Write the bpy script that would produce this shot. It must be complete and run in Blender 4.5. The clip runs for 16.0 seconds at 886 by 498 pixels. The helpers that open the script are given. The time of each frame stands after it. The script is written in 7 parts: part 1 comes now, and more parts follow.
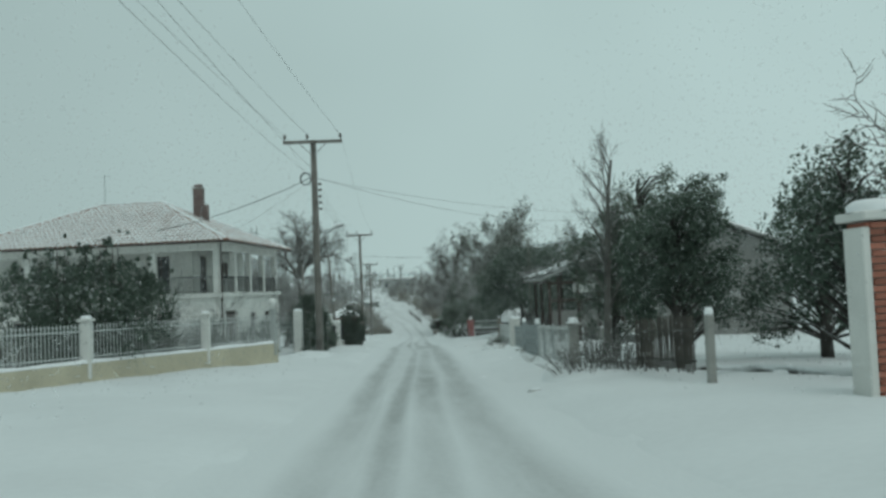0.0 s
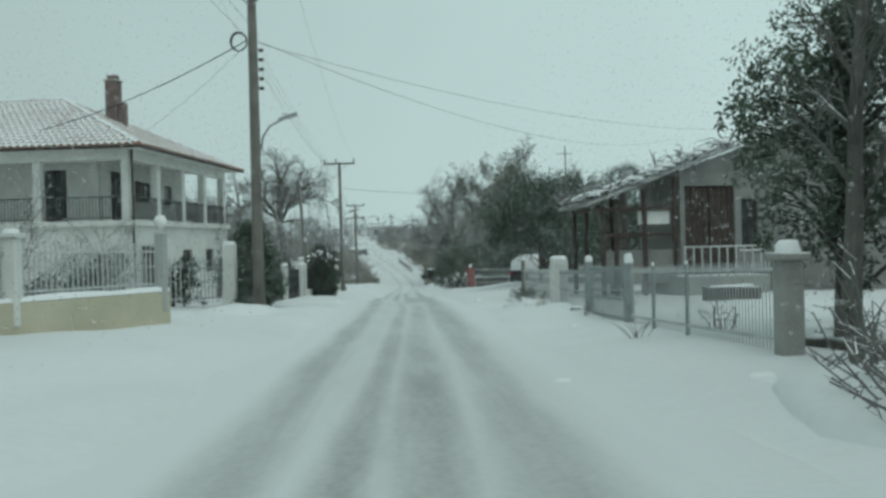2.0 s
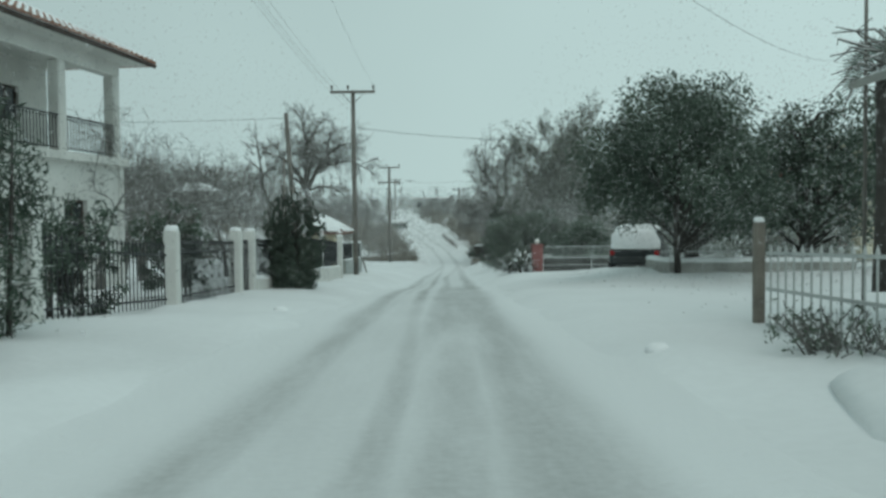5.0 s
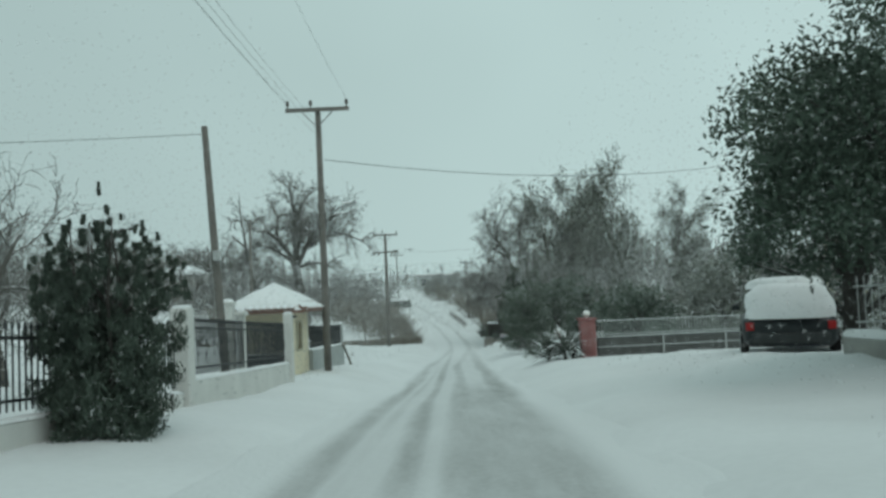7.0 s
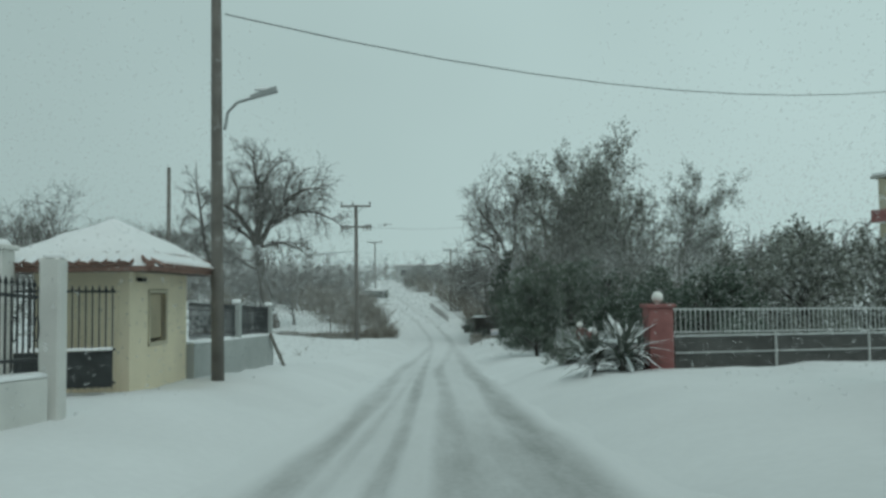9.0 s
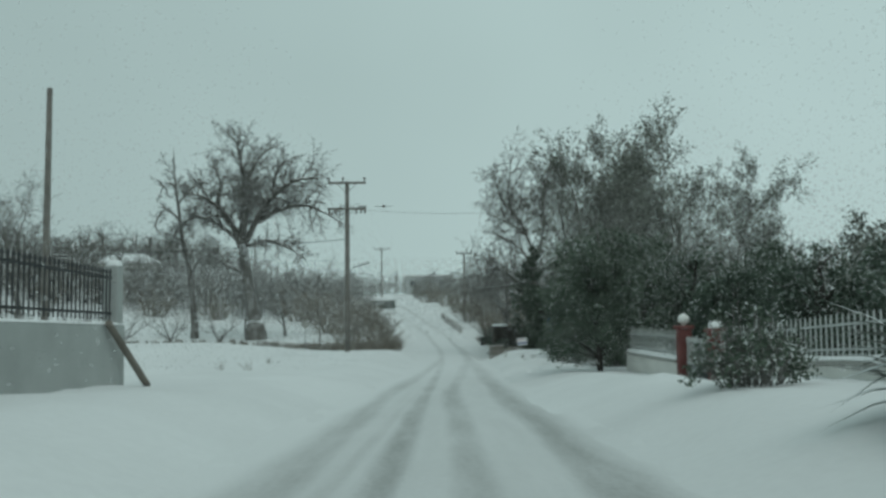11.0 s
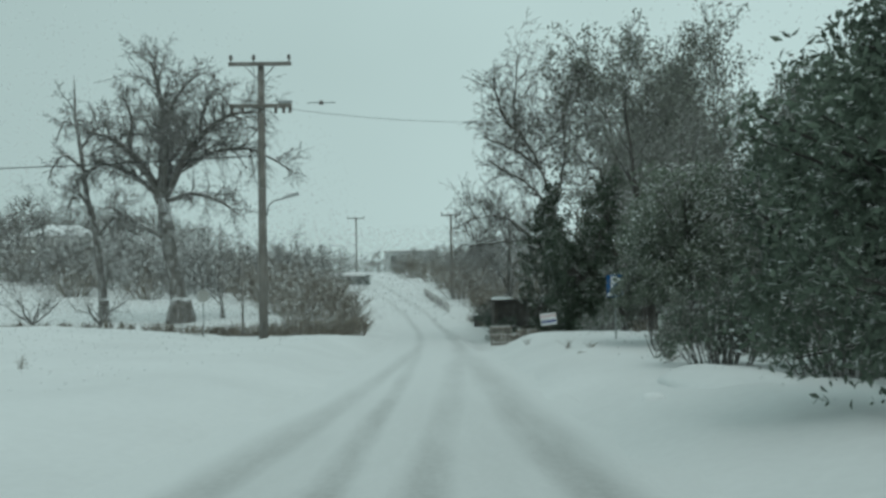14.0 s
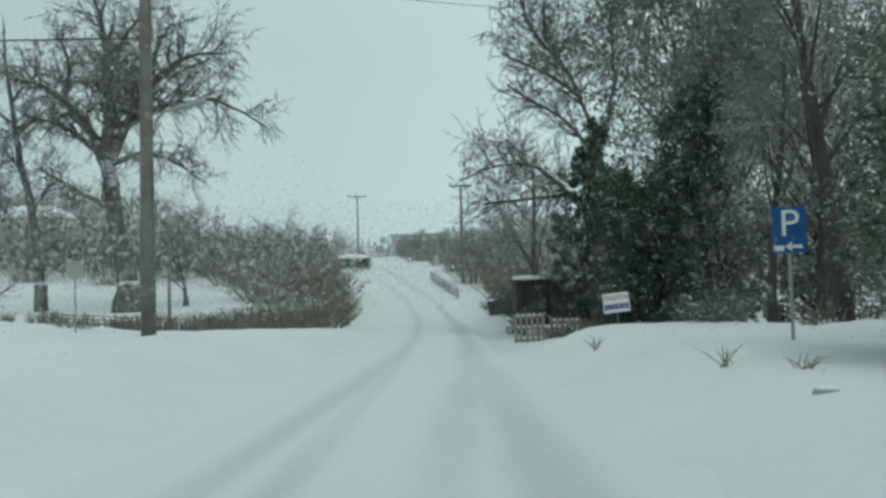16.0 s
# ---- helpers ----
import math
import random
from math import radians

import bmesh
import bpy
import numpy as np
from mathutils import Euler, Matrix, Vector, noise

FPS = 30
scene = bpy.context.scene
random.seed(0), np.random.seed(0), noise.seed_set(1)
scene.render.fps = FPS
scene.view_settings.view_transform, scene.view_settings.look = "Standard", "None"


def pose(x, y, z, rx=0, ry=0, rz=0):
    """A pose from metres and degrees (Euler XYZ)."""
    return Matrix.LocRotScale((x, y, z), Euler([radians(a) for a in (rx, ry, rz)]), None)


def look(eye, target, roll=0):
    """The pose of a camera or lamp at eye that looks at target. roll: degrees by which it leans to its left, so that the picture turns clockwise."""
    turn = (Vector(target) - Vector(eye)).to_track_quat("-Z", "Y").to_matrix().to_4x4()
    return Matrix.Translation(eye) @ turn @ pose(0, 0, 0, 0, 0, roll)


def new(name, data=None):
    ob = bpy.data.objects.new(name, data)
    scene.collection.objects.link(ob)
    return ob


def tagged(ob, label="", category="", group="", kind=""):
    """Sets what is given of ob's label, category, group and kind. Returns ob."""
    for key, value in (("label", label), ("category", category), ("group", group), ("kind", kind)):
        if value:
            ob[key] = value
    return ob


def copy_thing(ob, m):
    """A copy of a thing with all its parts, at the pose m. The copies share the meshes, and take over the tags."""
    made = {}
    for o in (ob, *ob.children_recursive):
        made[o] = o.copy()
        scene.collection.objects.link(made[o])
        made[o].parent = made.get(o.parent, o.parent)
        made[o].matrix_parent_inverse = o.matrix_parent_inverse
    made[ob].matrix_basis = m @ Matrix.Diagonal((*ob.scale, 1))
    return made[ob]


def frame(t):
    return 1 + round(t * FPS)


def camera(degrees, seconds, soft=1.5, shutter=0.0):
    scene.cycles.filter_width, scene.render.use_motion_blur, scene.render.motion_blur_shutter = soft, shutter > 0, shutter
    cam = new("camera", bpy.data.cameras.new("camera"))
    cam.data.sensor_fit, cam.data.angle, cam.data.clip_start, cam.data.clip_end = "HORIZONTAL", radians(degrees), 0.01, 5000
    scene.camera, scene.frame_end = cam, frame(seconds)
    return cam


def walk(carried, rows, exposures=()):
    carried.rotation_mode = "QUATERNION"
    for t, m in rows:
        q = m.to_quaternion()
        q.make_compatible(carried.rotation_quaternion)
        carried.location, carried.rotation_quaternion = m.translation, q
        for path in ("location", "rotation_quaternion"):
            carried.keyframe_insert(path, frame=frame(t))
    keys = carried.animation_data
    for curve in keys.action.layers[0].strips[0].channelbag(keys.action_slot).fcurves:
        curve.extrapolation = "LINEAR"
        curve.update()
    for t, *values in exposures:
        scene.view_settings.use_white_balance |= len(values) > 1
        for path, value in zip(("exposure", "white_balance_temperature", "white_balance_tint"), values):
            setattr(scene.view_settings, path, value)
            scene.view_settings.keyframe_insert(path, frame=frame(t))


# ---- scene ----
cam = camera(55.6, 16.0, soft=3.0)
PATH = [
    (0, (-0.518, 2.626, 0.431), (-0.42, 4.621, 0.527), -2.4),
    (0.5, (-0.477, 5.617, 0.255), (-0.38, 7.614, 0.304), -1.6),
    (1, (-0.436, 8.58, 0.09), (-0.332, 10.577, 0.1), -1.7),
    (1.5, (-0.374, 11.533, -0.1), (-0.261, 13.53, -0.106), -1.6),
    (2, (-0.31, 14.473, -0.28), (-0.195, 16.469, -0.3), -1.4),
    (2.5, (-0.25, 17.376, -0.455), (-0.097, 19.37, -0.475), -0.3),
    (3, (-0.073, 20.134, -0.57), (0.072, 22.128, -0.533), -1.5),
    (3.4, (0.08, 22.43, -0.69), (0.11, 24.43, -0.736), -2.0),
    (3.5, (0.12, 23.0, -0.72), (0.138, 24.996, -0.843), -2.2),
    (4, (0.27, 25.95, -0.8), (0.275, 27.948, -0.9), -0.5),
    (6.5, (0.138, 42.112, -1.212), (0.134, 44.112, -1.226), -1.3),
    (7, (0.147, 45.152, -1.35), (0.143, 47.149, -1.236), -2.5),
    (7.5, (0.129, 48.196, -1.469), (0.133, 50.189, -1.31), -2.7),
    (8, (0.083, 51.403, -1.611), (0.106, 53.399, -1.479), -2.2),
    (8.5, (0.035, 54.522, -1.791), (0.064, 56.519, -1.683), -0.7),
    (9, (0.117, 57.389, -2.014), (0.155, 59.386, -1.912), -0.7),
    (11.5, (0.281, 73.248, -3.243), (0.271, 75.242, -3.078), -0.3),
    (12, (0.306, 76.312, -3.36), (0.277, 78.303, -3.179), 0.1),
    (12.5, (0.325, 79.37, -3.481), (0.303, 81.363, -3.316), 0.1),
    (13, (0.431, 82.406, -3.621), (0.415, 84.399, -3.454), -0.0),
    (13.5, (0.536, 85.517, -3.747), (0.558, 87.511, -3.594), -1.0),
    (14, (0.702, 88.633, -3.928), (0.744, 90.63, -3.825), -1.2),
    (14.5, (0.781, 91.591, -4.086), (0.813, 93.588, -3.981), -1.1),
    (15, (0.977, 94.524, -4.154), (0.997, 96.522, -4.068), -0.6),
    (15.5, (1.112, 97.379, -4.243), (1.131, 99.378, -4.161), -1.4),
    (16, (1.225, 100.148, -4.394), (1.237, 102.147, -4.317), -1.4),
]
EXPOSURES = [(0, -0.1), (1, -0.02), (2.5, 0.08), (4, 0.06), (6.5, 0.06), (7.5, 0.03), (9, -0.08), (11.5, -0.14), (12.5, -0.12), (13.5, 0.0), (14.5, 0.1), (16, 0.18)]
walk(cam, [(t, look(eye, target, roll)) for t, eye, target, roll in PATH], EXPOSURES)

import functools

# ---- world and light: heavy overcast, snow on the ground ----
SKY_TURN = radians(200)
world = bpy.data.worlds.new("overcast_sky")
scene.world = world
world.use_nodes = True
wn, wl = world.node_tree.nodes, world.node_tree.links
for n in list(wn):
    wn.remove(n)
sky = wn.new("ShaderNodeTexSky")
sky.sky_type = "NISHITA"
sky.sun_disc = False
sky.sun_elevation = radians(32)
sky.sun_rotation = SKY_TURN
grey = wn.new("ShaderNodeHueSaturation")
grey.inputs["Saturation"].default_value = 0.1
sky_scale = wn.new("ShaderNodeMix")
sky_scale.data_type, sky_scale.blend_type = "RGBA", "MULTIPLY"
sky_scale.inputs[0].default_value = 1.0
sky_scale.inputs[7].default_value = (0.09, 0.1, 0.098, 1)
cloud = wn.new("ShaderNodeMix")
cloud.data_type = "RGBA"
cloud.inputs[0].default_value = 0.93
cloud.inputs[7].default_value = (0.429, 0.578, 0.568, 1)
back = wn.new("ShaderNodeBackground")
back.inputs["Strength"].default_value = 1.0
wout = wn.new("ShaderNodeOutputWorld")
wl.new(sky.outputs[0], grey.inputs["Color"])
wl.new(grey.outputs[0], sky_scale.inputs[6])
wl.new(sky_scale.outputs[2], cloud.inputs[6])
mottle = wn.new("ShaderNodeTexNoise")
mottle.inputs["Scale"].default_value, mottle.inputs["Detail"].default_value = 1.6, 3
mottle_range = wn.new("ShaderNodeMapRange")
mottle_range.inputs["From Min"].default_value, mottle_range.inputs["From Max"].default_value = 0.3, 0.7
mottle_range.inputs["To Min"].default_value, mottle_range.inputs["To Max"].default_value = 0.93, 1.06
layer = wn.new("ShaderNodeHueSaturation")
sky_place = wn.new("ShaderNodeTexCoord")
wl.new(sky_place.outputs["Generated"], mottle.inputs["Vector"])
wl.new(mottle.outputs["Fac"], mottle_range.inputs["Value"])
across = wn.new("ShaderNodeSeparateXYZ")
wl.new(sky_place.outputs["Generated"], across.inputs[0])
side = wn.new("ShaderNodeMath")
side.operation = "MULTIPLY_ADD"
side.inputs[1].default_value, side.inputs[2].default_value = 0.22, 0.98
wl.new(across.outputs["X"], side.inputs[0])
sky_value = wn.new("ShaderNodeMath")
sky_value.operation = "MULTIPLY"
wl.new(mottle_range.outputs[0], sky_value.inputs[0])
wl.new(side.outputs[0], sky_value.inputs[1])
wl.new(sky_value.outputs[0], layer.inputs["Value"])
wl.new(cloud.outputs[2], layer.inputs["Color"])
wl.new(layer.outputs[0], back.inputs[0])
wl.new(back.outputs[0], wout.inputs[0])

sun = new("sun", bpy.data.lights.new("sun", "SUN"))
sun.data.energy, sun.data.angle, sun.data.color = 0.5, radians(40), (1.0, 0.98, 0.95)
sun.matrix_world = look((0, 0, 50), (-12, 25, 0))


# ---- materials ----
def mat(name, color, rough=0.8, scale=4.0, var=0.25, bump=0.2, fine=60.0, snow=0.0, metal=0.0, per_object=0.0, tint=None, island=0.0):
    """A surface with colour changes at two scales, fine relief and snow lying on what faces up."""
    m = bpy.data.materials.new(name)
    m.use_nodes = True
    nt = m.node_tree
    N, L = nt.nodes, nt.links
    b = N["Principled BSDF"]
    b.inputs["Roughness"].default_value = rough
    b.inputs["Metallic"].default_value = metal
    b.inputs["Specular IOR Level"].default_value = 0.3
    tc = N.new("ShaderNodeTexCoord")
    n1 = N.new("ShaderNodeTexNoise")
    n1.inputs["Scale"].default_value, n1.inputs["Detail"].default_value = scale, 5
    n2 = N.new("ShaderNodeTexNoise")
    n2.inputs["Scale"].default_value, n2.inputs["Detail"].default_value = fine, 3
    L.new(tc.outputs["Object"], n1.inputs["Vector"])
    L.new(tc.outputs["Object"], n2.inputs["Vector"])
    add = N.new("ShaderNodeMath")
    add.operation = "MULTIPLY_ADD"
    L.new(n2.outputs["Fac"], add.inputs[0])
    add.inputs[1].default_value = 0.4
    L.new(n1.outputs["Fac"], add.inputs[2])
    ramp = N.new("ShaderNodeMapRange")
    ramp.inputs["From Min"].default_value, ramp.inputs["From Max"].default_value = 0.45, 0.95
    ramp.inputs["To Min"].default_value, ramp.inputs["To Max"].default_value = 0.0, 1.0
    L.new(add.outputs[0], ramp.inputs["Value"])
    c2 = tint or tuple(min(1, c * (1 + var)) for c in color)
    c1 = tuple(c * (1 - var) for c in color)
    mx = N.new("ShaderNodeMix")
    mx.data_type = "RGBA"
    mx.inputs[6].default_value, mx.inputs[7].default_value = (*c1, 1), (*c2, 1)
    L.new(ramp.outputs[0], mx.inputs[0])
    out = mx.outputs[2]
    if per_object or island:
        info = N.new("ShaderNodeObjectInfo") if per_object else N.new("ShaderNodeNewGeometry")
        src = info.outputs["Random"] if per_object else info.outputs["Random Per Island"]
        mr = N.new("ShaderNodeMapRange")
        k = per_object or island
        mr.inputs["To Min"].default_value, mr.inputs["To Max"].default_value = 1 - k, 1 + k
        L.new(src, mr.inputs["Value"])
        hs = N.new("ShaderNodeHueSaturation")
        L.new(mr.outputs[0], hs.inputs["Value"])
        L.new(out, hs.inputs["Color"])
        out = hs.outputs[0]
    if snow:
        geo = N.new("ShaderNodeNewGeometry")
        sep = N.new("ShaderNodeSeparateXYZ")
        L.new(geo.outputs["Normal"], sep.inputs[0])
        sm = N.new("ShaderNodeMath")
        sm.operation = "MULTIPLY_ADD"
        L.new(n1.outputs["Fac"], sm.inputs[0])
        sm.inputs[1].default_value = 0.8
        L.new(sep.outputs["Z"], sm.inputs[2])
        mr2 = N.new("ShaderNodeMapRange")
        mr2.inputs["From Min"].default_value, mr2.inputs["From Max"].default_value = 1.25 - snow, 1.5 - snow
        L.new(sm.outputs[0], mr2.inputs["Value"])
        mx2 = N.new("ShaderNodeMix")
        mx2.data_type = "RGBA"
        L.new(mr2.outputs[0], mx2.inputs[0])
        L.new(out, mx2.inputs[6])
        mx2.inputs[7].default_value = (0.8, 0.83, 0.84, 1)
        out = mx2.outputs[2]
    L.new(out, b.inputs["Base Color"])
    if bump:
        bp = N.new("ShaderNodeBump")
        bp.inputs["Strength"].default_value = bump
        bp.inputs["Distance"].default_value = 0.02
        L.new(add.outputs[0], bp.inputs["Height"])
        L.new(bp.outputs[0], b.inputs["Normal"])
    return m


FLAKE = mat("snowflake", (0.93, 0.94, 0.94), 0.9, 1.0, 0.02, 0.0)
_n, _l = FLAKE.node_tree.nodes, FLAKE.node_tree.links
_t, _m = _n.new("ShaderNodeBsdfTranslucent"), _n.new("ShaderNodeMixShader")
_t.inputs["Color"].default_value = (0.95, 0.96, 0.96, 1)
_l.new(_n["Principled BSDF"].outputs[0], _m.inputs[1])
_l.new(_t.outputs[0], _m.inputs[2])
_l.new(_m.outputs[0], _n["Material Output"].inputs[0])
# Mostly see-through white for oversized flakes that stand in for haze.
HAZE_FLAKE = FLAKE.copy()
HAZE_FLAKE.name = "drifting_snow"
_n, _l = HAZE_FLAKE.node_tree.nodes, HAZE_FLAKE.node_tree.links
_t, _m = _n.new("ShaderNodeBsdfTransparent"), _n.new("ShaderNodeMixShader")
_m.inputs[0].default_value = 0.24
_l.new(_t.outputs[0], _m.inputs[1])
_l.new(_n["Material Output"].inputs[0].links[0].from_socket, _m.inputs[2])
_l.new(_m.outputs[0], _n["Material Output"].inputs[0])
SNOW = mat("fallen_snow", (0.72, 0.745, 0.75), 0.75, 0.35, 0.06, 0.7, 9.0)
CAP = mat("snow_cap", (0.83, 0.85, 0.855), 0.7, 2.0, 0.03, 0.5, 14.0)
BARK = mat("frosted_bark", (0.125, 0.12, 0.11), 0.9, 3.0, 0.35, 0.6, 30.0, snow=0.34)
BARK_DARK = mat("dark_bark", (0.06, 0.055, 0.05), 0.9, 3.0, 0.35, 0.6, 30.0, snow=0.12)
TWIG = mat("frosted_twigs", (0.16, 0.158, 0.148), 0.9, 3.0, 0.3, 0.0, 30.0, snow=0.24)
SCRUB = mat("dry_scrub", (0.19, 0.172, 0.142), 0.95, 1.0, 0.3, 0.0, 8.0, snow=0.14, island=0.22)
BELT = mat("grey_brushwood", (0.185, 0.183, 0.17), 0.9, 0.3, 0.25, 0.0, 3.0, island=0.2)
LEAF = mat("evergreen_leaf", (0.08, 0.11, 0.084), 0.7, 0.6, 0.35, 0.0, 5.0, snow=0.11, island=0.25)
LEAF_OLIVE = mat("olive_leaf", (0.108, 0.14, 0.106), 0.7, 0.5, 0.3, 0.0, 5.0, snow=0.17, island=0.25)
LEAF_LADEN = mat("snow_laden_leaf", (0.135, 0.165, 0.125), 0.75, 0.5, 0.3, 0.0, 4.0, snow=0.26, island=0.3)
LEAF_FROST = mat("frosted_grey_leaf", (0.175, 0.19, 0.163), 0.75, 0.4, 0.25, 0.0, 4.0, snow=0.08, island=0.2)
LEAF_CONIFER = mat("conifer_needles", (0.072, 0.095, 0.075), 0.7, 0.5, 0.4, 0.0, 6.0, snow=0.16, island=0.3)
IVY = mat("ivy_leaf", (0.047, 0.069, 0.045), 0.65, 0.8, 0.35, 0.0, 6.0, snow=0.06, island=0.25)
YUCCA = mat("yucca_blade", (0.09, 0.105, 0.085), 0.55, 1.0, 0.3, 0.1, 12.0, snow=0.34, island=0.3)
POLE_WOOD = mat("weathered_pole_wood", (0.17, 0.16, 0.145), 0.9, 2.0, 0.3, 0.6, 40.0)
STEEL = mat("galvanised_steel", (0.33, 0.35, 0.35), 0.5, 3.0, 0.15, 0.1, 40.0, metal=0.6)
PORCELAIN = mat("dark_insulator", (0.1, 0.085, 0.075), 0.3, 6.0, 0.2, 0.05)
CABLE = mat("cable_rubber", (0.05, 0.05, 0.05), 0.7, 5.0, 0.2, 0.0)
STUCCO_W = mat("whitewashed_stucco", (0.66, 0.66, 0.63), 0.9, 1.2, 0.12, 0.3, 45.0)
STUCCO_C = mat("cream_stucco", (0.5, 0.46, 0.35), 0.9, 1.0, 0.15, 0.35, 40.0)
STUCCO_Y = mat("yellow_ochre_stucco", (0.74, 0.665, 0.5), 0.9, 1.3, 0.09, 0.3, 50.0)
KERB_DARK = mat("plain_dark_fill", (0.09, 0.092, 0.088), 0.9, 1.8, 0.3, 0.5, 35.0, snow=0.2)
PLASTER_D = mat("dark_grey_plaster", (0.22, 0.22, 0.21), 0.9, 0.9, 0.25, 0.35, 30.0)
STUCCO_G = mat("grey_cement_plaster", (0.38, 0.4, 0.39), 0.9, 1.3, 0.15, 0.35, 45.0)
CONCRETE = mat("stained_concrete", (0.32, 0.32, 0.3), 0.95, 1.5, 0.25, 0.5, 40.0, snow=0.3)
EARTH = mat("wet_leaf_litter", (0.06, 0.058, 0.05), 0.95, 2.2, 0.4, 0.8, 25.0, snow=0.12)
BRICK_RED = mat("red_painted_plaster", (0.29, 0.125, 0.12), 0.85, 2.5, 0.25, 0.4, 30.0)
PILLAR_RED = mat("dark_red_plaster", (0.17, 0.065, 0.06), 0.85, 2.5, 0.3, 0.4, 30.0)
CHIMNEY = mat("weathered_chimney_brick", (0.17, 0.125, 0.115), 0.9, 3.0, 0.3, 0.5, 30.0, snow=0.3)
BRICK = mat("fired_brick", (0.3, 0.12, 0.085), 0.9, 4.0, 0.3, 0.5, 40.0, per_object=0.25)
TILE = mat("clay_roof_tile", (0.36, 0.2, 0.15), 0.85, 3.0, 0.25, 0.3, 25.0, snow=0.35, per_object=0.2)
TILE_OLD = mat("old_brown_roof_tile", (0.22, 0.135, 0.11), 0.85, 3.0, 0.3, 0.3, 25.0, snow=0.3, per_object=0.2)
BLIND = mat("tan_roller_blind", (0.4, 0.35, 0.25), 0.8, 2.0, 0.12, 0.1, 60.0)
TILE_SNOW = mat("snowed_roof_tile", (0.36, 0.2, 0.15), 0.85, 0.9, 0.25, 0.3, 10.0, snow=0.72, per_object=0.15)
IRON = mat("black_painted_iron", (0.035, 0.038, 0.04), 0.55, 5.0, 0.3, 0.15, 50.0, snow=0.1)
IRON_W = mat("white_painted_iron", (0.46, 0.48, 0.47), 0.55, 4.0, 0.2, 0.15, 50.0)
IRON_G = mat("grey_green_painted_iron", (0.27, 0.3, 0.3), 0.55, 4.0, 0.25, 0.15, 50.0)
OLD_WOOD = mat("grey_weathered_wood", (0.16, 0.145, 0.125), 0.9, 3.0, 0.35, 0.5, 40.0, per_object=0.3)
DARK_WOOD = mat("black_weathered_wood", (0.07, 0.064, 0.056), 0.9, 3.0, 0.35, 0.5, 40.0, per_object=0.3)
PALLET = mat("bleached_pallet_wood", (0.24, 0.225, 0.2), 0.9, 4.0, 0.25, 0.4, 40.0, per_object=0.2)
BROWN = mat("brown_stained_wood", (0.06, 0.045, 0.038), 0.7, 3.0, 0.3, 0.3, 30.0)
GLOBE = mat("opal_glass_globe", (0.8, 0.8, 0.77), 0.25, 3.0, 0.03, 0.0)
SIGN_BLUE = mat("blue_sign_enamel", (0.015, 0.1, 0.27), 0.4, 5.0, 0.1, 0.0)
SIGN_WHITE = mat("white_sign_paint", (0.75, 0.76, 0.76), 0.45, 5.0, 0.05, 0.0)
SIGN_RED = mat("red_sign_print", (0.42, 0.05, 0.05), 0.6, 5.0, 0.15, 0.0)
SIGN_NAVY = mat("navy_sign_print", (0.05, 0.07, 0.22), 0.6, 5.0, 0.15, 0.0)
PLASTIC = mat("dark_grey_plastic", (0.04, 0.045, 0.045), 0.6, 5.0, 0.2, 0.1)
CARPAINT = mat("dark_car_paint", (0.025, 0.03, 0.032), 0.3, 5.0, 0.15, 0.0)
TYRE = mat("tyre_rubber", (0.02, 0.02, 0.02), 0.9, 10.0, 0.2, 0.2)
TAIL = mat("red_tail_light", (0.35, 0.02, 0.02), 0.25, 5.0, 0.1, 0.0)
DARK = mat("dark_window_glass", (0.03, 0.035, 0.037), 0.12, 3.0, 0.2, 0.0)


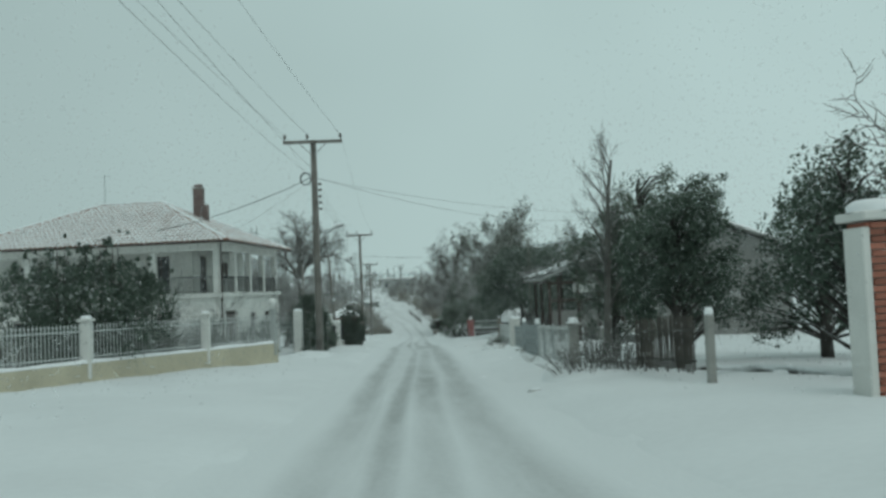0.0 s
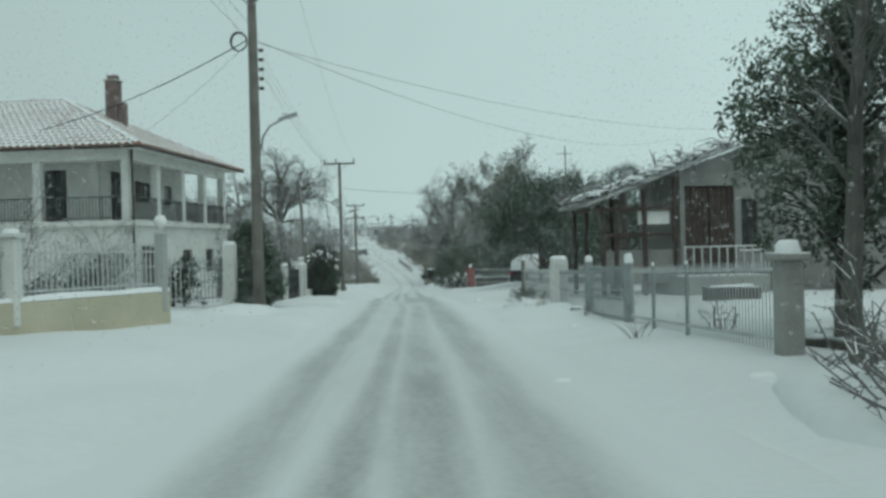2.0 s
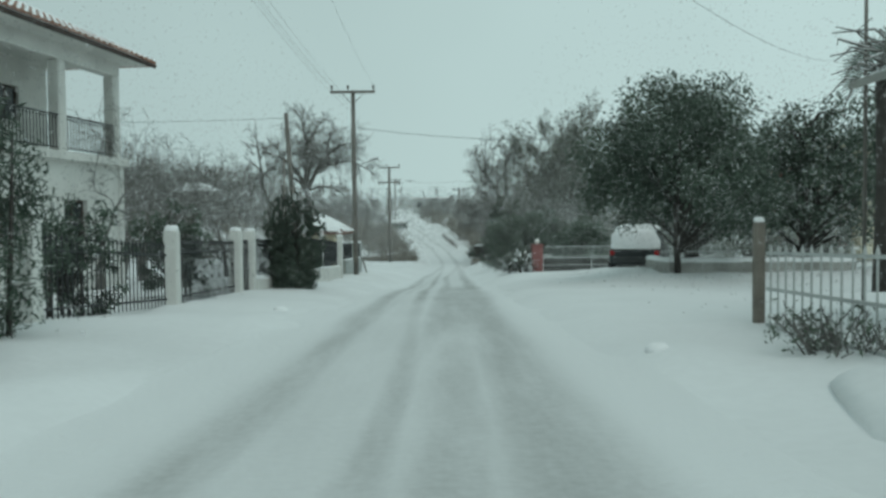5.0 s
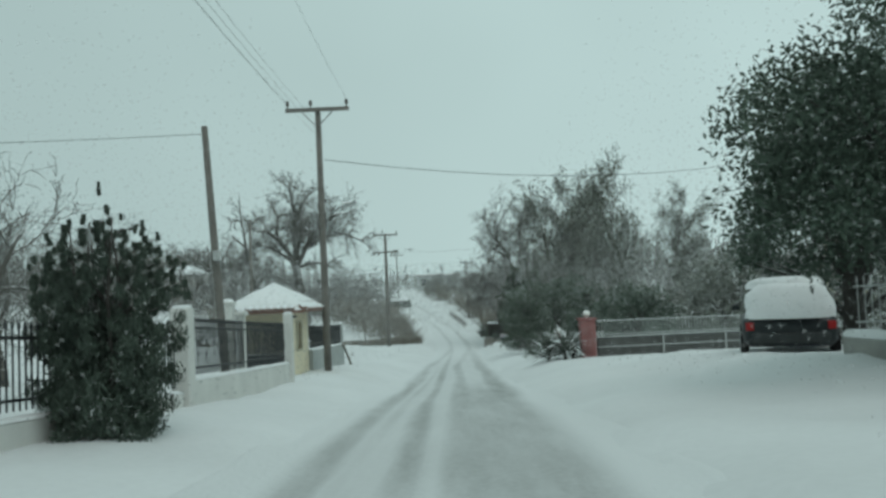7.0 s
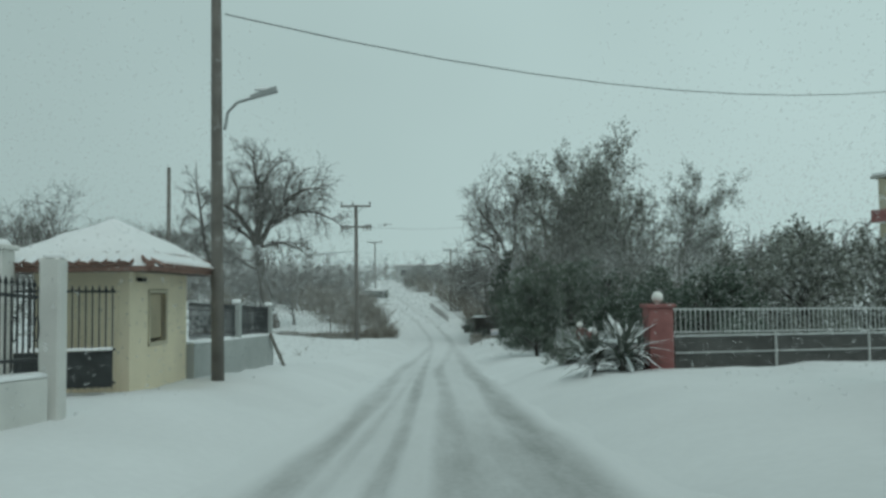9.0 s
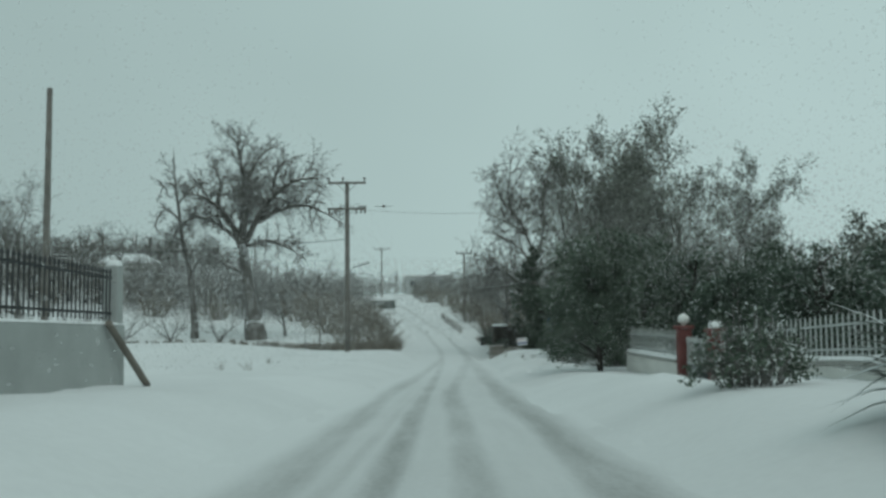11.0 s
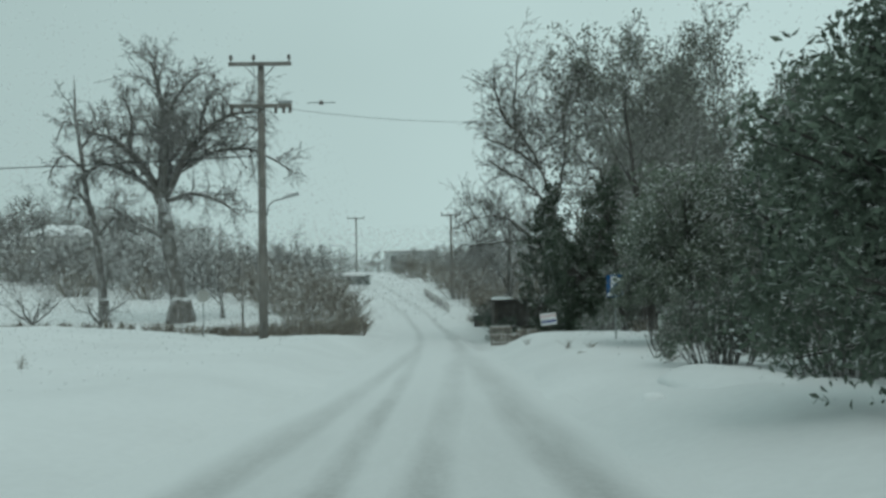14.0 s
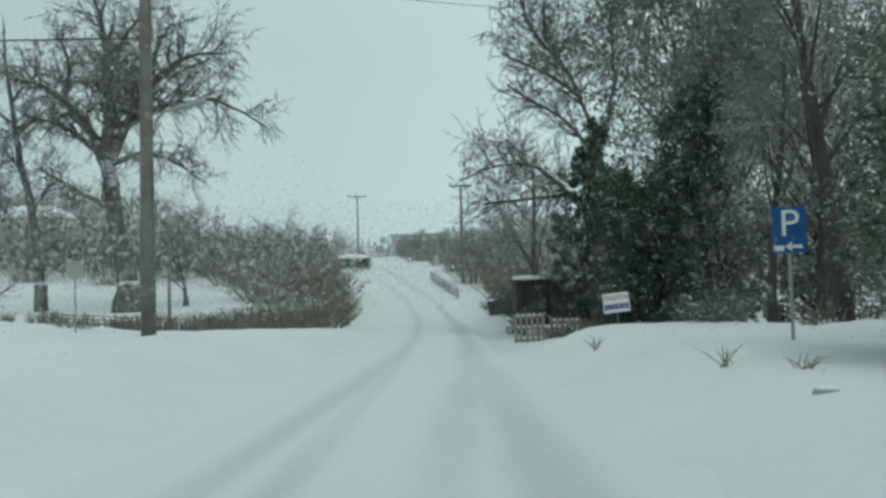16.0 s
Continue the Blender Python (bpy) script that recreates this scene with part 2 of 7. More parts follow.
# ---- mesh helpers ----
class Shape:
    """Gathers faces of many simple solids into one mesh."""

    def __init__(self):
        self.v, self.f = [], []

    def add(self, verts, faces):
        k = len(self.v)
        self.v.extend(verts)
        self.f.extend(tuple(i + k for i in f) for f in faces)
        return self

    def box(self, c, s, turn=0.0, c2=0.012, m=None):
        """A box with broken edges: centre, size, turn about z in degrees."""
        a, b, h = s[0] / 2, s[1] / 2, s[2] / 2
        c2 = min(c2, a * 0.4, b * 0.4, h * 0.4)
        V, ix = [], {}
        for sx in (-1, 1):
            for sy in (-1, 1):
                for sz in (-1, 1):
                    ix[sx, sy, sz] = len(V)
                    V += [(sx * a, sy * (b - c2), sz * (h - c2)), (sx * (a - c2), sy * b, sz * (h - c2)), (sx * (a - c2), sy * (b - c2), sz * h)]
        F = []
        for s1 in (-1, 1):
            F.append([ix[s1, p, q] for p, q in ((-1, -1), (1, -1), (1, 1), (-1, 1))][::s1])
            F.append([ix[p, s1, q] + 1 for p, q in ((-1, -1), (-1, 1), (1, 1), (1, -1))][::s1])
            F.append([ix[p, q, s1] + 2 for p, q in ((-1, -1), (1, -1), (1, 1), (-1, 1))][::s1])
            for s2 in (-1, 1):
                F.append([ix[s1, s2, -1], ix[s1, s2, 1], ix[s1, s2, 1] + 1, ix[s1, s2, -1] + 1])
                F.append([ix[s1, -1, s2], ix[s1, 1, s2], ix[s1, 1, s2] + 2, ix[s1, -1, s2] + 2])
                F.append([ix[-1, s1, s2] + 1, ix[1, s1, s2] + 1, ix[1, s1, s2] + 2, ix[-1, s1, s2] + 2])
        for k in ix.values():
            F.append([k, k + 1, k + 2])
        ct, st = math.cos(radians(turn)), math.sin(radians(turn))
        P = [(c[0] + x * ct - y * st, c[1] + x * st + y * ct, c[2] + z) for x, y, z in V]
        if m is not None:
            P = [tuple(m @ Vector(p)) for p in P]
        return self.add(P, F)

    def tube(self, pts, rads, n=8, caps=True):
        """A tapered tube through the points."""
        pts = [Vector(p) for p in pts]
        V, F = [], []
        ref = None
        for i, p in enumerate(pts):
            d = (pts[min(i + 1, len(pts) - 1)] - pts[max(i - 1, 0)]).normalized()
            if ref is None:
                ref = Vector((1, 0, 0)) if abs(d.x) < 0.8 else Vector((0, 1, 0))
            u = d.cross(ref).normalized()
            w = d.cross(u)
            for k in range(n):
                a = 2 * math.pi * k / n
                V.append(tuple(p + (u * math.cos(a) + w * math.sin(a)) * rads[i]))
        for i in range(len(pts) - 1):
            for k in range(n):
                F.append((i * n + k, i * n + (k + 1) % n, (i + 1) * n + (k + 1) % n, (i + 1) * n + k))
        if caps:
            F.append(tuple(range(n))[::-1])
            F.append(tuple((len(pts) - 1) * n + k for k in range(n)))
        return self.add(V, F)

    def lathe(self, c, prof, n=14):
        """A turned body: profile of (radius, height) round the z axis at c."""
        V = [(c[0] + r * math.cos(2 * math.pi * k / n), c[1] + r * math.sin(2 * math.pi * k / n), c[2] + z) for r, z in prof for k in range(n)]
        F = [(i * n + k, i * n + (k + 1) % n, (i + 1) * n + (k + 1) % n, (i + 1) * n + k) for i in range(len(prof) - 1) for k in range(n)]
        F.append(tuple(range(n))[::-1])
        F.append(tuple((len(prof) - 1) * n + k for k in range(n)))
        return self.add(V, F)

    def ball(self, c, r, n=12):
        return self.lathe(c, [(max(0.001, r * math.sin(math.pi * i / n)), -r * math.cos(math.pi * i / n)) for i in range(n + 1)], n + 4)

    def lump(self, c, s, seed=0, n=14, flat=0.35):
        """An uneven heap of snow: centre of its base, half sizes."""
        V, F = [], []
        m = 6
        for i in range(m + 1):
            t = i / m * math.pi / 2
            for k in range(n):
                a = 2 * math.pi * k / n
                q = 1 + 0.16 * noise.noise((math.cos(a) * 1.7 + seed * 7.3, math.sin(a) * 1.7, i * 0.5))
                e = math.cos(t) ** flat if i < m else 0.02
                V.append((c[0] + s[0] * e * q * math.cos(a), c[1] + s[1] * e * q * math.sin(a), c[2] + s[2] * math.sin(t) * (0.9 + 0.2 * q - 0.1)))
        for i in range(m):
            for k in range(n):
                F.append((i * n + k, i * n + (k + 1) % n, (i + 1) * n + (k + 1) % n, (i + 1) * n + k))
        F.append(tuple(m * n + k for k in range(n)))
        return self.add(V, F)

    def mesh(self, name, material, smooth=False):
        me = bpy.data.meshes.new(name)
        me.from_pydata(self.v, [], self.f)
        me.materials.append(material)
        if smooth:
            me.polygons.foreach_set("use_smooth", [True] * len(me.polygons))
        me.update()
        return me


def thing(name, at, label, category, group="", kind="", turn=0.0):
    ob = new(name)
    ob.empty_display_size = 0.2
    ob.matrix_basis = pose(*at, 0, 0, turn)
    return tagged(ob, label, category, group, kind)


def part(name, shape, material, parent, label="", smooth=False, at=None, turn=0.0, kind=""):
    me = shape.mesh(name, material, smooth) if isinstance(shape, Shape) else shape
    ob = new(name, me)
    ob.parent = parent
    if at is not None:
        ob.matrix_basis = pose(*at, 0, 0, turn)
    return tagged(ob, label, kind=kind)


def single(name, shape, material, label, category, group="", kind="", smooth=False, at=(0, 0, 0), turn=0.0):
    ob = new(name, shape.mesh(name, material, smooth))
    ob.matrix_basis = pose(*at, 0, 0, turn)
    return tagged(ob, label, category, group, kind)


# ---- the lie of the land ----
def smooth(a, b, x):
    t = min(1.0, max(0.0, (x - a) / (b - a)))
    return t * t * (3 - 2 * t)


ROAD_Y = (-400, -60, 0, 11.5, 23, 42, 57, 73, 82, 91.6, 100, 118, 133, 152, 171, 190, 214, 250, 300, 600, 3000)
ROAD_Z = (6, 2.6, -0.5, -1.2, -1.73, -2.31, -3.1, -4.25, -4.7, -5.15, -5.5, -6.0, -6.4, -6.5, -4.9, -2.8, -1.3, 0, 1.0, 6, 40)
SIDE_Z = (6, 2.9, -0.25, -0.95, -1.5, -2.15, -2.85, -3.65, -4.05, -4.75, -5.15, -5.3, -6.2, -6.4, -4.7, -2.6, -1.1, 0.2, 1.2, 6, 40)
MID_Y = (-400, 0, 60, 90, 105, 127, 145, 160, 175, 190, 200, 230, 600)
MID_X = (-0.6, -0.45, 0.1, 0.35, 0.7, 0.95, 0.55, -0.5, -3.1, -6.2, -8.4, -17, -90)


def glide(xs, zs, y):
    """Smooth curve through the stations, flattened between them by averaging."""
    return sum(float(np.interp(y + d, xs, zs)) * w for d, w in ((-5, 0.15), (-2.5, 0.22), (0, 0.26), (2.5, 0.22), (5, 0.15)))


@functools.lru_cache(None)
def mid(y):
    return glide(MID_Y, MID_X, y)


@functools.lru_cache(None)
def road_z(y):
    return glide(ROAD_Y, ROAD_Z, y)


@functools.lru_cache(None)
def side_z(y):
    return glide(ROAD_Y, SIDE_Z, y)


def ground_z(x, y, bumps=True):
    u = x - mid(y)
    zr, zs = road_z(y), side_z(y)
    k = smooth(1.7, 3.7, abs(u))
    z = zr + (zs - zr) * k
    if x < 0:
        z += smooth(6, 14, -x) * smooth(88, 110, y) * (1 - smooth(160, 190, y)) * 0.55
    else:
        z += smooth(4, 6.5, x) * smooth(52, 58, y) * (1 - smooth(66, 72, y)) * 0.3
        z += smooth(3.6, 6, x) * smooth(104, 112, y) * (1 - smooth(112, 120, y)) * 0.03
        z -= 0.28 * smooth(4.0, 5.6, x) * smooth(82, 86, y) * (1 - smooth(90.5, 93.5, y))
        z -= 0.45 * smooth(2.3, 3.4, x) * smooth(116, 122, y) * (1 - smooth(134, 142, y))
    z += 0.012 * max(0, abs(x) - 25) * smooth(120, 260, y)
    z += 3.4 * smooth(24, 62, -x) * smooth(148, 188, y) * (1 - smooth(330, 500, y))
    if bumps:
        far = 1.0 if abs(x) < 60 else 3.0
        a = noise.noise((x * 0.23, y * 0.23, 0.3)) * 0.09 + noise.noise((x * 0.7, y * 0.7, 4.1)) * 0.075 + noise.noise((x * 2.1, y * 2.1, 9.7)) * 0.036
        z += a * smooth(1.5, 3.2, abs(u)) * far
        z += 0.1 * math.exp(-((abs(u) - 2.45) / 0.4) ** 2) * (0.6 + 1.2 * noise.noise((x * 0.2, y * 0.45, 2.2)))
    return z


def stations(near, far, step, grow):
    out, s = [near], step
    while out[-1] < far:
        s *= grow
        out.append(out[-1] + s)
    return out


def build_ground():
    inner = [i * 0.3 for i in range(-43, 44)]
    side = stations(12.9, 3000, 0.45, 1.13)[1:]
    xs = [-x for x in reversed(side)] + inner + side
    ys = [-y for y in reversed(stations(30, 900, 2, 1.3)[1:])] + [-30 + i * 0.5 for i in range(0, 390)] + stations(165, 3000, 0.7, 1.06)[1:]
    nx, ny = len(xs), len(ys)
    v = np.zeros((ny, nx, 3))
    for j, y in enumerate(ys):
        m = mid(y)
        for i, x in enumerate(xs):
            z = ground_z(x, y)
            if abs(x - m) < 1.75 and -25 < y < 200:
                z -= 0.12
            v[j, i] = x, y, z
    me = bpy.data.meshes.new("ground")
    q = np.arange(nx * ny).reshape(ny, nx)
    f = np.stack([q[:-1, :-1], q[:-1, 1:], q[1:, 1:], q[1:, :-1]], -1).reshape(-1, 4)
    me.from_pydata(v.reshape(-1, 3).tolist(), [], f.tolist())
    me.materials.append(SNOW)
    me.polygons.foreach_set("use_smooth", [True] * len(me.polygons))
    ob = new("ground", me)
    tagged(ob, "deep undisturbed white snow over verges, yards and fields", "ground", kind="structure")


def road_material():
    """Packed snow; the second texture axis says how much dark slush shows."""
    m = bpy.data.materials.new("rutted_road_snow")
    m.use_nodes = True
    N, L = m.node_tree.nodes, m.node_tree.links
    b = N["Principled BSDF"]
    b.inputs["Roughness"].default_value = 0.6
    uv = N.new("ShaderNodeUVMap")
    sep = N.new("ShaderNodeSeparateXYZ")
    L.new(uv.outputs[0], sep.inputs[0])
    tc = N.new("ShaderNodeTexCoord")

    def math_node(op, a, b2=None, c=None):
        n = N.new("ShaderNodeMath")
        n.operation = op
        for i, v in enumerate((a, b2, c)):
            if v is None:
                continue
            if isinstance(v, (int, float)):
                n.inputs[i].default_value = v
            else:
                L.new(v, n.inputs[i])
        return n.outputs[0]

    patch = N.new("ShaderNodeTexNoise")
    patch.inputs["Scale"].default_value, patch.inputs["Detail"].default_value = 0.9, 6
    patch.inputs["Roughness"].default_value = 0.65
    stretch = N.new("ShaderNodeMapping")
    stretch.inputs["Scale"].default_value = (2.6, 0.35, 1)
    L.new(tc.outputs["Object"], stretch.inputs[0])
    L.new(stretch.outputs[0], patch.inputs["Vector"])
    pr = N.new("ShaderNodeMapRange")
    pr.inputs["From Min"].default_value, pr.inputs["From Max"].default_value = 0.3, 0.6
    pr.inputs["To Min"].default_value = 0.55
    L.new(patch.outputs["Fac"], pr.inputs["Value"])
    grain = N.new("ShaderNodeTexNoise")
    grain.inputs["Scale"].default_value, grain.inputs["Detail"].default_value = 14, 5
    L.new(tc.outputs["Object"], grain.inputs["Vector"])
    fac = math_node("MULTIPLY", math_node("MULTIPLY", sep.outputs[1], pr.outputs[0]), math_node("MULTIPLY_ADD", grain.outputs["Fac"], 0.7, 0.65))
    mx = N.new("ShaderNodeMix")
    mx.data_type = "RGBA"
    mx.inputs[6].default_value = (0.72, 0.745, 0.75, 1)
    mx.inputs[7].default_value = (0.2, 0.21, 0.2, 1)
    L.new(fac, mx.inputs[0])
    L.new(mx.outputs[2], b.inputs["Base Color"])
    bp = N.new("ShaderNodeBump")
    bp.inputs["Strength"].default_value, bp.inputs["Distance"].default_value = 0.6, 0.03
    L.new(math_node("MULTIPLY_ADD", fac, -1.0, grain.outputs["Fac"]), bp.inputs["Height"])
    L.new(bp.outputs[0], b.inputs["Normal"])
    return m


# wheel tracks: stations along the road, offset from its middle, half width, how dark
RUTS = (
    ((0, 16, 31, 38, 51, 63, 80, 91, 100, 108, 116, 150, 200), (-0.9, -0.95, -1.1, -0.78, -1.15, -1.25, -1.32, -1.38, -1.2, -0.95, -0.6, -0.4, -0.5), 0.19, 0.7),
    ((0, 60, 66, 80, 95, 104), (-0.7, -0.85, -0.95, -0.85, -0.6, -0.5), 0.09, 0.4),
    ((0, 16, 30, 38, 51, 63, 80, 100, 110, 118, 150, 200), (-0.42, -0.4, -0.16, 0.0, -0.34, -0.45, -0.5, -0.46, -0.45, -0.55, -0.4, -0.5), 0.13, 0.8),
    ((0, 16, 30, 38, 51, 63, 80, 90, 100, 108, 114, 127, 152, 200), (0.04, 0.05, 0.28, 0.43, 0.4, 0.35, 0.3, 0.08, 0.4, 0.5, 0.95, 1.15, 1.5, 1.4), 0.2, 0.72),
    ((0, 16, 30, 38, 51, 63, 80, 90, 97, 106, 116, 127, 152, 200), (0.75, 0.72, 0.97, 0.9, 1.08, 1.2, 1.45, 1.32, 1.25, 1.3, 1.0, 1.2, 1.5, 1.4), 0.25, 0.9),
)


def rut_row(y):
    """Middle, half width and darkness of each wheel track at one station."""
    row = []
    for k, (ys, us, half, dark) in enumerate(RUTS):
        c = glide(ys, us, y) + 0.07 * noise.noise((k * 3.1, y * 0.13, 1.5))
        w = half * (1.15 + 0.4 * noise.noise((k * 5.7, y * 0.21, 6.5)))
        row.append((c, w, dark * (0.85 + 0.45 * noise.noise((k * 2.3, y * 0.09, 3.5)))))
    return row


def slush(row, u, y):
    """How much dark slush lies bare at a place on the road."""
    total = max(dark * (1 - smooth(w * 0.2, w * 1.9, abs(u - c))) for c, w, dark in row)
    bare = smooth(36, 47, y) * (1 - smooth(66, 80, y)) * (1 - smooth(0.42, 0.75, abs(u - 0.55)))
    driven = (1 - smooth(1.0, 1.6, abs(u - 0.05))) * (0.24 * smooth(14, 24, y) * (1 - smooth(98, 110, y)))
    total = max(total, 0.62 * bare, driven)
    return total * (0.55 + 0.4 * smooth(6, 20, y)) * (1 - 0.58 * smooth(88, 106, y))


def build_road():
    """A packed, rutted strip of snow; worn down where the wheels run."""
    lat = [-2.3 + i * 0.0575 for i in range(81)]
    lon = [-24 + i * 0.4 for i in range(556)]
    V, F, U = [], [], []
    for y in lon:
        m = mid(y)
        row = rut_row(y)
        for u in lat:
            x = m + u
            dark = slush(row, u, y)
            rut = 0.05 * dark
            edge = smooth(1.75, 2.25, abs(u))
            z = ground_z(x, y, False) * (1 - edge) + ground_z(x, y) * edge + 0.012 - rut * (1 - edge) - 0.07 * smooth(2.05, 2.3, abs(u)) + 0.02 * noise.noise((x * 1.3, y * 0.8, 7))
            V.append((x, y, z))
            U.append((u, dark))
    n = len(lat)
    for j in range(len(lon) - 1):
        for i in range(n - 1):
            F.append((j * n + i, j * n + i + 1, (j + 1) * n + i + 1, (j + 1) * n + i))
    me = bpy.data.meshes.new("road")
    me.from_pydata(V, [], F)
    layer = me.uv_layers.new(name="ruts")
    idx = np.zeros(len(me.loops), dtype=np.int32)
    me.loops.foreach_get("vertex_index", idx)
    layer.data.foreach_set("uv", np.array(U, dtype=np.float32)[idx].ravel())
    me.materials.append(road_material())
    me.polygons.foreach_set("use_smooth", [True] * len(me.polygons))
    tagged(new("road", me), "narrow village road of packed snow with dark slushy wheel tracks", "road", kind="structure")


build_ground()
build_road()


# ---- utility poles and wires ----
def utility_pole(x, y, z0, z1, arm=1.15, r=0.14, label="grey weathered wooden utility pole with a crossarm", lamp=None, arm2=None, coil=None, lean=0.0, braces=True, top=0.1, rungs=None, group="utility poles along the road"):
    zb = ground_z(x, y) - 0.25
    p = thing("utility_pole", (x, y, zb), label, "utility pole", group)
    h = z1 - zb
    part("pole", Shape().tube([(0, 0, 0), (lean * 0.3, 0, h * 0.3), (lean * 0.65, 0, h * 0.65), (lean, 0, h + top)], [r, r * 0.93, r * 0.84, r * 0.72], 12), POLE_WOOD, p, smooth=True)
    if arm:
        part("crossarm", Shape().box((lean, -r - 0.03, h), (arm * 2, 0.1, 0.13)), POLE_WOOD, p)
        for dx in (-arm + 0.08, 0.0 if top > 0.2 else -0.22, arm - 0.08):
            part("insulator", Shape().lathe((lean + dx, -r - 0.03, h + 0.065), [(0.02, 0), (0.02, 0.08), (0.06, 0.09), (0.065, 0.15), (0.04, 0.17), (0.06, 0.19), (0.05, 0.25), (0.01, 0.27)], 10), PORCELAIN, p)
        if braces:
            for s in (-1, 1):
                part("brace", Shape().tube([(lean + s * 0.06, -r - 0.02, h - 0.55), (lean + s * 0.55, -r - 0.05, h - 0.06)], [0.022, 0.022], 6), STEEL, p)
    if arm2:
        z2, half = arm2
        k = z2 - zb
        part("crossarm", Shape().box((0, -r - 0.04, k), (half * 2, 0.12, 0.12)), POLE_WOOD, p)
        for dx in (-half + 0.1, -half * 0.55, half * 0.5, half * 0.75, half - 0.05):
            part("insulator", Shape().lathe((dx, -r - 0.06, k - 0.28), [(0.01, 0), (0.055, 0.03), (0.06, 0.09), (0.035, 0.11), (0.06, 0.13), (0.055, 0.2), (0.02, 0.24)], 9), PORCELAIN, p)
        part("fuse_bracket", Shape().box((half * 0.8, -r - 0.06, k + 0.12), (0.5, 0.06, 0.1)), STEEL, p)
    if lamp:
        zl, reach, rise = lamp
        k = zl - zb
        part("lamp_arm", Shape().tube([(r, 0, k - rise - 0.35), (r + 0.06, 0, k - rise), (r + 0.25, -0.02, k - rise * 0.45), (reach * 0.7, -0.04, k - 0.06)], [0.03] * 4, 8), STEEL, p)
        head = part("lamp_head", Shape().add([(reach * 0.62, -0.1, k - 0.09), (reach * 0.62, 0.06, k - 0.09), (reach * 1.12, 0.07, k + 0.05), (reach * 1.12, -0.12, k + 0.05), (reach * 0.62, -0.08, k - 0.02), (reach * 0.62, 0.04, k - 0.02), (reach * 1.1, 0.05, k + 0.15), (reach * 1.1, -0.1, k + 0.15)], [(0, 1, 2, 3), (4, 7, 6, 5), (0, 4, 5, 1), (1, 5, 6, 2), (2, 6, 7, 3), (3, 7, 4, 0)]), STEEL, p)
        part("snow", Shape().lump((reach * 0.88, -0.02, k + 0.08), (0.2, 0.07, 0.06), 3), CAP, head, smooth=True)
    if coil:
        k = coil - zb
        sh = Shape()
        for q in range(3):
            pts = [(-0.34 + (0.2 + q * 0.015) * math.cos(a * 0.42), -r - 0.03 * q, k + (0.24 + q * 0.012) * math.sin(a * 0.42)) for a in range(16)]
            sh.tube(pts, [0.014] * 16, 5)
        part("cable_coil", sh, CABLE, p)
    if rungs:
        for i in range(rungs):
            part("rack_insulator", Shape().box((r + 0.06, -0.02, h - 1.75 - i * 0.26), (0.14, 0.06, 0.09)), PORCELAIN, p)
    return p


utility_pole(-4.05, 37.8, -2.0, 6.8, 1.23, 0.16, lamp=(3.2, 1.05, 0.5), coil=5.25, rungs=5, label="grey weathered wooden utility pole with crossarm, cable coil and street lamp")
utility_pole(-4.0, 74.0, -3.7, 5.3, 1.1, 0.13, lamp=(1.95, 1.05, 0.35), lean=-0.05, label="dark weathered wooden utility pole with street lamp beside the gatehouse")
utility_pole(-5.0, 118.2, -5.2, 4.25, 1.1, 0.16, arm2=(2.75, 1.1), lamp=(-0.45, 1.15, 0.3), label="tall wooden utility pole with two crossarms at the field edge")
utility_pole(3.27, 171.2, -4.8, 3.64, 0.95, 0.13, label="distant wooden utility pole with a crossarm")
utility_pole(-9.6, 214.3, -1.5, 7.4, 1.3, 0.14, label="distant wooden utility pole with a crossarm")
utility_pole(-33, 232, 0, 6.5, 1.0, 0.14, label="distant wooden utility pole with a crossarm")
utility_pole(-11.4, 95.0, -4.0, 3.6, 0, 0.11, braces=False, label="slim bare wooden pole behind the gatehouse", group="bare poles")
slant = utility_pole(-5.75, 67.5, -3.2, 3.4, 0, 0.12, lean=-0.42, braces=False, label="leaning bare dark wooden pole behind the iron fence", group="bare poles")
utility_pole(-8.2, 129.6, -5.1, -2.3, 0, 0.06, braces=False, label="thin dark wooden stake in the field edge", group="bare poles")
bz0 = 0.0 - (ground_z(-5.75, 67.5) - 0.25)
part("meter_box", Shape().box((-0.12, -0.2, bz0), (0.2, 0.14, 0.26), c2=0.015), IRON_W, slant, "small pale metal box")
mast = utility_pole(5.6, 43.0, -2.0, 2.75, 0, 0.028, braces=False, label="thin metal aerial mast behind the porch", group="bare poles")
mz = 2.75 - (ground_z(5.6, 43.0) - 0.25)
aerial = Shape().tube([(-0.3, 0, mz - 0.15), (0.3, 0.15, mz - 0.15)], [0.012, 0.012], 5)
for k in range(5):
    aerial.tube([(-0.26 + k * 0.13, -0.2 + k * 0.06, mz - 0.15), (-0.28 + k * 0.13, 0.2 + k * 0.06, mz - 0.15)], [0.007, 0.007], 4)
part("aerial", aerial, STEEL, mast)


def cable(a, b, sag, r=0.005, label="thin black overhead cable"):
    pts = []
    for i in range(15):
        t = i / 14
        p = Vector(a).lerp(Vector(b), t)
        p.z -= sag * 4 * t * (1 - t)
        pts.append(p)
    single("overhead_cable", Shape().tube(pts, [r] * 15, 5), CABLE, label, "cable", "overhead cables")


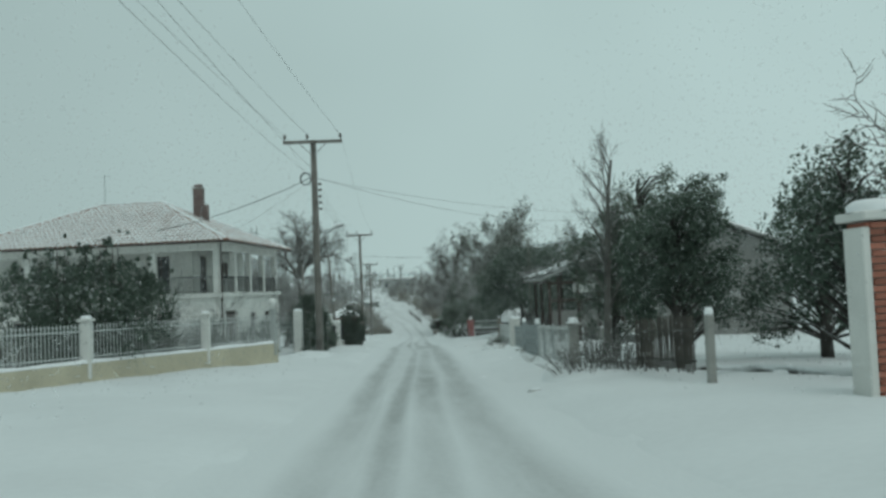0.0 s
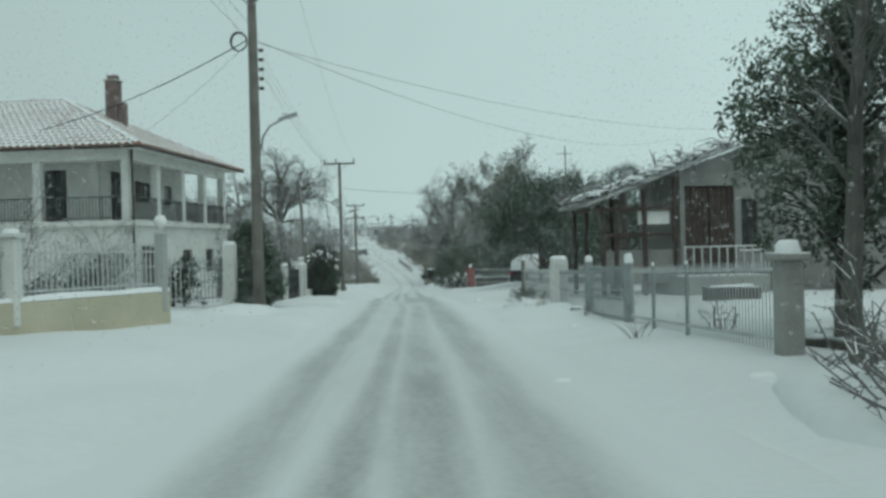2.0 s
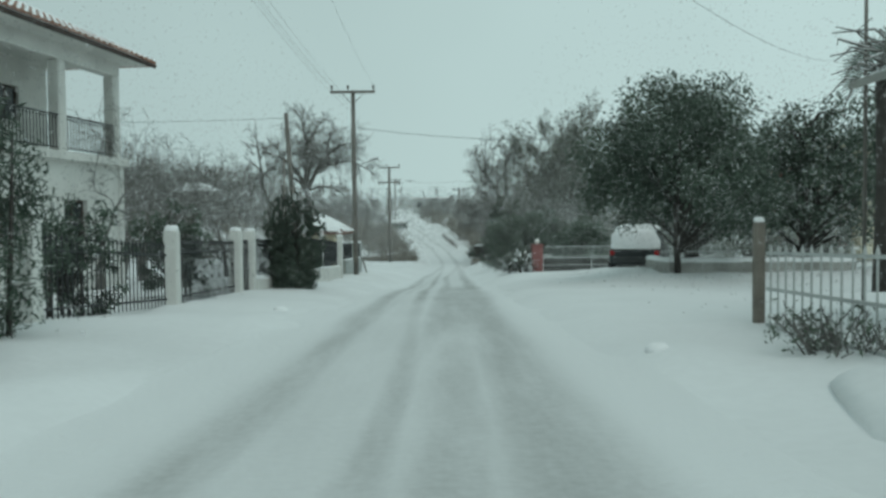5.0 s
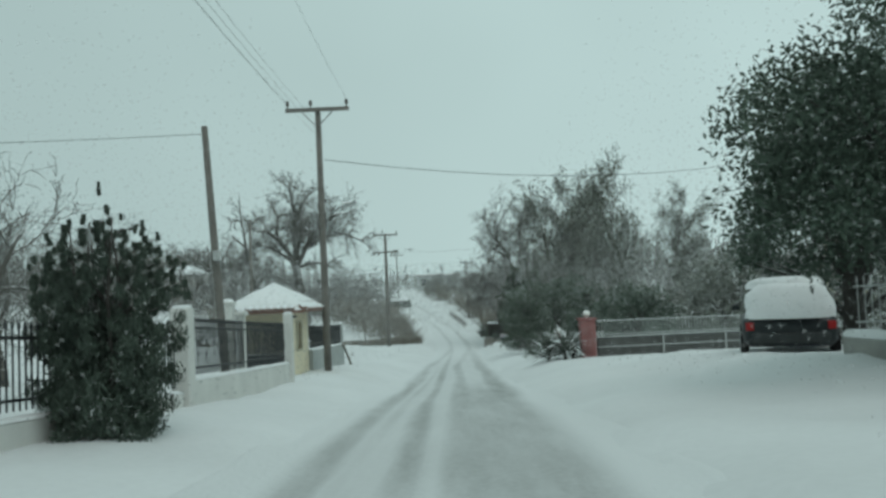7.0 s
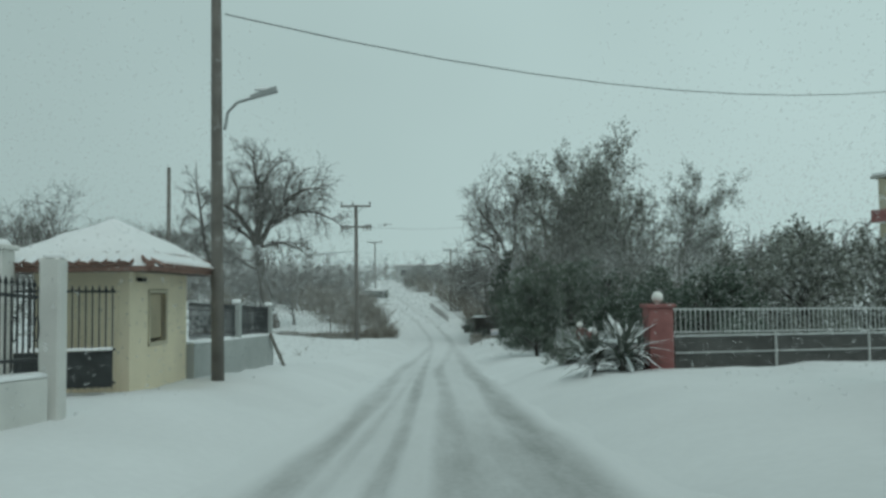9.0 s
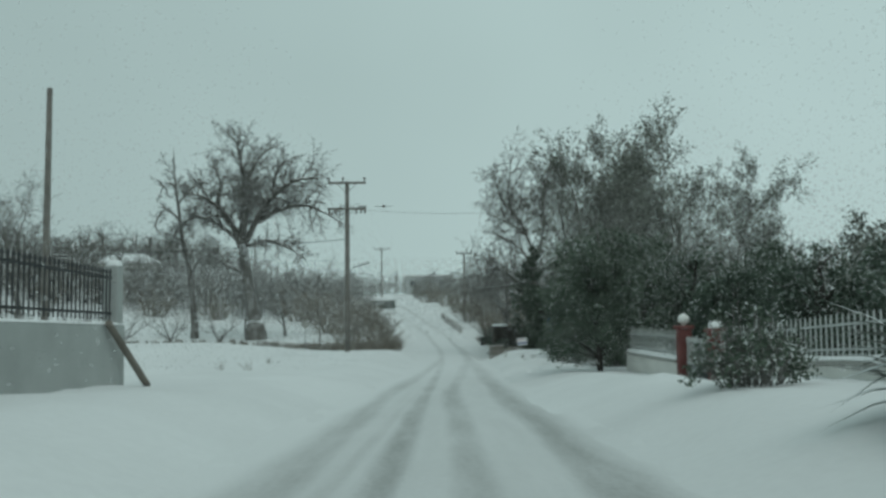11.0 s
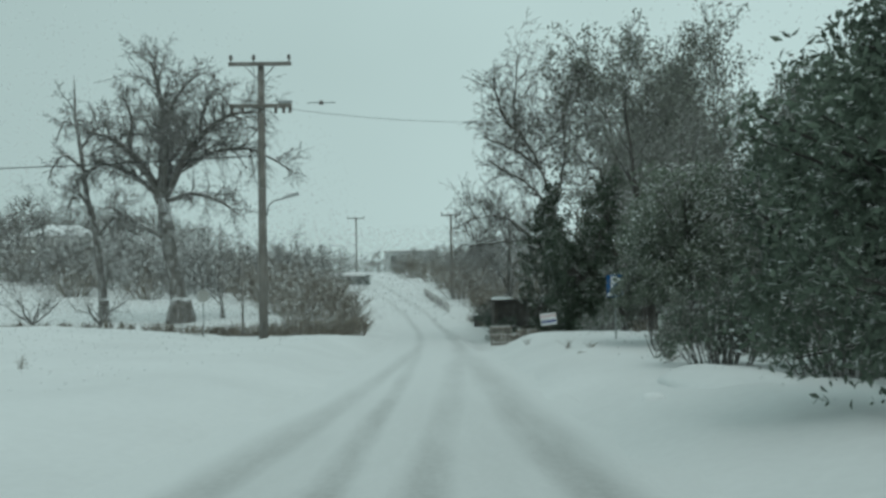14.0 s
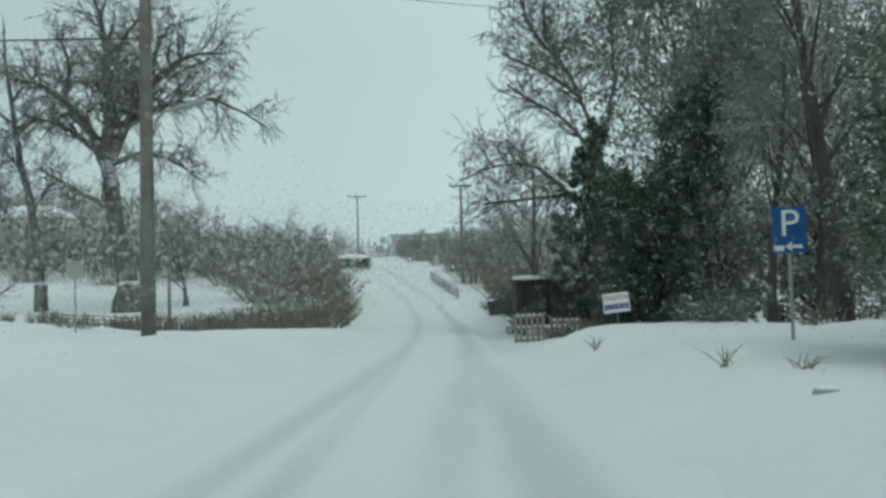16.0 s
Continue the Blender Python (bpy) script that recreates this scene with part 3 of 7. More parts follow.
for dx, dz in ((-1.15, 0.3), (-0.22, 0.3), (1.15, 0.3)):
    cable((-4.05 + dx, 37.6, 6.8 + dz), (-7.5 + dx, -6, 9.0 + dz), 0.5)
for dx in (-0.15, 0.2):
    cable((-4.05 + dx, 37.6, 5.4), (-6.5 + dx * 3, -6, 7.8), 0.6)
cable((-4.2, 37.7, 5.3), (-12.5, 44.5, 3.9), 0.25, 0.016)
cable((-3.9, 37.8, 5.3), (21.5, 76.5, 7.1), 1.54, 0.007)
for i in range(3):
    cable((-3.85, 37.8, 5.05 - i * 0.26), (-3.85, 74.0, 4.6 - i * 0.22), 0.55, 0.0035)
for dx in (-1.05, 1.05):
    cable((-4.05 + dx * 1.1, 37.7, 7.1), (-4.05 + dx, 73.9, 5.6), 0.7, 0.0035)
cable((-4.2, 37.7, 5.2), (-9.1, 44.2, 3.6), 0.15, 0.005)
cable((-6.15, 67.5, 3.3), (-34.0, 60.0, 3.4), 0.5, 0.008)
cable((-3.9, 37.8, 5.25), (22.0, 60.0, 5.6), 1.0, 0.006)
cable((-3.85, 73.9, 3.55), (26.5, 91.1, 7.3), 1.59, 0.012)
cable((-5.1, 118.1, 1.0), (-42.0, 104.0, -0.4), 0.7, 0.018)
cable((-4.8, 118.2, 2.8), (9.0, 126.0, 4.0), 0.5, 0.008)

li = thing("line_insulator", (-2.9, 118.3, 2.9), "short string of dark insulators hanging on a wire", "insulator")
part("rod", Shape().tube([(-0.5, 0, 0), (0.5, 0.1, 0.03)], [0.014, 0.014], 6), CABLE, li)
part("disc", Shape().tube([(-0.07, 0, 0), (0.07, 0.01, 0.004)], [0.075, 0.075], 10), PORCELAIN, li)


# ---- walls, fences and gates ----
def wall_run(name, a, b, h, thick, material, label, deep=0.5, cope=None, snow=0.09, category="wall"):
    """A low wall from a to b (x, y, z of its top), closed below ground, with a snow loaf along its top."""
    a, b = Vector(a), Vector(b)
    d = (b - a).to_2d().normalized()
    n = Vector((-d.y, d.x, 0)) * thick / 2
    w = thing(name, (0, 0, 0), label, category)
    c = 0.015
    ends = []
    for p in (a, b):
        ends.append([p + n - Vector((0, 0, h + deep)), p - n - Vector((0, 0, h + deep)), p - n - Vector((0, 0, c)), p - n * (1 - 2 * c / thick), p + n * (1 - 2 * c / thick), p + n - Vector((0, 0, c))])
    V = [tuple(p) for e in ends for p in e]
    F = [(0, 1, 2, 3, 4, 5), (11, 10, 9, 8, 7, 6)] + [(i, (i + 1) % 6, 6 + (i + 1) % 6, 6 + i) for i in range(6)]
    part("body", Shape().add(V, F), material, w)
    if cope:
        k = 1 + 0.09 / thick
        V = [tuple(p + s * n * k + Vector((0, 0, z))) for p in (a, b) for s, z in ((-1, 0), (1, 0), (1, 0.07), (-1, 0.07))]
        part("coping", Shape().add(V, [(0, 1, 2, 3), (7, 6, 5, 4), (0, 4, 5, 1), (1, 5, 6, 2), (2, 6, 7, 3), (3, 7, 4, 0)]), cope, w)
    if snow:
        part("snow", loaf(a + Vector((0, 0, 0.07 if cope else 0)), b + Vector((0, 0, 0.07 if cope else 0)), thick * 1.02, snow), CAP, w, smooth=True)
    return w


def loaf(a, b, w, h, step=0.3):
    a, b = Vector(a), Vector(b)
    d = (b - a).to_2d().normalized()
    n = Vector((-d.y, d.x, 0))
    k = max(2, int((b - a).length / step))
    V, F = [], []
    m = 7
    for i in range(k + 1):
        p = a.lerp(b, i / k)
        q = 1 + 0.5 * noise.noise((p.x * 1.1, p.y * 1.1, 3.3))
        for j in range(m):
            t = math.pi * j / (m - 1)
            V.append(tuple(p + n * (w / 2 * math.cos(t) * (1 + 0.1 * (q - 1))) + Vector((0, 0, h * q * math.sin(t) ** 0.6 + 0.002))))
    for i in range(k):
        for j in range(m - 1):
            F.append((i * m + j, i * m + j + 1, (i + 1) * m + j + 1, (i + 1) * m + j))
    F += [tuple(range(m)), tuple(k * m + j for j in range(m))]
    return Shape().add(V, F)


def picket_mesh(h, r, flat, material, tip=0.09):
    if flat:
        s = Shape().add([(x, y, z) for z in (0, h - tip) for x, y in ((-r, -0.01), (r, -0.01), (r, 0.01), (-r, 0.01))] + [(0, -0.01, h), (0, 0.01, h)], [(0, 1, 5, 8, 4), (2, 3, 7, 9, 6), (1, 2, 6, 5), (3, 0, 4, 7), (4, 8, 9, 7), (8, 5, 6, 9), (3, 2, 1, 0)])
    else:
        s = Shape().tube([(0, 0, 0), (0, 0, h - tip), (0, 0, h - tip * 0.95), (0, 0, h - tip * 0.6), (0, 0, h)], [r, r, r * 1.9, r * 1.7, 0.002], 5, False)
    return s.mesh("picket", material)


def fence_run(label, a, b, h, gap, material, r=0.012, flat=False, rails=(0.12, 0.8), ornament=False, name="fence", lift=0.05, category="fence", group="", sway=0.0):
    """Rails and single pickets from a to b, which lie on the fence's foot."""
    a, b = Vector(a), Vector(b)
    f = thing(name, tuple(a), label, category, group)
    d = b - a
    turn = math.degrees(math.atan2(d.y, d.x))
    for k in rails:
        z = Vector((0, 0, lift + k * h))
        n = Vector((-d.y, d.x, 0)).normalized() * 0.016
        V = [tuple(p + s * n + Vector((0, 0, q))) for p in (z, d + z) for s, q in ((-1, -0.018), (1, -0.018), (1, 0.018), (-1, 0.018))]
        part("rail", Shape().add(V, [(0, 1, 2, 3), (7, 6, 5, 4), (0, 4, 5, 1), (1, 5, 6, 2), (2, 6, 7, 3), (3, 7, 4, 0)]), material, f)
    me = picket_mesh(h, r, flat, material)
    count = int(d.to_2d().length / gap)
    for i in range(count):
        p = d * ((i + 0.5) / count) + Vector((0, 0, lift))
        ob = part("picket", me, material, f, at=tuple(p), turn=turn)
        if sway:
            ob.rotation_euler.y = random.uniform(-sway, sway)
            ob.location.z += random.uniform(-sway, sway)
    if ornament:
        for i in range(0, count, 4):
            sh = Shape()
            p = d * ((i + 1.0) / count) + Vector((0, 0, lift + h * 0.45))
            e = d.normalized()
            sh.tube([tuple(p + e * (0.05 * math.cos(t)) + Vector((0, 0, 0.13 * math.sin(t)))) for t in [2 * math.pi * q / 8 for q in range(9)]], [0.008] * 9, 4, False)
            part("scroll", sh, material, f)
    return f


def pillar(x, y, z0, z1, w, material, label, cap=None, globe=False, snow=0.08, flutes=False, d=None, category="gate pillar", group=""):
    p = thing("pillar", (x, y, z0), label, category, group)
    h = z1 - z0
    d = d or w
    part("shaft", Shape().box((0, 0, h / 2 - 0.2), (w, d, h + 0.4), c2=0.02), material, p)
    if flutes:
        for i in range(5):
            part("flute", Shape().box((-w / 2 + w * (i + 0.5) / 5, -d / 2 - 0.012, h * 0.5), (w * 0.1, 0.03, h * 0.86)), material, p)
    if cap:
        part("cap", Shape().box((0, 0, h + 0.04), (w + 0.1, d + 0.1, 0.08), c2=0.02), cap, p)
    if globe:
        part("globe", Shape().lathe((0, 0, h + 0.06), [(0.05, 0), (0.05, 0.07)], 10).ball((0, 0, h + 0.23), 0.13), GLOBE, p, "opal glass lamp globe", True)
    if snow:
        part("snow", Shape().lump((0, 0, h + (0.08 if cap else 0)), (w * 0.52, d * 0.52, snow), x), CAP, p, smooth=True)
    return p


GARDEN = []
# cream garden wall with a picket fence, which leaves the road at a slant
WA, WB = Vector((-5.0, 31.9, -1.17)), Vector((-12.2, 17.0, -0.95))
wall_run("garden_wall", WA, WB, 0.72, 0.24, STUCCO_C, "low cream stucco garden wall with snow along its top")
fence_run("white iron picket fence on the cream wall", WA + Vector((-0.1, -0.2, 0)), WB, 0.95, 0.115, IRON_W, 0.014)
for k in (0.22, 0.5, 0.78):
    q = WA.lerp(WB, k)
    pillar(q.x, q.y, q.z, q.z + 1.05, 0.26, STUCCO_W, "slim white stucco fence pillar on the garden wall", cap=STUCCO_W, category="fence pillar", group="garden wall pillars")
pillar(-8.78, 30.0, -1.5, 0.4, 0.12, IRON, "slim dark garden lamp post with an opal globe", globe=True, snow=0, category="lamp post")
for k, (x, y, h, r) in enumerate(((-6.6, 30.6, 1.5, 0.8), (-8.0, 28.2, 1.7, 0.9), (-10.2, 23.6, 1.9, 1.0), (-11.4, 21.4, 1.8, 1.0), (-9.0, 38.6, 1.8, 1.0), (-11.5, 38.0, 1.9, 1.1))):
    GARDEN.append((x, y, h, r, 150 + k))
pillar(-5.02, 31.75, -1.17, 0.02, 0.2, STUCCO_G, "grey fence post with an opal globe lamp", globe=True, snow=0, category="lamp post")
fence_run("white iron fence across the front garden", (-14.5, 35.6, -1.75), (-6.2, 38.2, -1.95), 1.35, 0.13, IRON_W, 0.014, ornament=False)
fence_run("grey iron fence beside the house gate", (-6.1, 38.3, -1.95), (-5.25, 39.2, -1.95), 1.25, 0.12, IRON_G, 0.012)
pillar(-5.1, 39.2, -2.0, -0.25, 0.36, STUCCO_W, "thick white stucco gate pillar", snow=0.1)
pillar(-5.0, 42.9, -2.2, -0.75, 0.3, STUCCO_W, "white stucco gate pillar half hidden by a bush", snow=0.1)
pillar(-4.6, 47.4, -2.5, -1.1, 0.24, STUCCO_W, "slim white stucco gate pillar", snow=0.1)
fence_run("dark iron fence behind roadside bushes", (-5.0, 43.2, -2.25), (-4.65, 47.2, -2.5), 1.15, 0.13, IRON, 0.012)
fence_run("dark iron fence behind roadside bushes", (-4.6, 47.6, -2.5), (-4.5, 51.5, -2.62), 1.2, 0.13, IRON, 0.012, ornament=True)
pillar(-4.5, 51.7, -2.7, -1.17, 0.26, STUCCO_W, "thick white stucco gate pillar", snow=0.08, group="gate pillars")
pillar(-4.47, 52.95, -2.8, -1.2, 0.26, STUCCO_W, "thick white stucco gate pillar", snow=0.08, group="gate pillars")
g = fence_run("ornate black wrought iron garden gate", (-4.5, 51.85, -2.7), (-4.47, 52.8, -2.75), 1.3, 0.1, IRON, 0.011, rails=(0.08, 0.42, 0.78), ornament=True, name="garden_gate", category="gate")
fence_run("black wrought iron fence on a white plinth", (-4.44, 53.15, -2.35), (-4.05, 58.1, -2.62), 0.95, 0.115, IRON, 0.012, ornament=True)
wall_run("plinth_wall", (-4.44, 53.15, -2.4), (-4.05, 58.1, -2.66), 0.4, 0.22, STUCCO_W, "low white stucco plinth under an iron fence", snow=0.05)
pillar(-4.0, 58.3, -3.0, -1.35, 0.3, STUCCO_W, "slim white stucco fence pillar", snow=0.05, category="fence pillar")
wall_run("plinth_wall", (-4.0, 58.5, -2.5), (-3.98, 66.3, -2.85), 0.55, 0.24, STUCCO_W, "long white stucco plinth under a black iron fence", snow=0.05)
fence_run("long black wrought iron fence with spear tips and scrolls", (-4.0, 58.5, -2.47), (-3.98, 66.3, -2.83), 0.95, 0.12, IRON, 0.012, ornament=True)
pillar(-4.05, 62.3, -2.6, -1.55, 0.14, STUCCO_W, "slim white post within the iron fence", cap=STUCCO_W, snow=0.07, category="fence pillar")
pillar(-3.9, 66.5, -3.3, -1.6, 0.22, STUCCO_W, "slim white stucco gate pillar at the end of the iron fence", snow=0.05)
pillar(-6.42, 70.2, -3.6, -1.3, 0.42, STUCCO_W, "thick white stucco gate pillar with a cap beside the gatehouse", cap=STUCCO_W, snow=0.09)
gg = fence_run("black iron driveway gate with a solid lower panel, swung open", (-6.15, 70.25, -3.48), (-4.74, 70.6, -3.5), 1.6, 0.095, IRON, 0.011, rails=(0.06, 0.38, 0.94), name="driveway_gate", category="gate")
part("panel", Shape().box((0.7, 0.14, 0.34), (1.4, 0.03, 0.56), 14), PLASTIC, gg, "solid dark sheet panel")
part("snow", loaf((0.03, -0.03, 0.63), (1.38, 0.3, 0.63), 0.09, 0.05), CAP, gg, smooth=True)


# ---- roofs ----
def tile_mesh(material, w=0.2, length=0.44, rise=0.075):
    V, F = [], []
    for e, (y, k) in enumerate(((-0.0, 1.08), (length, 0.86))):
        for j in range(6):
            t = math.pi * j / 5
            V.append((w / 2 * k * math.cos(t), y, rise * k * math.sin(t) + (0.028 if e == 0 else 0.0)))
    F = [(j, j + 1, 7 + j, 6 + j) for j in range(5)] + [tuple(range(6))]
    return Shape().add(V, F).mesh("roof_tile", material)


def roof_plane(parent, o, e, s, width, slope, inset_a, inset_b, material, singles=0, pitch=0.26, course=0.38, tile=None):
    """Board and tiles of one roof side: eave start, direction along the eave, direction up the slope."""
    o, e, s = Vector(o), Vector(e).normalized(), Vector(s).normalized()
    n = e.cross(s).normalized()
    if n.z < 0:
        n = -n
    P = [o, o + e * width, o + e * (width - inset_b) + s * slope, o + e * inset_a + s * slope]
    V = [tuple(p) for p in P] + [tuple(p - n * 0.09) for p in P]
    side = part("roof_side", Shape().add(V, [(0, 1, 2, 3), (7, 6, 5, 4), (0, 4, 5, 1), (1, 5, 6, 2), (2, 6, 7, 3), (3, 7, 4, 0)]), material, parent)
    me = tile_mesh(material) if tile is None else tile
    rot = Matrix((e, s, n)).transposed().to_4x4()
    base = [v.co.copy() for v in me.vertices]
    faces = [tuple(p.vertices) for p in me.polygons]
    joined, made = Shape(), 0
    k = int(width / pitch)
    for c in range(k):
        p = (c + 0.5) * pitch
        top = slope
        if inset_a and p < inset_a:
            top = slope * p / inset_a
        if inset_b and p > width - inset_b:
            top = min(top, slope * (width - p) / inset_b)
        r = 0
        while (r + 0.8) * course < top:
            at = o + e * p + s * (r * course - 0.06) + n * 0.004
            if made < singles and r < 12:
                ob = part("roof_tile", me, material, side)
                ob.matrix_basis = Matrix.Translation(at) @ rot
                made += 1
            else:
                joined.add([tuple(at + rot.to_3x3() @ q) for q in base], faces)
            r += 1
    if joined.v:
        part("tile_courses", joined, material, side, kind="stuff")
    return side


def wall_holes(shape, along, z0, z1, thick, holes, place):
    """One wall with its openings cut through: along = (from, to); each hole = (from, to, low, high)."""
    xs = sorted({along[0], along[1], *(h[0] for h in holes), *(h[1] for h in holes)})
    zs = sorted({z0, z1, *(h[2] for h in holes), *(h[3] for h in holes)})
    nx, nz = len(xs), len(zs)

    def solid(i, k):
        if not (0 <= i < nx - 1 and 0 <= k < nz - 1):
            return False
        mx, mz = (xs[i] + xs[i + 1]) / 2, (zs[k] + zs[k + 1]) / 2
        return not any(h[0] < mx < h[1] and h[2] < mz < h[3] for h in holes)

    V = []
    for side in (-1, 1):
        q = Place(place.axis, place.other + side * thick / 2)
        V += [q(x, z) for x in xs for z in zs]
    ix = lambda s, i, k: s * nx * nz + i * nz + k
    F = []
    for i in range(nx - 1):
        for k in range(nz - 1):
            if not solid(i, k):
                continue
            for s in (0, 1):
                F.append((ix(s, i, k), ix(s, i + 1, k), ix(s, i + 1, k + 1), ix(s, i, k + 1)))
            for di, dk, p, q in ((-1, 0, (i, k), (i, k + 1)), (1, 0, (i + 1, k), (i + 1, k + 1)), (0, -1, (i, k), (i + 1, k)), (0, 1, (i, k + 1), (i + 1, k + 1))):
                if not solid(i + di, k + dk):
                    F.append((ix(0, *p), ix(0, *q), ix(1, *q), ix(1, *p)))
    used = sorted({v for f in F for v in f})
    re = {v: n for n, v in enumerate(used)}
    return shape.add([V[v] for v in used], [tuple(re[v] for v in f) for f in F])


class Place:
    def __init__(self, axis, other):
        self.axis, self.other = axis, other

    def __call__(self, s, z):
        return (s, self.other, z) if self.axis == "x" else (self.other, s, z)

    def size(self, s, t, h):
        return (s, t, h) if self.axis == "x" else (t, s, h)


def window_in(parent, axis, other, a, b, lo, hi, frame_mat=STUCCO_W, out=-1, shutter=None):
    p = Place(axis, other)
    w = part("window", Shape().box(p((a + b) / 2, (lo + hi) / 2), p.size(b - a - 0.1, 0.02, hi - lo - 0.1)), DARK, parent, "dark window pane")
    fr = Shape()
    for s in (a + 0.03, b - 0.03, (a + b) / 2):
        fr.box(p(s, (lo + hi) / 2), p.size(0.06, 0.07, hi - lo))
    for z in (lo + 0.03, hi - 0.03):
        fr.box(p((a + b) / 2, z), p.size(b - a, 0.072, 0.06))
    part("frame", fr, frame_mat, w)
    q = Place(axis, other + out * 0.12)
    part("sill", Shape().box(q((a + b) / 2, lo - 0.03), q.size(b - a + 0.16, 0.18, 0.05)), STUCCO_W, w)
    if shutter:
        for s in (a - 0.25, b + 0.25):
            part("shutter", Shape().box(q(s, (lo + hi) / 2), q.size(0.46, 0.04, hi - lo)), shutter, w)
    return w


def build_house():
    """White house with a raised verandah and a hipped tile roof; local x points to the road, y along it."""
    h = thing("house", (-9.0, 43.9, 0), "white two-level house with hipped tile roof and columned verandah", "house", turn=-7.8)
    g0, fl, ev = -2.6, 0.72, 3.3
    x0, x1, y0, y1 = -14.1, -0.7, 0.7, 10.8
    xi = -2.9
    # main storey walls
    part("wall", wall_holes(Shape(), (y0 + 2.0, y1), g0, ev, 0.25, [(3.6, 4.6, fl + 0.05, 2.75), (6.2, 7.3, fl + 0.9, 2.5), (8.7, 9.6, fl + 0.9, 2.5)], Place("y", xi)), STUCCO_W, h)
    part("wall", wall_holes(Shape(), (x0, xi + 0.125), fl, ev, 0.25, [(-12.2, -11.0, fl + 0.9, 2.5), (-8.6, -7.4, fl + 0.9, 2.5), (-5.0, -4.0, fl + 0.05, 2.75)], Place("x", y0 + 2.0)), STUCCO_W, h)
    part("wall", Shape().box((x0, (y0 + y1) / 2 + 1, (g0 + ev) / 2), (0.25, y1 - y0 - 2.3, ev - g0)), STUCCO_W, h)
    part("wall", Shape().box(((x0 + xi) / 2, y1, (g0 + ev) / 2), (xi - x0, 0.25, ev - g0)), STUCCO_W, h)
    part("basement_wall", Shape().box(((xi + x1) / 2, y1, (g0 + fl) / 2 - 0.1), (x1 - xi, 0.25, fl - g0 - 0.2)), STUCCO_W, h)
    window_in(h, "y", xi + 0.03, 3.6, 4.6, fl + 0.05, 2.75, BROWN, 1)
    window_in(h, "y", xi + 0.03, 6.2, 7.3, fl + 0.9, 2.5, BROWN, 1, BROWN)
    window_in(h, "y", xi + 0.03, 8.7, 9.6, fl + 0.9, 2.5, BROWN, 1)
    for a, b, lo in ((-12.2, -11.0, 0.9), (-8.6, -7.4, 0.9), (-5.0, -4.0, 0.05)):
        window_in(h, "x", y0 + 1.97, a, b, fl + lo, 2.75 if lo < 0.5 else 2.5, BROWN, -1, BROWN if lo > 0.5 else None)
    # basement walls under the verandah
    part("basement_wall", wall_holes(Shape(), (y0 + 0.1, y1), g0, fl - 0.2, 0.22, [(1.6, 3.4, -1.9, -0.2), (5.6, 6.6, -1.4, -0.4), (8.2, 9.2, -1.4, -0.4)], Place("y", x1 - 0.15)), STUCCO_W, h)
    part("basement_wall", wall_holes(Shape(), (x0, x1 - 0.2), g0, fl - 0.2, 0.22, [(-11.5, -10.2, -1.4, -0.4), (-6.0, -4.8, -1.4, -0.4)], Place("x", y0 + 0.15)), STUCCO_W, h)
    part("basement_door", Shape().box((x1 - 0.2, 2.5, -1.1), (0.06, 1.78, 1.65)), BROWN, h, "dark wooden double door")
    window_in(h, "y", x1 - 0.18, 5.6, 6.6, -1.4, -0.4, BROWN, 1)
    window_in(h, "y", x1 - 0.18, 8.2, 9.2, -1.4, -0.4, BROWN, 1)
    window_in(h, "x", y0 + 0.18, -11.5, -10.2, -1.4, -0.4, BROWN, -1)
    window_in(h, "x", y0 + 0.18, -6.0, -4.8, -1.4, -0.4, BROWN, -1)
    part("verandah_floor", Shape().box(((x0 + x1) / 2, (y0 + y1) / 2, fl - 0.1), (x1 - x0 + 0.3, y1 - y0 + 0.3, 0.2)), STUCCO_W, h)
    part("verandah_beam", Shape().box((x1 - 0.15, (y0 + y1) / 2, ev - 0.22), (0.3, y1 - y0, 0.44)), STUCCO_W, h)
    part("verandah_beam", Shape().box(((x0 + x1) / 2, y0 + 0.15, ev - 0.22), (x1 - x0, 0.29, 0.43)), STUCCO_W, h)
    cols = [(x1 - 0.15, y0 + 0.15 + i * (y1 - y0 - 0.3) / 4) for i in range(5)] + [(x, y0 + 0.15) for x in (-4.1, -7.4, -10.7, -13.9)]
    for cx, cy in cols:
        part("column", Shape().box((cx, cy, (fl + ev - 0.44) / 2), (0.3, 0.3, ev - 0.44 - fl), c2=0.03), STUCCO_W, h)
    pk = picket_mesh(0.78, 0.013, False, IRON)
    for a, b in (((x1 - 0.05, y0 + 0.1), (x1 - 0.05, y1)), ((x0, y0 + 0.05), (x1 - 0.1, y0 + 0.05))):
        a3, b3 = Vector((*a, fl)), Vector((*b, fl))
        rl = part("railing", Shape().tube([a3 + Vector((0, 0, 0.85)), b3 + Vector((0, 0, 0.85))], [0.025, 0.025], 6).tube([a3 + Vector((0, 0, 0.1)), b3 + Vector((0, 0, 0.1))], [0.015, 0.015], 5), IRON, h, "black wrought iron verandah railing")
        cnt = int((b3 - a3).length / 0.12)
        for i in range(cnt):
            part("baluster", pk, IRON, rl, at=tuple(a3.lerp(b3, (i + 0.5) / cnt) + Vector((0, 0, 0.06))))
    # hipped roof
    X0, X1, Y0, Y1, ez, rz = -14.8, 0.0, 0.0, 11.4, 3.3, 5.95
    run = 5.7
    rise = rz - ez
    sl = math.hypot(run, rise)
    roof_plane(h, (X0, Y0, ez), (1, 0, 0), (0, run, rise), X1 - X0, sl, run, run, TILE_SNOW, 300)
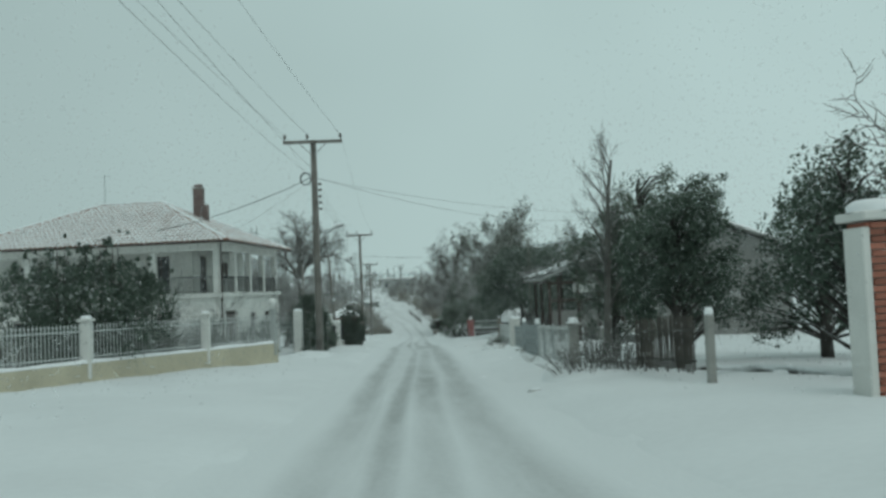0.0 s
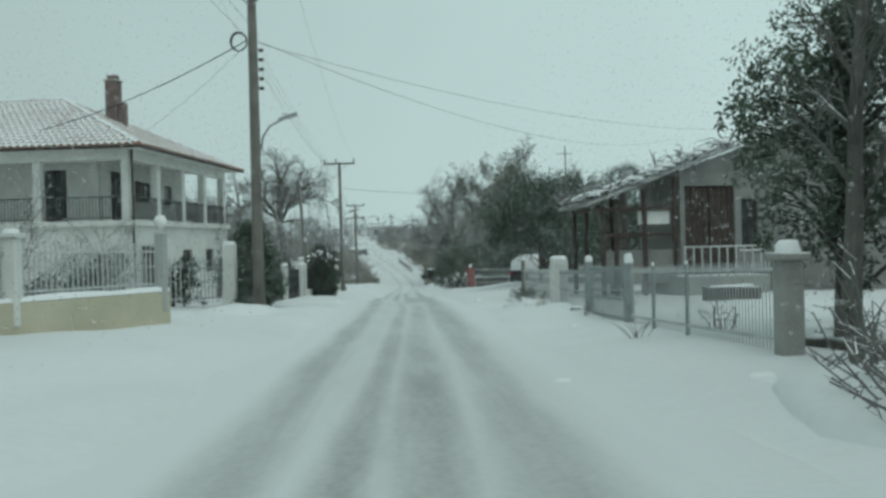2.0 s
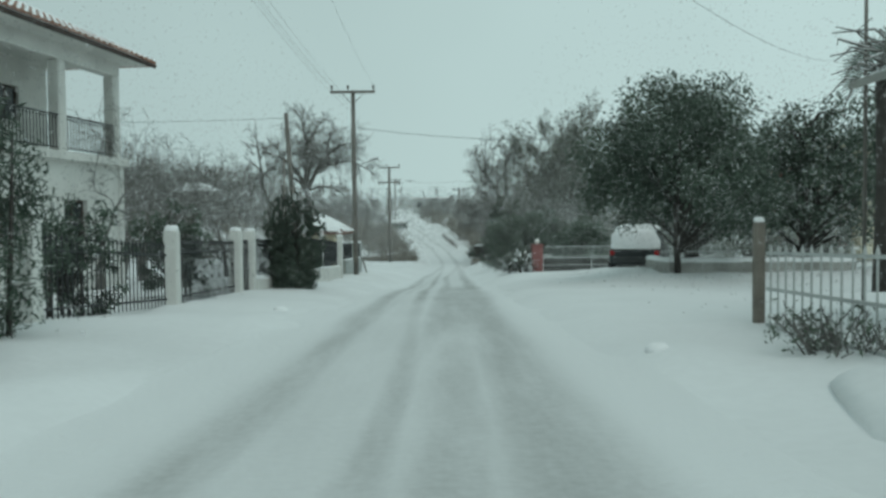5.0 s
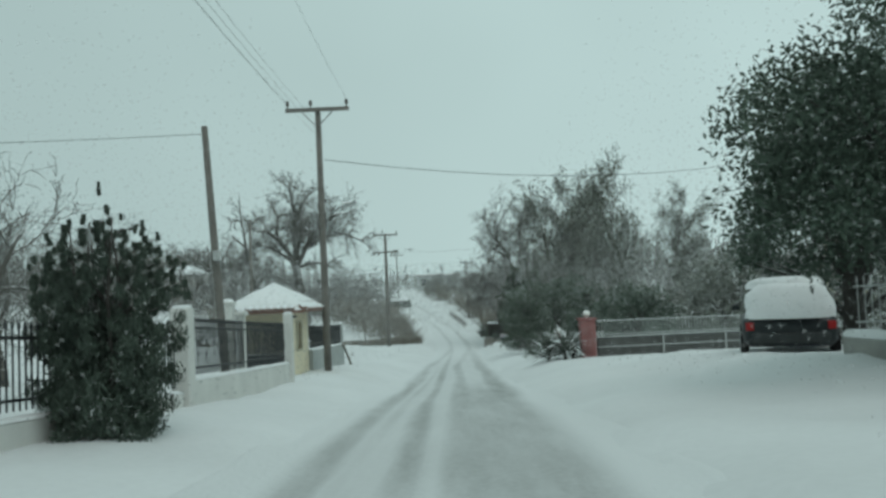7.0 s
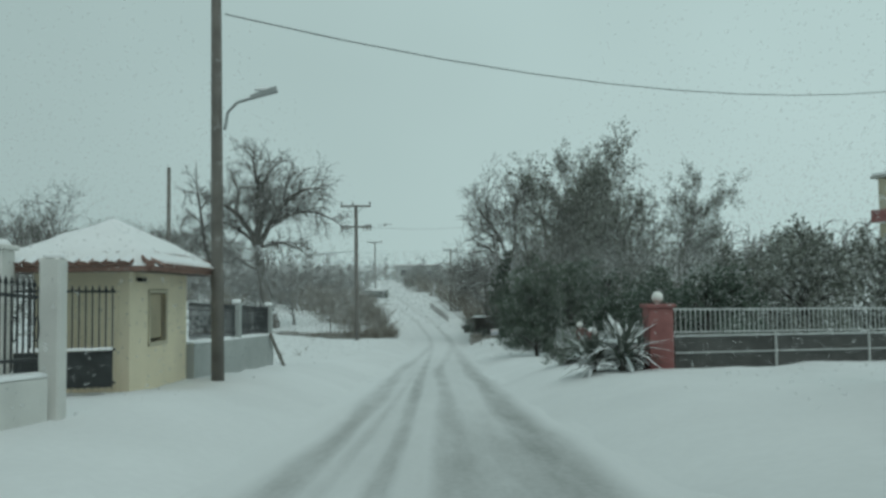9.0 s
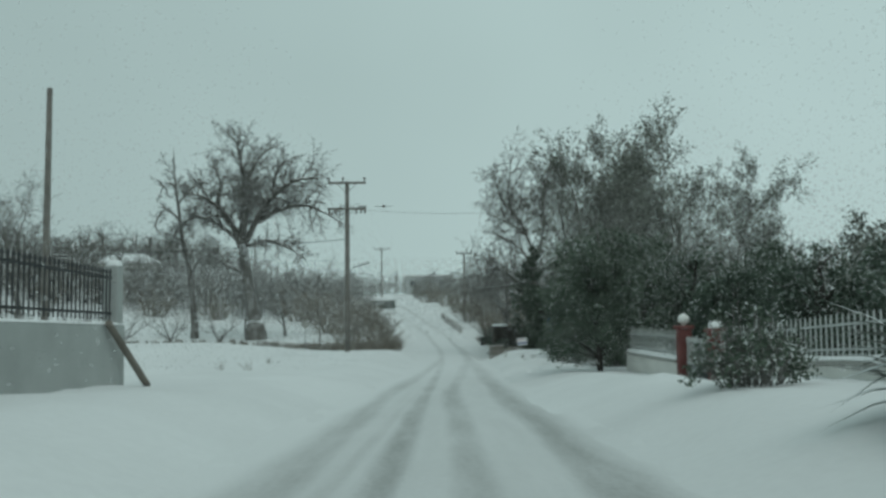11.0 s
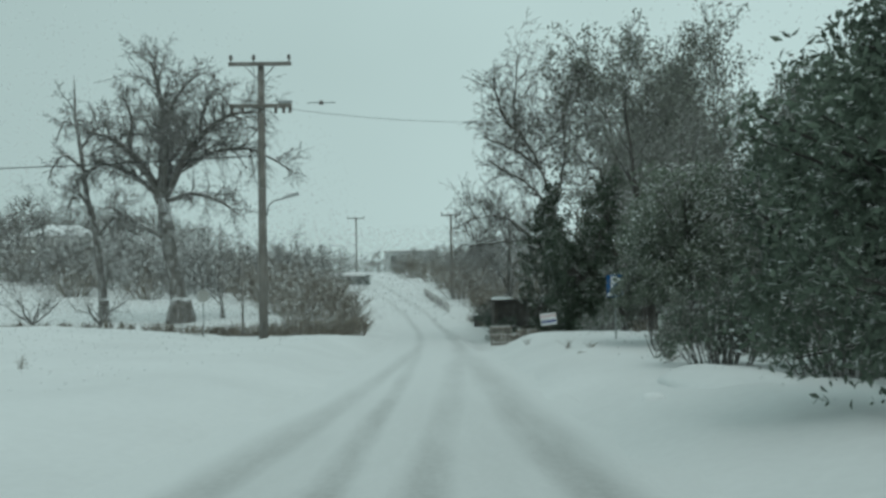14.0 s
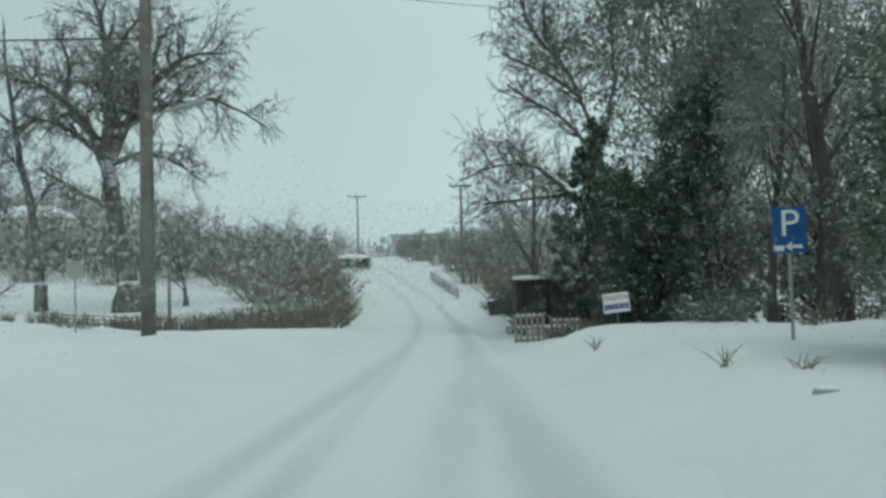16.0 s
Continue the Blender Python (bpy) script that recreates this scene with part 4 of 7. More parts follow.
    roof_plane(h, (X1, Y0, ez), (0, 1, 0), (-run, 0, rise), Y1 - Y0, sl, run, run, TILE, 300)
    roof_plane(h, (X1, Y1, ez), (-1, 0, 0), (0, -run, rise), X1 - X0, sl, run, run, TILE_SNOW)
    roof_plane(h, (X0, Y1, ez), (0, -1, 0), (run, 0, rise), Y1 - Y0, sl, run, run, TILE_SNOW)
    caps = [((X1, Y0, ez), (X1 - run, run, rz)), ((X1, Y1, ez), (X1 - run, run, rz)), ((X0, Y0, ez), (X0 + run, run, rz)), ((X0, Y1, ez), (X0 + run, run, rz)), ((X0 + run, run, rz), (X1 - run, run, rz))]
    for a, b in caps:
        part("ridge_cap", Shape().tube([a, b], [0.12, 0.12], 8), TILE_SNOW, h)
    for a, b in (((X0, Y0), (X1, Y0)), ((X1, Y0), (X1, Y1))):
        part("gutter", Shape().tube([(*a, ez - 0.06), (*b, ez - 0.06)], [0.06, 0.06], 8), BROWN, h)
    part("soffit", Shape().box(((X0 + X1) / 2, (Y0 + Y1) / 2, ez - 0.05), (X1 - X0 - 0.2, Y1 - Y0 - 0.2, 0.04)), STUCCO_W, h)
    part("downpipe", Shape().tube([(x1 + 0.12, y0 + 0.02, ez - 0.1), (x1 + 0.12, y0 + 0.02, g0)], [0.045, 0.045], 8), BROWN, h)
    # brick chimney on the road-side slope
    ch = part("chimney", Shape().box((-3.45, 5.45, 5.55), (0.5, 0.5, 2.2), c2=0.03), CHIMNEY, h, "weathered grey-red brick chimney")
    part("flue", Shape().box((-3.45, 5.45, 6.72), (0.4, 0.4, 0.28), c2=0.06), CHIMNEY, ch)
    part("small_flue", Shape().box((-3.06, 5.45, 5.1), (0.28, 0.32, 1.2), c2=0.03), CHIMNEY, ch)
    part("slab", Shape().box((-3.45, 5.45, 6.6), (0.58, 0.58, 0.07)), CONCRETE, ch)
    part("aerial", Shape().tube([(-9.0, 5.7, 5.9), (-9.0, 5.7, 7.7)], [0.02, 0.015], 6).tube([(-9.35, 5.7, 7.6), (-8.65, 5.7, 7.6)], [0.01, 0.01], 5), STEEL, h, "thin metal television aerial")


build_house()


def build_gatehouse():
    g = thing("gatehouse", (0, 0, 0), "small yellow gatehouse with snow-covered hipped tile roof", "gatehouse")
    x0, x1, y0, y1, z0, z1 = -6.25, -4.7, 71.1, 74.3, -4.0, -1.6
    part("wall", wall_holes(Shape(), (y0, y1), z0, z1, 0.18, [(72.0, 73.0, -2.85, -1.95)], Place("y", x1 - 0.09)), STUCCO_Y, g)
    part("wall", Shape().box(((x0 + x1 - 0.18) / 2, y0 + 0.09, (z0 + z1) / 2), (x1 - x0 - 0.18, 0.18, z1 - z0)), STUCCO_Y, g)
    part("wall", Shape().box(((x0 + x1 - 0.18) / 2, y1 - 0.09, (z0 + z1) / 2), (x1 - x0 - 0.18, 0.18, z1 - z0)), STUCCO_Y, g)
    part("wall", Shape().box((x0 + 0.09, (y0 + y1) / 2, (z0 + z1) / 2), (0.18, y1 - y0 - 0.36, z1 - z0)), STUCCO_Y, g)
    w = part("window", Shape().box((x1 - 0.1, 72.5, -2.4), (0.02, 0.9, 0.8)), DARK, g, "small window with a drawn tan blind")
    fr = Shape()
    for y in (72.02, 72.98):
        fr.box((x1 + 0.005, y, -2.4), (0.05, 0.07, 0.97))
    for z in (-2.86, -1.94):
        fr.box((x1 + 0.005, 72.5, z), (0.052, 1.03, 0.07))
    part("frame", fr, STUCCO_C, w)
    part("blind", Shape().box((x1 - 0.075, 72.5, -2.38), (0.015, 0.86, 0.78)), BLIND, w)
    part("lamp", Shape().box((x1 + 0.06, 71.5, -1.75), (0.1, 0.22, 0.07)), PLASTIC, g, "small dark wall lamp under the eave")
    X0, X1, Y0, Y1, ez, rz = -6.75, -4.15, 70.45, 74.75, -1.55, -0.78
    run = (X1 - X0) / 2
    rise = rz - ez
    sl = math.hypot(run, rise)
    tm = tile_mesh(TILE_OLD, 0.19, 0.42)
    for o, e, s, wd, ra in (((X0, Y0, ez), (1, 0, 0), (0, 1.75, rise), X1 - X0, 1.75), ((X1, Y0, ez), (0, 1, 0), (-run, 0, rise), Y1 - Y0, run), ((X1, Y1, ez), (-1, 0, 0), (0, -1.75, rise), X1 - X0, 1.75), ((X0, Y1, ez), (0, -1, 0), (run, 0, rise), Y1 - Y0, run)):
        ia = run if e[0] else 1.75
        roof_plane(g, o, e, s, wd, math.hypot(ra, rise), ia, ia, TILE_OLD, 40, 0.21, 0.4, tm)
    # snow blanket just above the tiles, drawn back from the eaves
    sh = Shape()
    k, m = 18, 24
    V = []
    for i in range(k + 1):
        for j in range(m + 1):
            x, y = X0 + 0.07 + (X1 - X0 - 0.14) * i / k, Y0 + 0.07 + (Y1 - Y0 - 0.14) * j / m
            d = min((x - X0) / run, (X1 - x) / run, (y - Y0) / 1.75, (Y1 - y) / 1.75)
            edge = min(x - X0 - 0.07, X1 - 0.07 - x, y - Y0 - 0.07, Y1 - 0.07 - y)
            V.append((x, y, ez + rise * min(1, d) + 0.075 + 0.05 * smooth(0.0, 0.2, edge) + 0.05 * noise.noise((x * 2.2, y * 2.2, 1.0)) - 0.1 * (1 - smooth(0, 0.05, edge))))
    sh.add(V, [(i * (m + 1) + j, (i + 1) * (m + 1) + j, (i + 1) * (m + 1) + j + 1, i * (m + 1) + j + 1) for i in range(k) for j in range(m)])
    part("snow", sh, CAP, g, "thick snow on the roof", True)
    for a, b in (((X0, Y0), (-5.45, 72.2)), ((X1, Y0), (-5.45, 72.2)), ((X0, Y1), (-5.45, 73.0)), ((X1, Y1), (-5.45, 73.0))):
        part("hip_cap", Shape().tube([(*a, ez + 0.03), (*b, rz + 0.02)], [0.07, 0.07], 7), TILE_OLD, g)
    part("eave_board", Shape().box(((X0 + X1) / 2, (Y0 + Y1) / 2, ez - 0.04), (X1 - X0 - 0.12, Y1 - Y0 - 0.12, 0.07)), BROWN, g)


build_gatehouse()
wall_run("roadside_wall", (-4.68, 74.35, -3.0), (-4.68, 83.0, -3.25), 0.85, 0.24, STUCCO_G, "grey cement wall with snow, carrying an iron fence", snow=0.04)
fence_run("black iron fence on the grey wall", (-4.68, 74.4, -2.97), (-4.68, 82.9, -3.22), 0.78, 0.13, IRON, 0.013, ornament=True)
for y, z in ((78.6, -3.12), (82.85, -3.25)):
    pillar(-4.68, y, z, z + 0.9, 0.22, STUCCO_G, "grey cement post on the wall", snow=0.09, category="fence pillar", group="grey wall posts")
single("prop_stick", Shape().tube([(-4.5, 82.2, -3.2), (-4.3, 83.3, -4.2)], [0.05, 0.055], 8), OLD_WOOD, "leaning weathered wooden prop against the wall end", "prop")

# right side of the upper street
bp = thing("brick_pillar", (4.75, 11.7, ground_z(4.75, 11.7) - 0.1), "tall red brick gate pillar with a white snow-topped cap", "gate pillar")
part("core", Shape().box((0, 0, 1.0), (0.4, 0.4, 2.0)), CONCRETE, bp)
brick = Shape().box((0, 0, 0), (0.215, 0.1, 0.065), c2=0.006).mesh("brick", BRICK)
for row in range(26):
    z = 0.05 + row * 0.077
    for s in (-1, 1):
        for k in (-0.115, 0.115):
            part("brick", brick, BRICK, bp, at=(k + (0.03 if row % 2 else -0.03), s * 0.185, z))
            part("brick", brick, BRICK, bp, at=(s * 0.185, k * 0.75 - (0.02 if row % 2 else -0.02), z), turn=90)
part("quoin", Shape().box((-0.26, -0.05, 0.98), (0.09, 0.4, 1.95)), STUCCO_W, bp, "white plaster edge")
part("cap", Shape().box((0, 0, 2.08), (0.62, 0.62, 0.1), c2=0.02), STUCCO_W, bp)
part("snow", Shape().lump((0, 0, 2.13), (0.31, 0.31, 0.14), 5), CAP, bp, smooth=True)

pillar(3.83, 14.5, -1.2, -0.08, 0.12, CONCRETE, "slim grey concrete gate post with a snow cap", snow=0.1, category="gate post")
fence_run("old dark picket fence, uneven and weathered", (3.75, 14.9, -1.0), (3.66, 17.8, -1.17), 0.85, 0.1, DARK_WOOD, 0.014, True, (0.2, 0.75), sway=0.04)
pillar(3.44, 22.3, -1.6, -0.55, 0.22, CONCRETE, "grey concrete fence pillar with a snow cap", cap=CONCRETE, snow=0.12, category="fence pillar")
fence_run("pale iron fence with thin bars before the porch house", (3.45, 22.6, -1.5), (3.45, 27.7, -1.72), 0.9, 0.085, IRON_W, 0.006, rails=(0.12, 0.9))
for y, z in ((26.55, -1.72), (25.14, -1.66)):
    pillar(3.45, y, z, z + 1.0, 0.045, IRON_G, "slim grey iron post within the pale fence", snow=0.05, category="fence post", group="pale fence posts")
pillar(3.47, 27.9, -1.8, -0.72, 0.14, IRON_G, "grey-green iron gate post with snow ball", snow=0.16, category="gate post", group="courtyard gate posts")
pillar(3.48, 30.75, -1.95, -0.76, 0.14, IRON_G, "grey-green iron gate post with snow ball", snow=0.12, category="gate post", group="courtyard gate posts")
fence_run("grey-green iron courtyard gate with a sagging top rail", (3.47, 28.1, -1.75), (3.48, 30.6, -1.85), 0.95, 0.09, IRON_G, 0.009, rails=(0.06, 0.4, 0.55, 0.95), name="courtyard_gate", category="gate")
fence_run("grey-green iron fence with slim bars", (3.5, 30.95, -1.9), (3.66, 34.6, -2.05), 0.95, 0.22, IRON_G, 0.011, rails=(0.1, 0.5, 0.9))
pillar(3.7, 34.9, -2.1, -0.8, 0.38, STUCCO_W, "fluted white stucco gate pillar with snow", flutes=True, snow=0.08)
fence_run("pale iron fence with slim bars", (3.72, 35.2, -2.1), (3.9, 41.8, -2.3), 1.0, 0.22, IRON_W, 0.011, rails=(0.1, 0.5, 0.9))
pillar(3.92, 42.1, -2.4, -1.0, 0.12, OLD_WOOD, "thin weathered wooden fence post", snow=0.06, category="fence post")


def build_porch_house():
    h = thing("porch_house", (0, 0, 0), "grey village house with brown timber porch and snowy gable roof", "house")
    z0, f, bk = -2.3, 38.9, 42.4
    part("wall", wall_holes(Shape(), (8.1, 16.5), z0, 1.6, 0.25, [(8.25, 9.75, -1.5, 1.15), (9.95, 10.45, -0.75, 0.75), (12.5, 13.5, -0.6, 0.6)], Place("x", f)), PLASTER_D, h)
    part("gable", Shape().add([(8.1, f - 0.12, 1.6), (16.5, f - 0.12, 1.6), (12.4, f - 0.12, 3.1), (8.1, f + 0.12, 1.6), (16.5, f + 0.12, 1.6), (12.4, f + 0.12, 3.1)], [(0, 1, 2), (5, 4, 3), (0, 3, 4, 1), (1, 4, 5, 2), (2, 5, 3, 0)]), PLASTER_D, h)
    for x in (8.1, 16.5):
        part("wall", Shape().box((x, (f + bk) / 2, -0.35), (0.25, bk - f - 0.26, 3.9)), PLASTER_D, h)
    part("wall", Shape().box((12.3, bk, -0.35), (8.6, 0.25, 3.9)), PLASTER_D, h)
    window_in(h, "x", f + 0.03, 9.95, 10.45, -0.75, 0.75, BROWN, -1)
    window_in(h, "x", f + 0.03, 12.5, 13.5, -0.6, 0.6, BROWN, -1)
    for i in range(2):
        d = part("door", Shape().box((8.63 + i * 0.74, f + 0.02, -0.18), (0.72, 0.06, 2.64)), BROWN, h, "brown boarded door")
        for k in range(4):
            part("plank", Shape().box((8.36 + i * 0.74 + k * 0.18, f - 0.025, -0.18), (0.165, 0.03, 2.56)), BROWN, d)
        part("handle", Shape().box((8.93 + i * 0.14, f - 0.06, -0.45), (0.03, 0.05, 0.14)), STEEL, d)
    for x, y, zt in ((5.75, f - 0.3, 0.62), (6.15, f - 0.25, 0.78), (7.0, f - 0.25, 1.1), (7.9, f - 0.25, 1.45), (5.75, 40.7, 0.62), (5.75, bk, 0.62), (7.0, bk, 1.1)):
        part("porch_post", Shape().box((x, y, (z0 + zt) / 2), (0.12, 0.12, zt - z0)), BROWN, h)
    part("porch_beam", Shape().box((6.9, f - 0.24, -0.25), (2.2, 0.08, 0.12)), BROWN, h)
    part("porch_beam", Shape().box((6.9, f - 0.24, 0.5), (2.2, 0.08, 0.12)), BROWN, h)
    part("porch_beam", Shape().box((5.75, (f + bk) / 2, 0.56), (0.12, bk - f + 0.6, 0.12)), BROWN, h)
    part("parapet", Shape().box((6.9, f - 0.2, -1.2), (2.2, 0.1, 1.0)), PLASTER_D, h)
    part("awning_panel", Shape().box((7.3, f - 0.16, 0.3), (0.95, 0.03, 0.5)), STUCCO_W, h, "pale panel between the porch posts")
    y0, y1 = 38.35, 42.7
    for s, xa, za in ((-1, 5.25, 0.6), (1, 19.5, 0.6)):
        V = [(xa, y0, za), (12.4, y0, 3.22), (12.4, y1, 3.22), (xa, y1, za)]
        V += [(x, y, z + 0.1) for x, y, z in V]
        rs = part("roof_side", Shape().add(V, [(0, 1, 2, 3), (7, 6, 5, 4), (0, 4, 5, 1), (1, 5, 6, 2), (2, 6, 7, 3), (3, 7, 4, 0)]), CONCRETE, h)
        n = 24
        VV = []
        for i in range(n + 1):
            for j in range(n + 1):
                t, q = i / n, j / n
                e = min(t, q, 1 - q) * 6
                VV.append((xa + (12.4 - xa) * t, y0 - 0.03 + (y1 - y0 + 0.06) * q, za + (3.22 - za) * t + 0.1 + 0.11 * smooth(0, 0.3, e) + 0.05 * noise.noise((t * 11, q * 7, 5.0)) - (0.06 if e <= 0 else 0)))
        part("snow", Shape().add(VV, [(i * (n + 1) + j, (i + 1) * (n + 1) + j, (i + 1) * (n + 1) + j + 1, i * (n + 1) + j + 1) for i in range(n) for j in range(n)]), CAP, rs, smooth=True)
    part("step", Shape().box((8.9, f - 0.85, -1.8), (2.4, 1.4, 0.7)), CONCRETE, h)
    for i in range(10):
        part("baluster", Shape().box((7.75 + i * 0.24, f - 1.5, -1.05), (0.04, 0.04, 0.8)), IRON_W, h)
    part("handrail", Shape().box((8.85, f - 1.5, -0.63), (2.3, 0.06, 0.05)), IRON_W, h)


build_porch_house()

# yard on the right of the lower street
pillar(5.22, 76.0, -4.0, -2.42, 0.54, BRICK_RED, "red plastered gate pillar with a globe lamp", cap=BRICK_RED, globe=True, snow=0)
# Near-black wall fills the slots between the lower white rails.
wall_run("kerb_wall", (5.6, 76.15, -3.08), (16.0, 79.3, -3.22), 0.45, 0.1, KERB_DARK, "low dark wall filling the slots under white railings", snow=0.03)
fence_run("low white iron railing on a kerb wall", (5.6, 76.15, -3.06), (16.0, 79.3, -3.2), 0.58, 0.13, IRON_W, 0.012, rails=(0.06, 0.94))
fence_run("white iron frame along the face of the kerb wall", (5.62, 76.07, -3.52), (16.0, 79.22, -3.66), 0.46, 99, IRON_W, rails=(0.08, 0.92), name="kerb_frame", category="railing")
for k in range(1, 4):
    pillar(5.6 + 2.6 * k, 76.07 + 0.79 * k, -3.52, -2.98 - 0.035 * k, 0.06, IRON_W, "slim white iron post of the kerb railing", snow=0, d=0.05, category="railing post", group="kerb railing posts")
wall_run("concrete_kerb", (7.0, 59.6, -2.32), (7.05, 57.0, -2.28), 0.55, 0.26, CONCRETE, "stained concrete kerb wall half buried in snow", snow=0.12)
wall_run("concrete_kerb", (7.2, 56.98, -2.28), (12.6, 57.5, -2.34), 0.55, 0.26, CONCRETE, "stained concrete kerb wall along the yard, half buried in snow", snow=0.12)
fence_run("thin grey yard fence behind the kerb wall", (7.6, 60.6, -2.3), (9.6, 58.6, -2.2), 0.95, 0.12, IRON_W, 0.01)
wall_run("white_wall", (5.75, 94.4, -4.4), (6.0, 90.1, -4.38), 0.6, 0.24, STUCCO_W, "low whitewashed wall beside the red gate", cope=CONCRETE, snow=0.08)
wall_run("white_wall", (6.05, 87.5, -4.26), (6.3, 78.6, -3.7), 0.6, 0.24, STUCCO_W, "long low whitewashed wall under a picket fence", cope=CONCRETE, snow=0.08)
fence_run("white picket fence on the whitewashed wall", (5.75, 94.4, -4.35), (6.0, 90.1, -4.33), 0.66, 0.17, IRON_W, 0.011, True, (0.2, 0.75))
fence_run("white picket fence on the whitewashed wall", (6.05, 87.5, -4.21), (6.3, 78.6, -3.65), 0.66, 0.17, IRON_W, 0.011, True, (0.2, 0.75))
pillar(6.0, 89.9, -5.0, -3.58, 0.3, PILLAR_RED, "dark red plastered gate pillar with a globe lamp", cap=PILLAR_RED, globe=True, snow=0, group="red gate pillars")
pillar(6.05, 87.75, -5.0, -3.6, 0.3, PILLAR_RED, "dark red plastered gate pillar by the white wall", cap=PILLAR_RED, snow=0.16, group="red gate pillars")
rg = fence_run("iron double gate with white bars over dark lower panels", (6.0, 89.68, -4.84), (6.04, 87.97, -4.84), 1.05, 0.1, IRON_W, 0.012, rails=(0.42, 0.9), name="double_gate", category="gate")
for y0, y1 in ((0.04, 0.82), (0.88, 1.66)):
    part("panel", Shape().box((0.03, -(y0 + y1) / 2, 0.26), (0.03, y1 - y0, 0.44)), PLASTIC, rg, "solid dark sheet panel")
    for y in (y0, y1):
        part("stile", Shape().box((0.03, -y, 0.55), (0.04, 0.05, 1.05)), IRON, rg)


# ---- trees and bushes ----
def rand_dir(rng, d, spread):
    """A direction that leaves d by about the given angle."""
    a = rng.uniform(0, 2 * math.pi)
    side = d.orthogonal().normalized()
    side = (Matrix.Rotation(a, 3, d) @ side).normalized()
    return (d * math.cos(spread) + side * math.sin(spread)).normalized()


def grow(rng, bins, p, d, length, r, level, cfg):
    """One limb with its side shoots, gathered by level into trunk, limbs and twigs."""
    seg = (6, 6, 5, 4, 3, 2)[level]
    pts, rad = [p.copy()], [r]
    wander = cfg["wander"] * (1 + 0.5 * level)
    q, dd = p.copy(), d.copy()
    for i in range(seg):
        dd = (dd + Vector((rng.gauss(0, wander), rng.gauss(0, wander), rng.gauss(0, wander) + cfg["lift"][level])) * 0.5).normalized()
        q = q + dd * length / seg
        pts.append(q.copy())
        rad.append(r * (1 - (i + 1) / seg * cfg["taper"][level]))
    bins[min(level, 2) if level < 2 else 2].tube(pts, rad, (9, 7, 5, 4, 3, 3)[level], level == 0)
    if level >= cfg["levels"]:
        cfg["tips"].append(q.copy())
        return
    n = cfg["kids"][level]
    lo = cfg["from"][level]
    for k in range(n):
        t = lo + (1 - lo) * (k + rng.uniform(0.1, 0.9)) / n
        i = min(seg - 1, int(t * seg))
        f = t * seg - i
        s = pts[i].lerp(pts[i + 1], f)
        rr = rad[i] * (1 - f) + rad[i + 1] * f
        nd = rand_dir(rng, (pts[i + 1] - pts[i]).normalized(), cfg["angle"][level] * rng.uniform(0.7, 1.25))
        grow(rng, bins, s, nd, length * cfg["ratio"][level] * rng.uniform(0.7, 1.2) * (1.15 - 0.45 * t * cfg["cone"]), max(cfg["thin"], rr * cfg["thick"][level]), level + 1, cfg)
    if level > 0:
        grow(rng, bins, q, dd, length * 0.5, max(cfg["thin"], rad[-1]), level + 1, cfg)


def bare_tree(at, h, seed, label, trunk=0.3, levels=4, kids=(8, 6, 5, 5, 0), bole=0.3, angle=0.85, name="bare_tree", group="bare winter trees", lift=0.06, wander=0.14, thin=0.008, droop=0.0, cone=1.0, ratio=0.5, lean=(0, 0), mats=None, category="tree"):
    rng = random.Random(seed)
    cfg = dict(levels=levels, kids=kids, angle=(angle, angle * 0.9, 0.8, 0.75, 0.7), ratio=(ratio, 0.55, 0.55, 0.55, 0.5), thick=(0.5, 0.55, 0.6, 0.65, 0.7), taper=(0.75, 0.8, 0.8, 0.7, 0.6, 0.5), wander=wander, lift=(0.05, lift, lift * 0.5 - droop, -droop, -droop * 1.5, -droop), cone=cone, thin=thin, tips=[])
    cfg["from"] = (bole, 0.2, 0.15, 0.1, 0.1)
    bins = [Shape(), Shape(), Shape()]
    grow(rng, bins, Vector((0, 0, -0.3)), Vector((lean[0], lean[1], 1)).normalized(), h * 0.8, trunk, 0, cfg)
    tr = thing(name, at, label, category, group)
    bark, twig = mats or (BARK, TWIG)
    root = Shape().lathe((0, 0, -0.25), [(trunk * 1.7, 0), (trunk * 1.35, 0.2), (trunk * 1.1, 0.5), (trunk * 0.98, 0.8)], 10)
    bins[0].add(root.v, root.f)
    part("trunk", bins[0], bark, tr, smooth=True)
    part("branchwork", bins[1], bark, tr, smooth=True)
    part("twig_mass", bins[2], twig, tr, kind="stuff")
    return tr


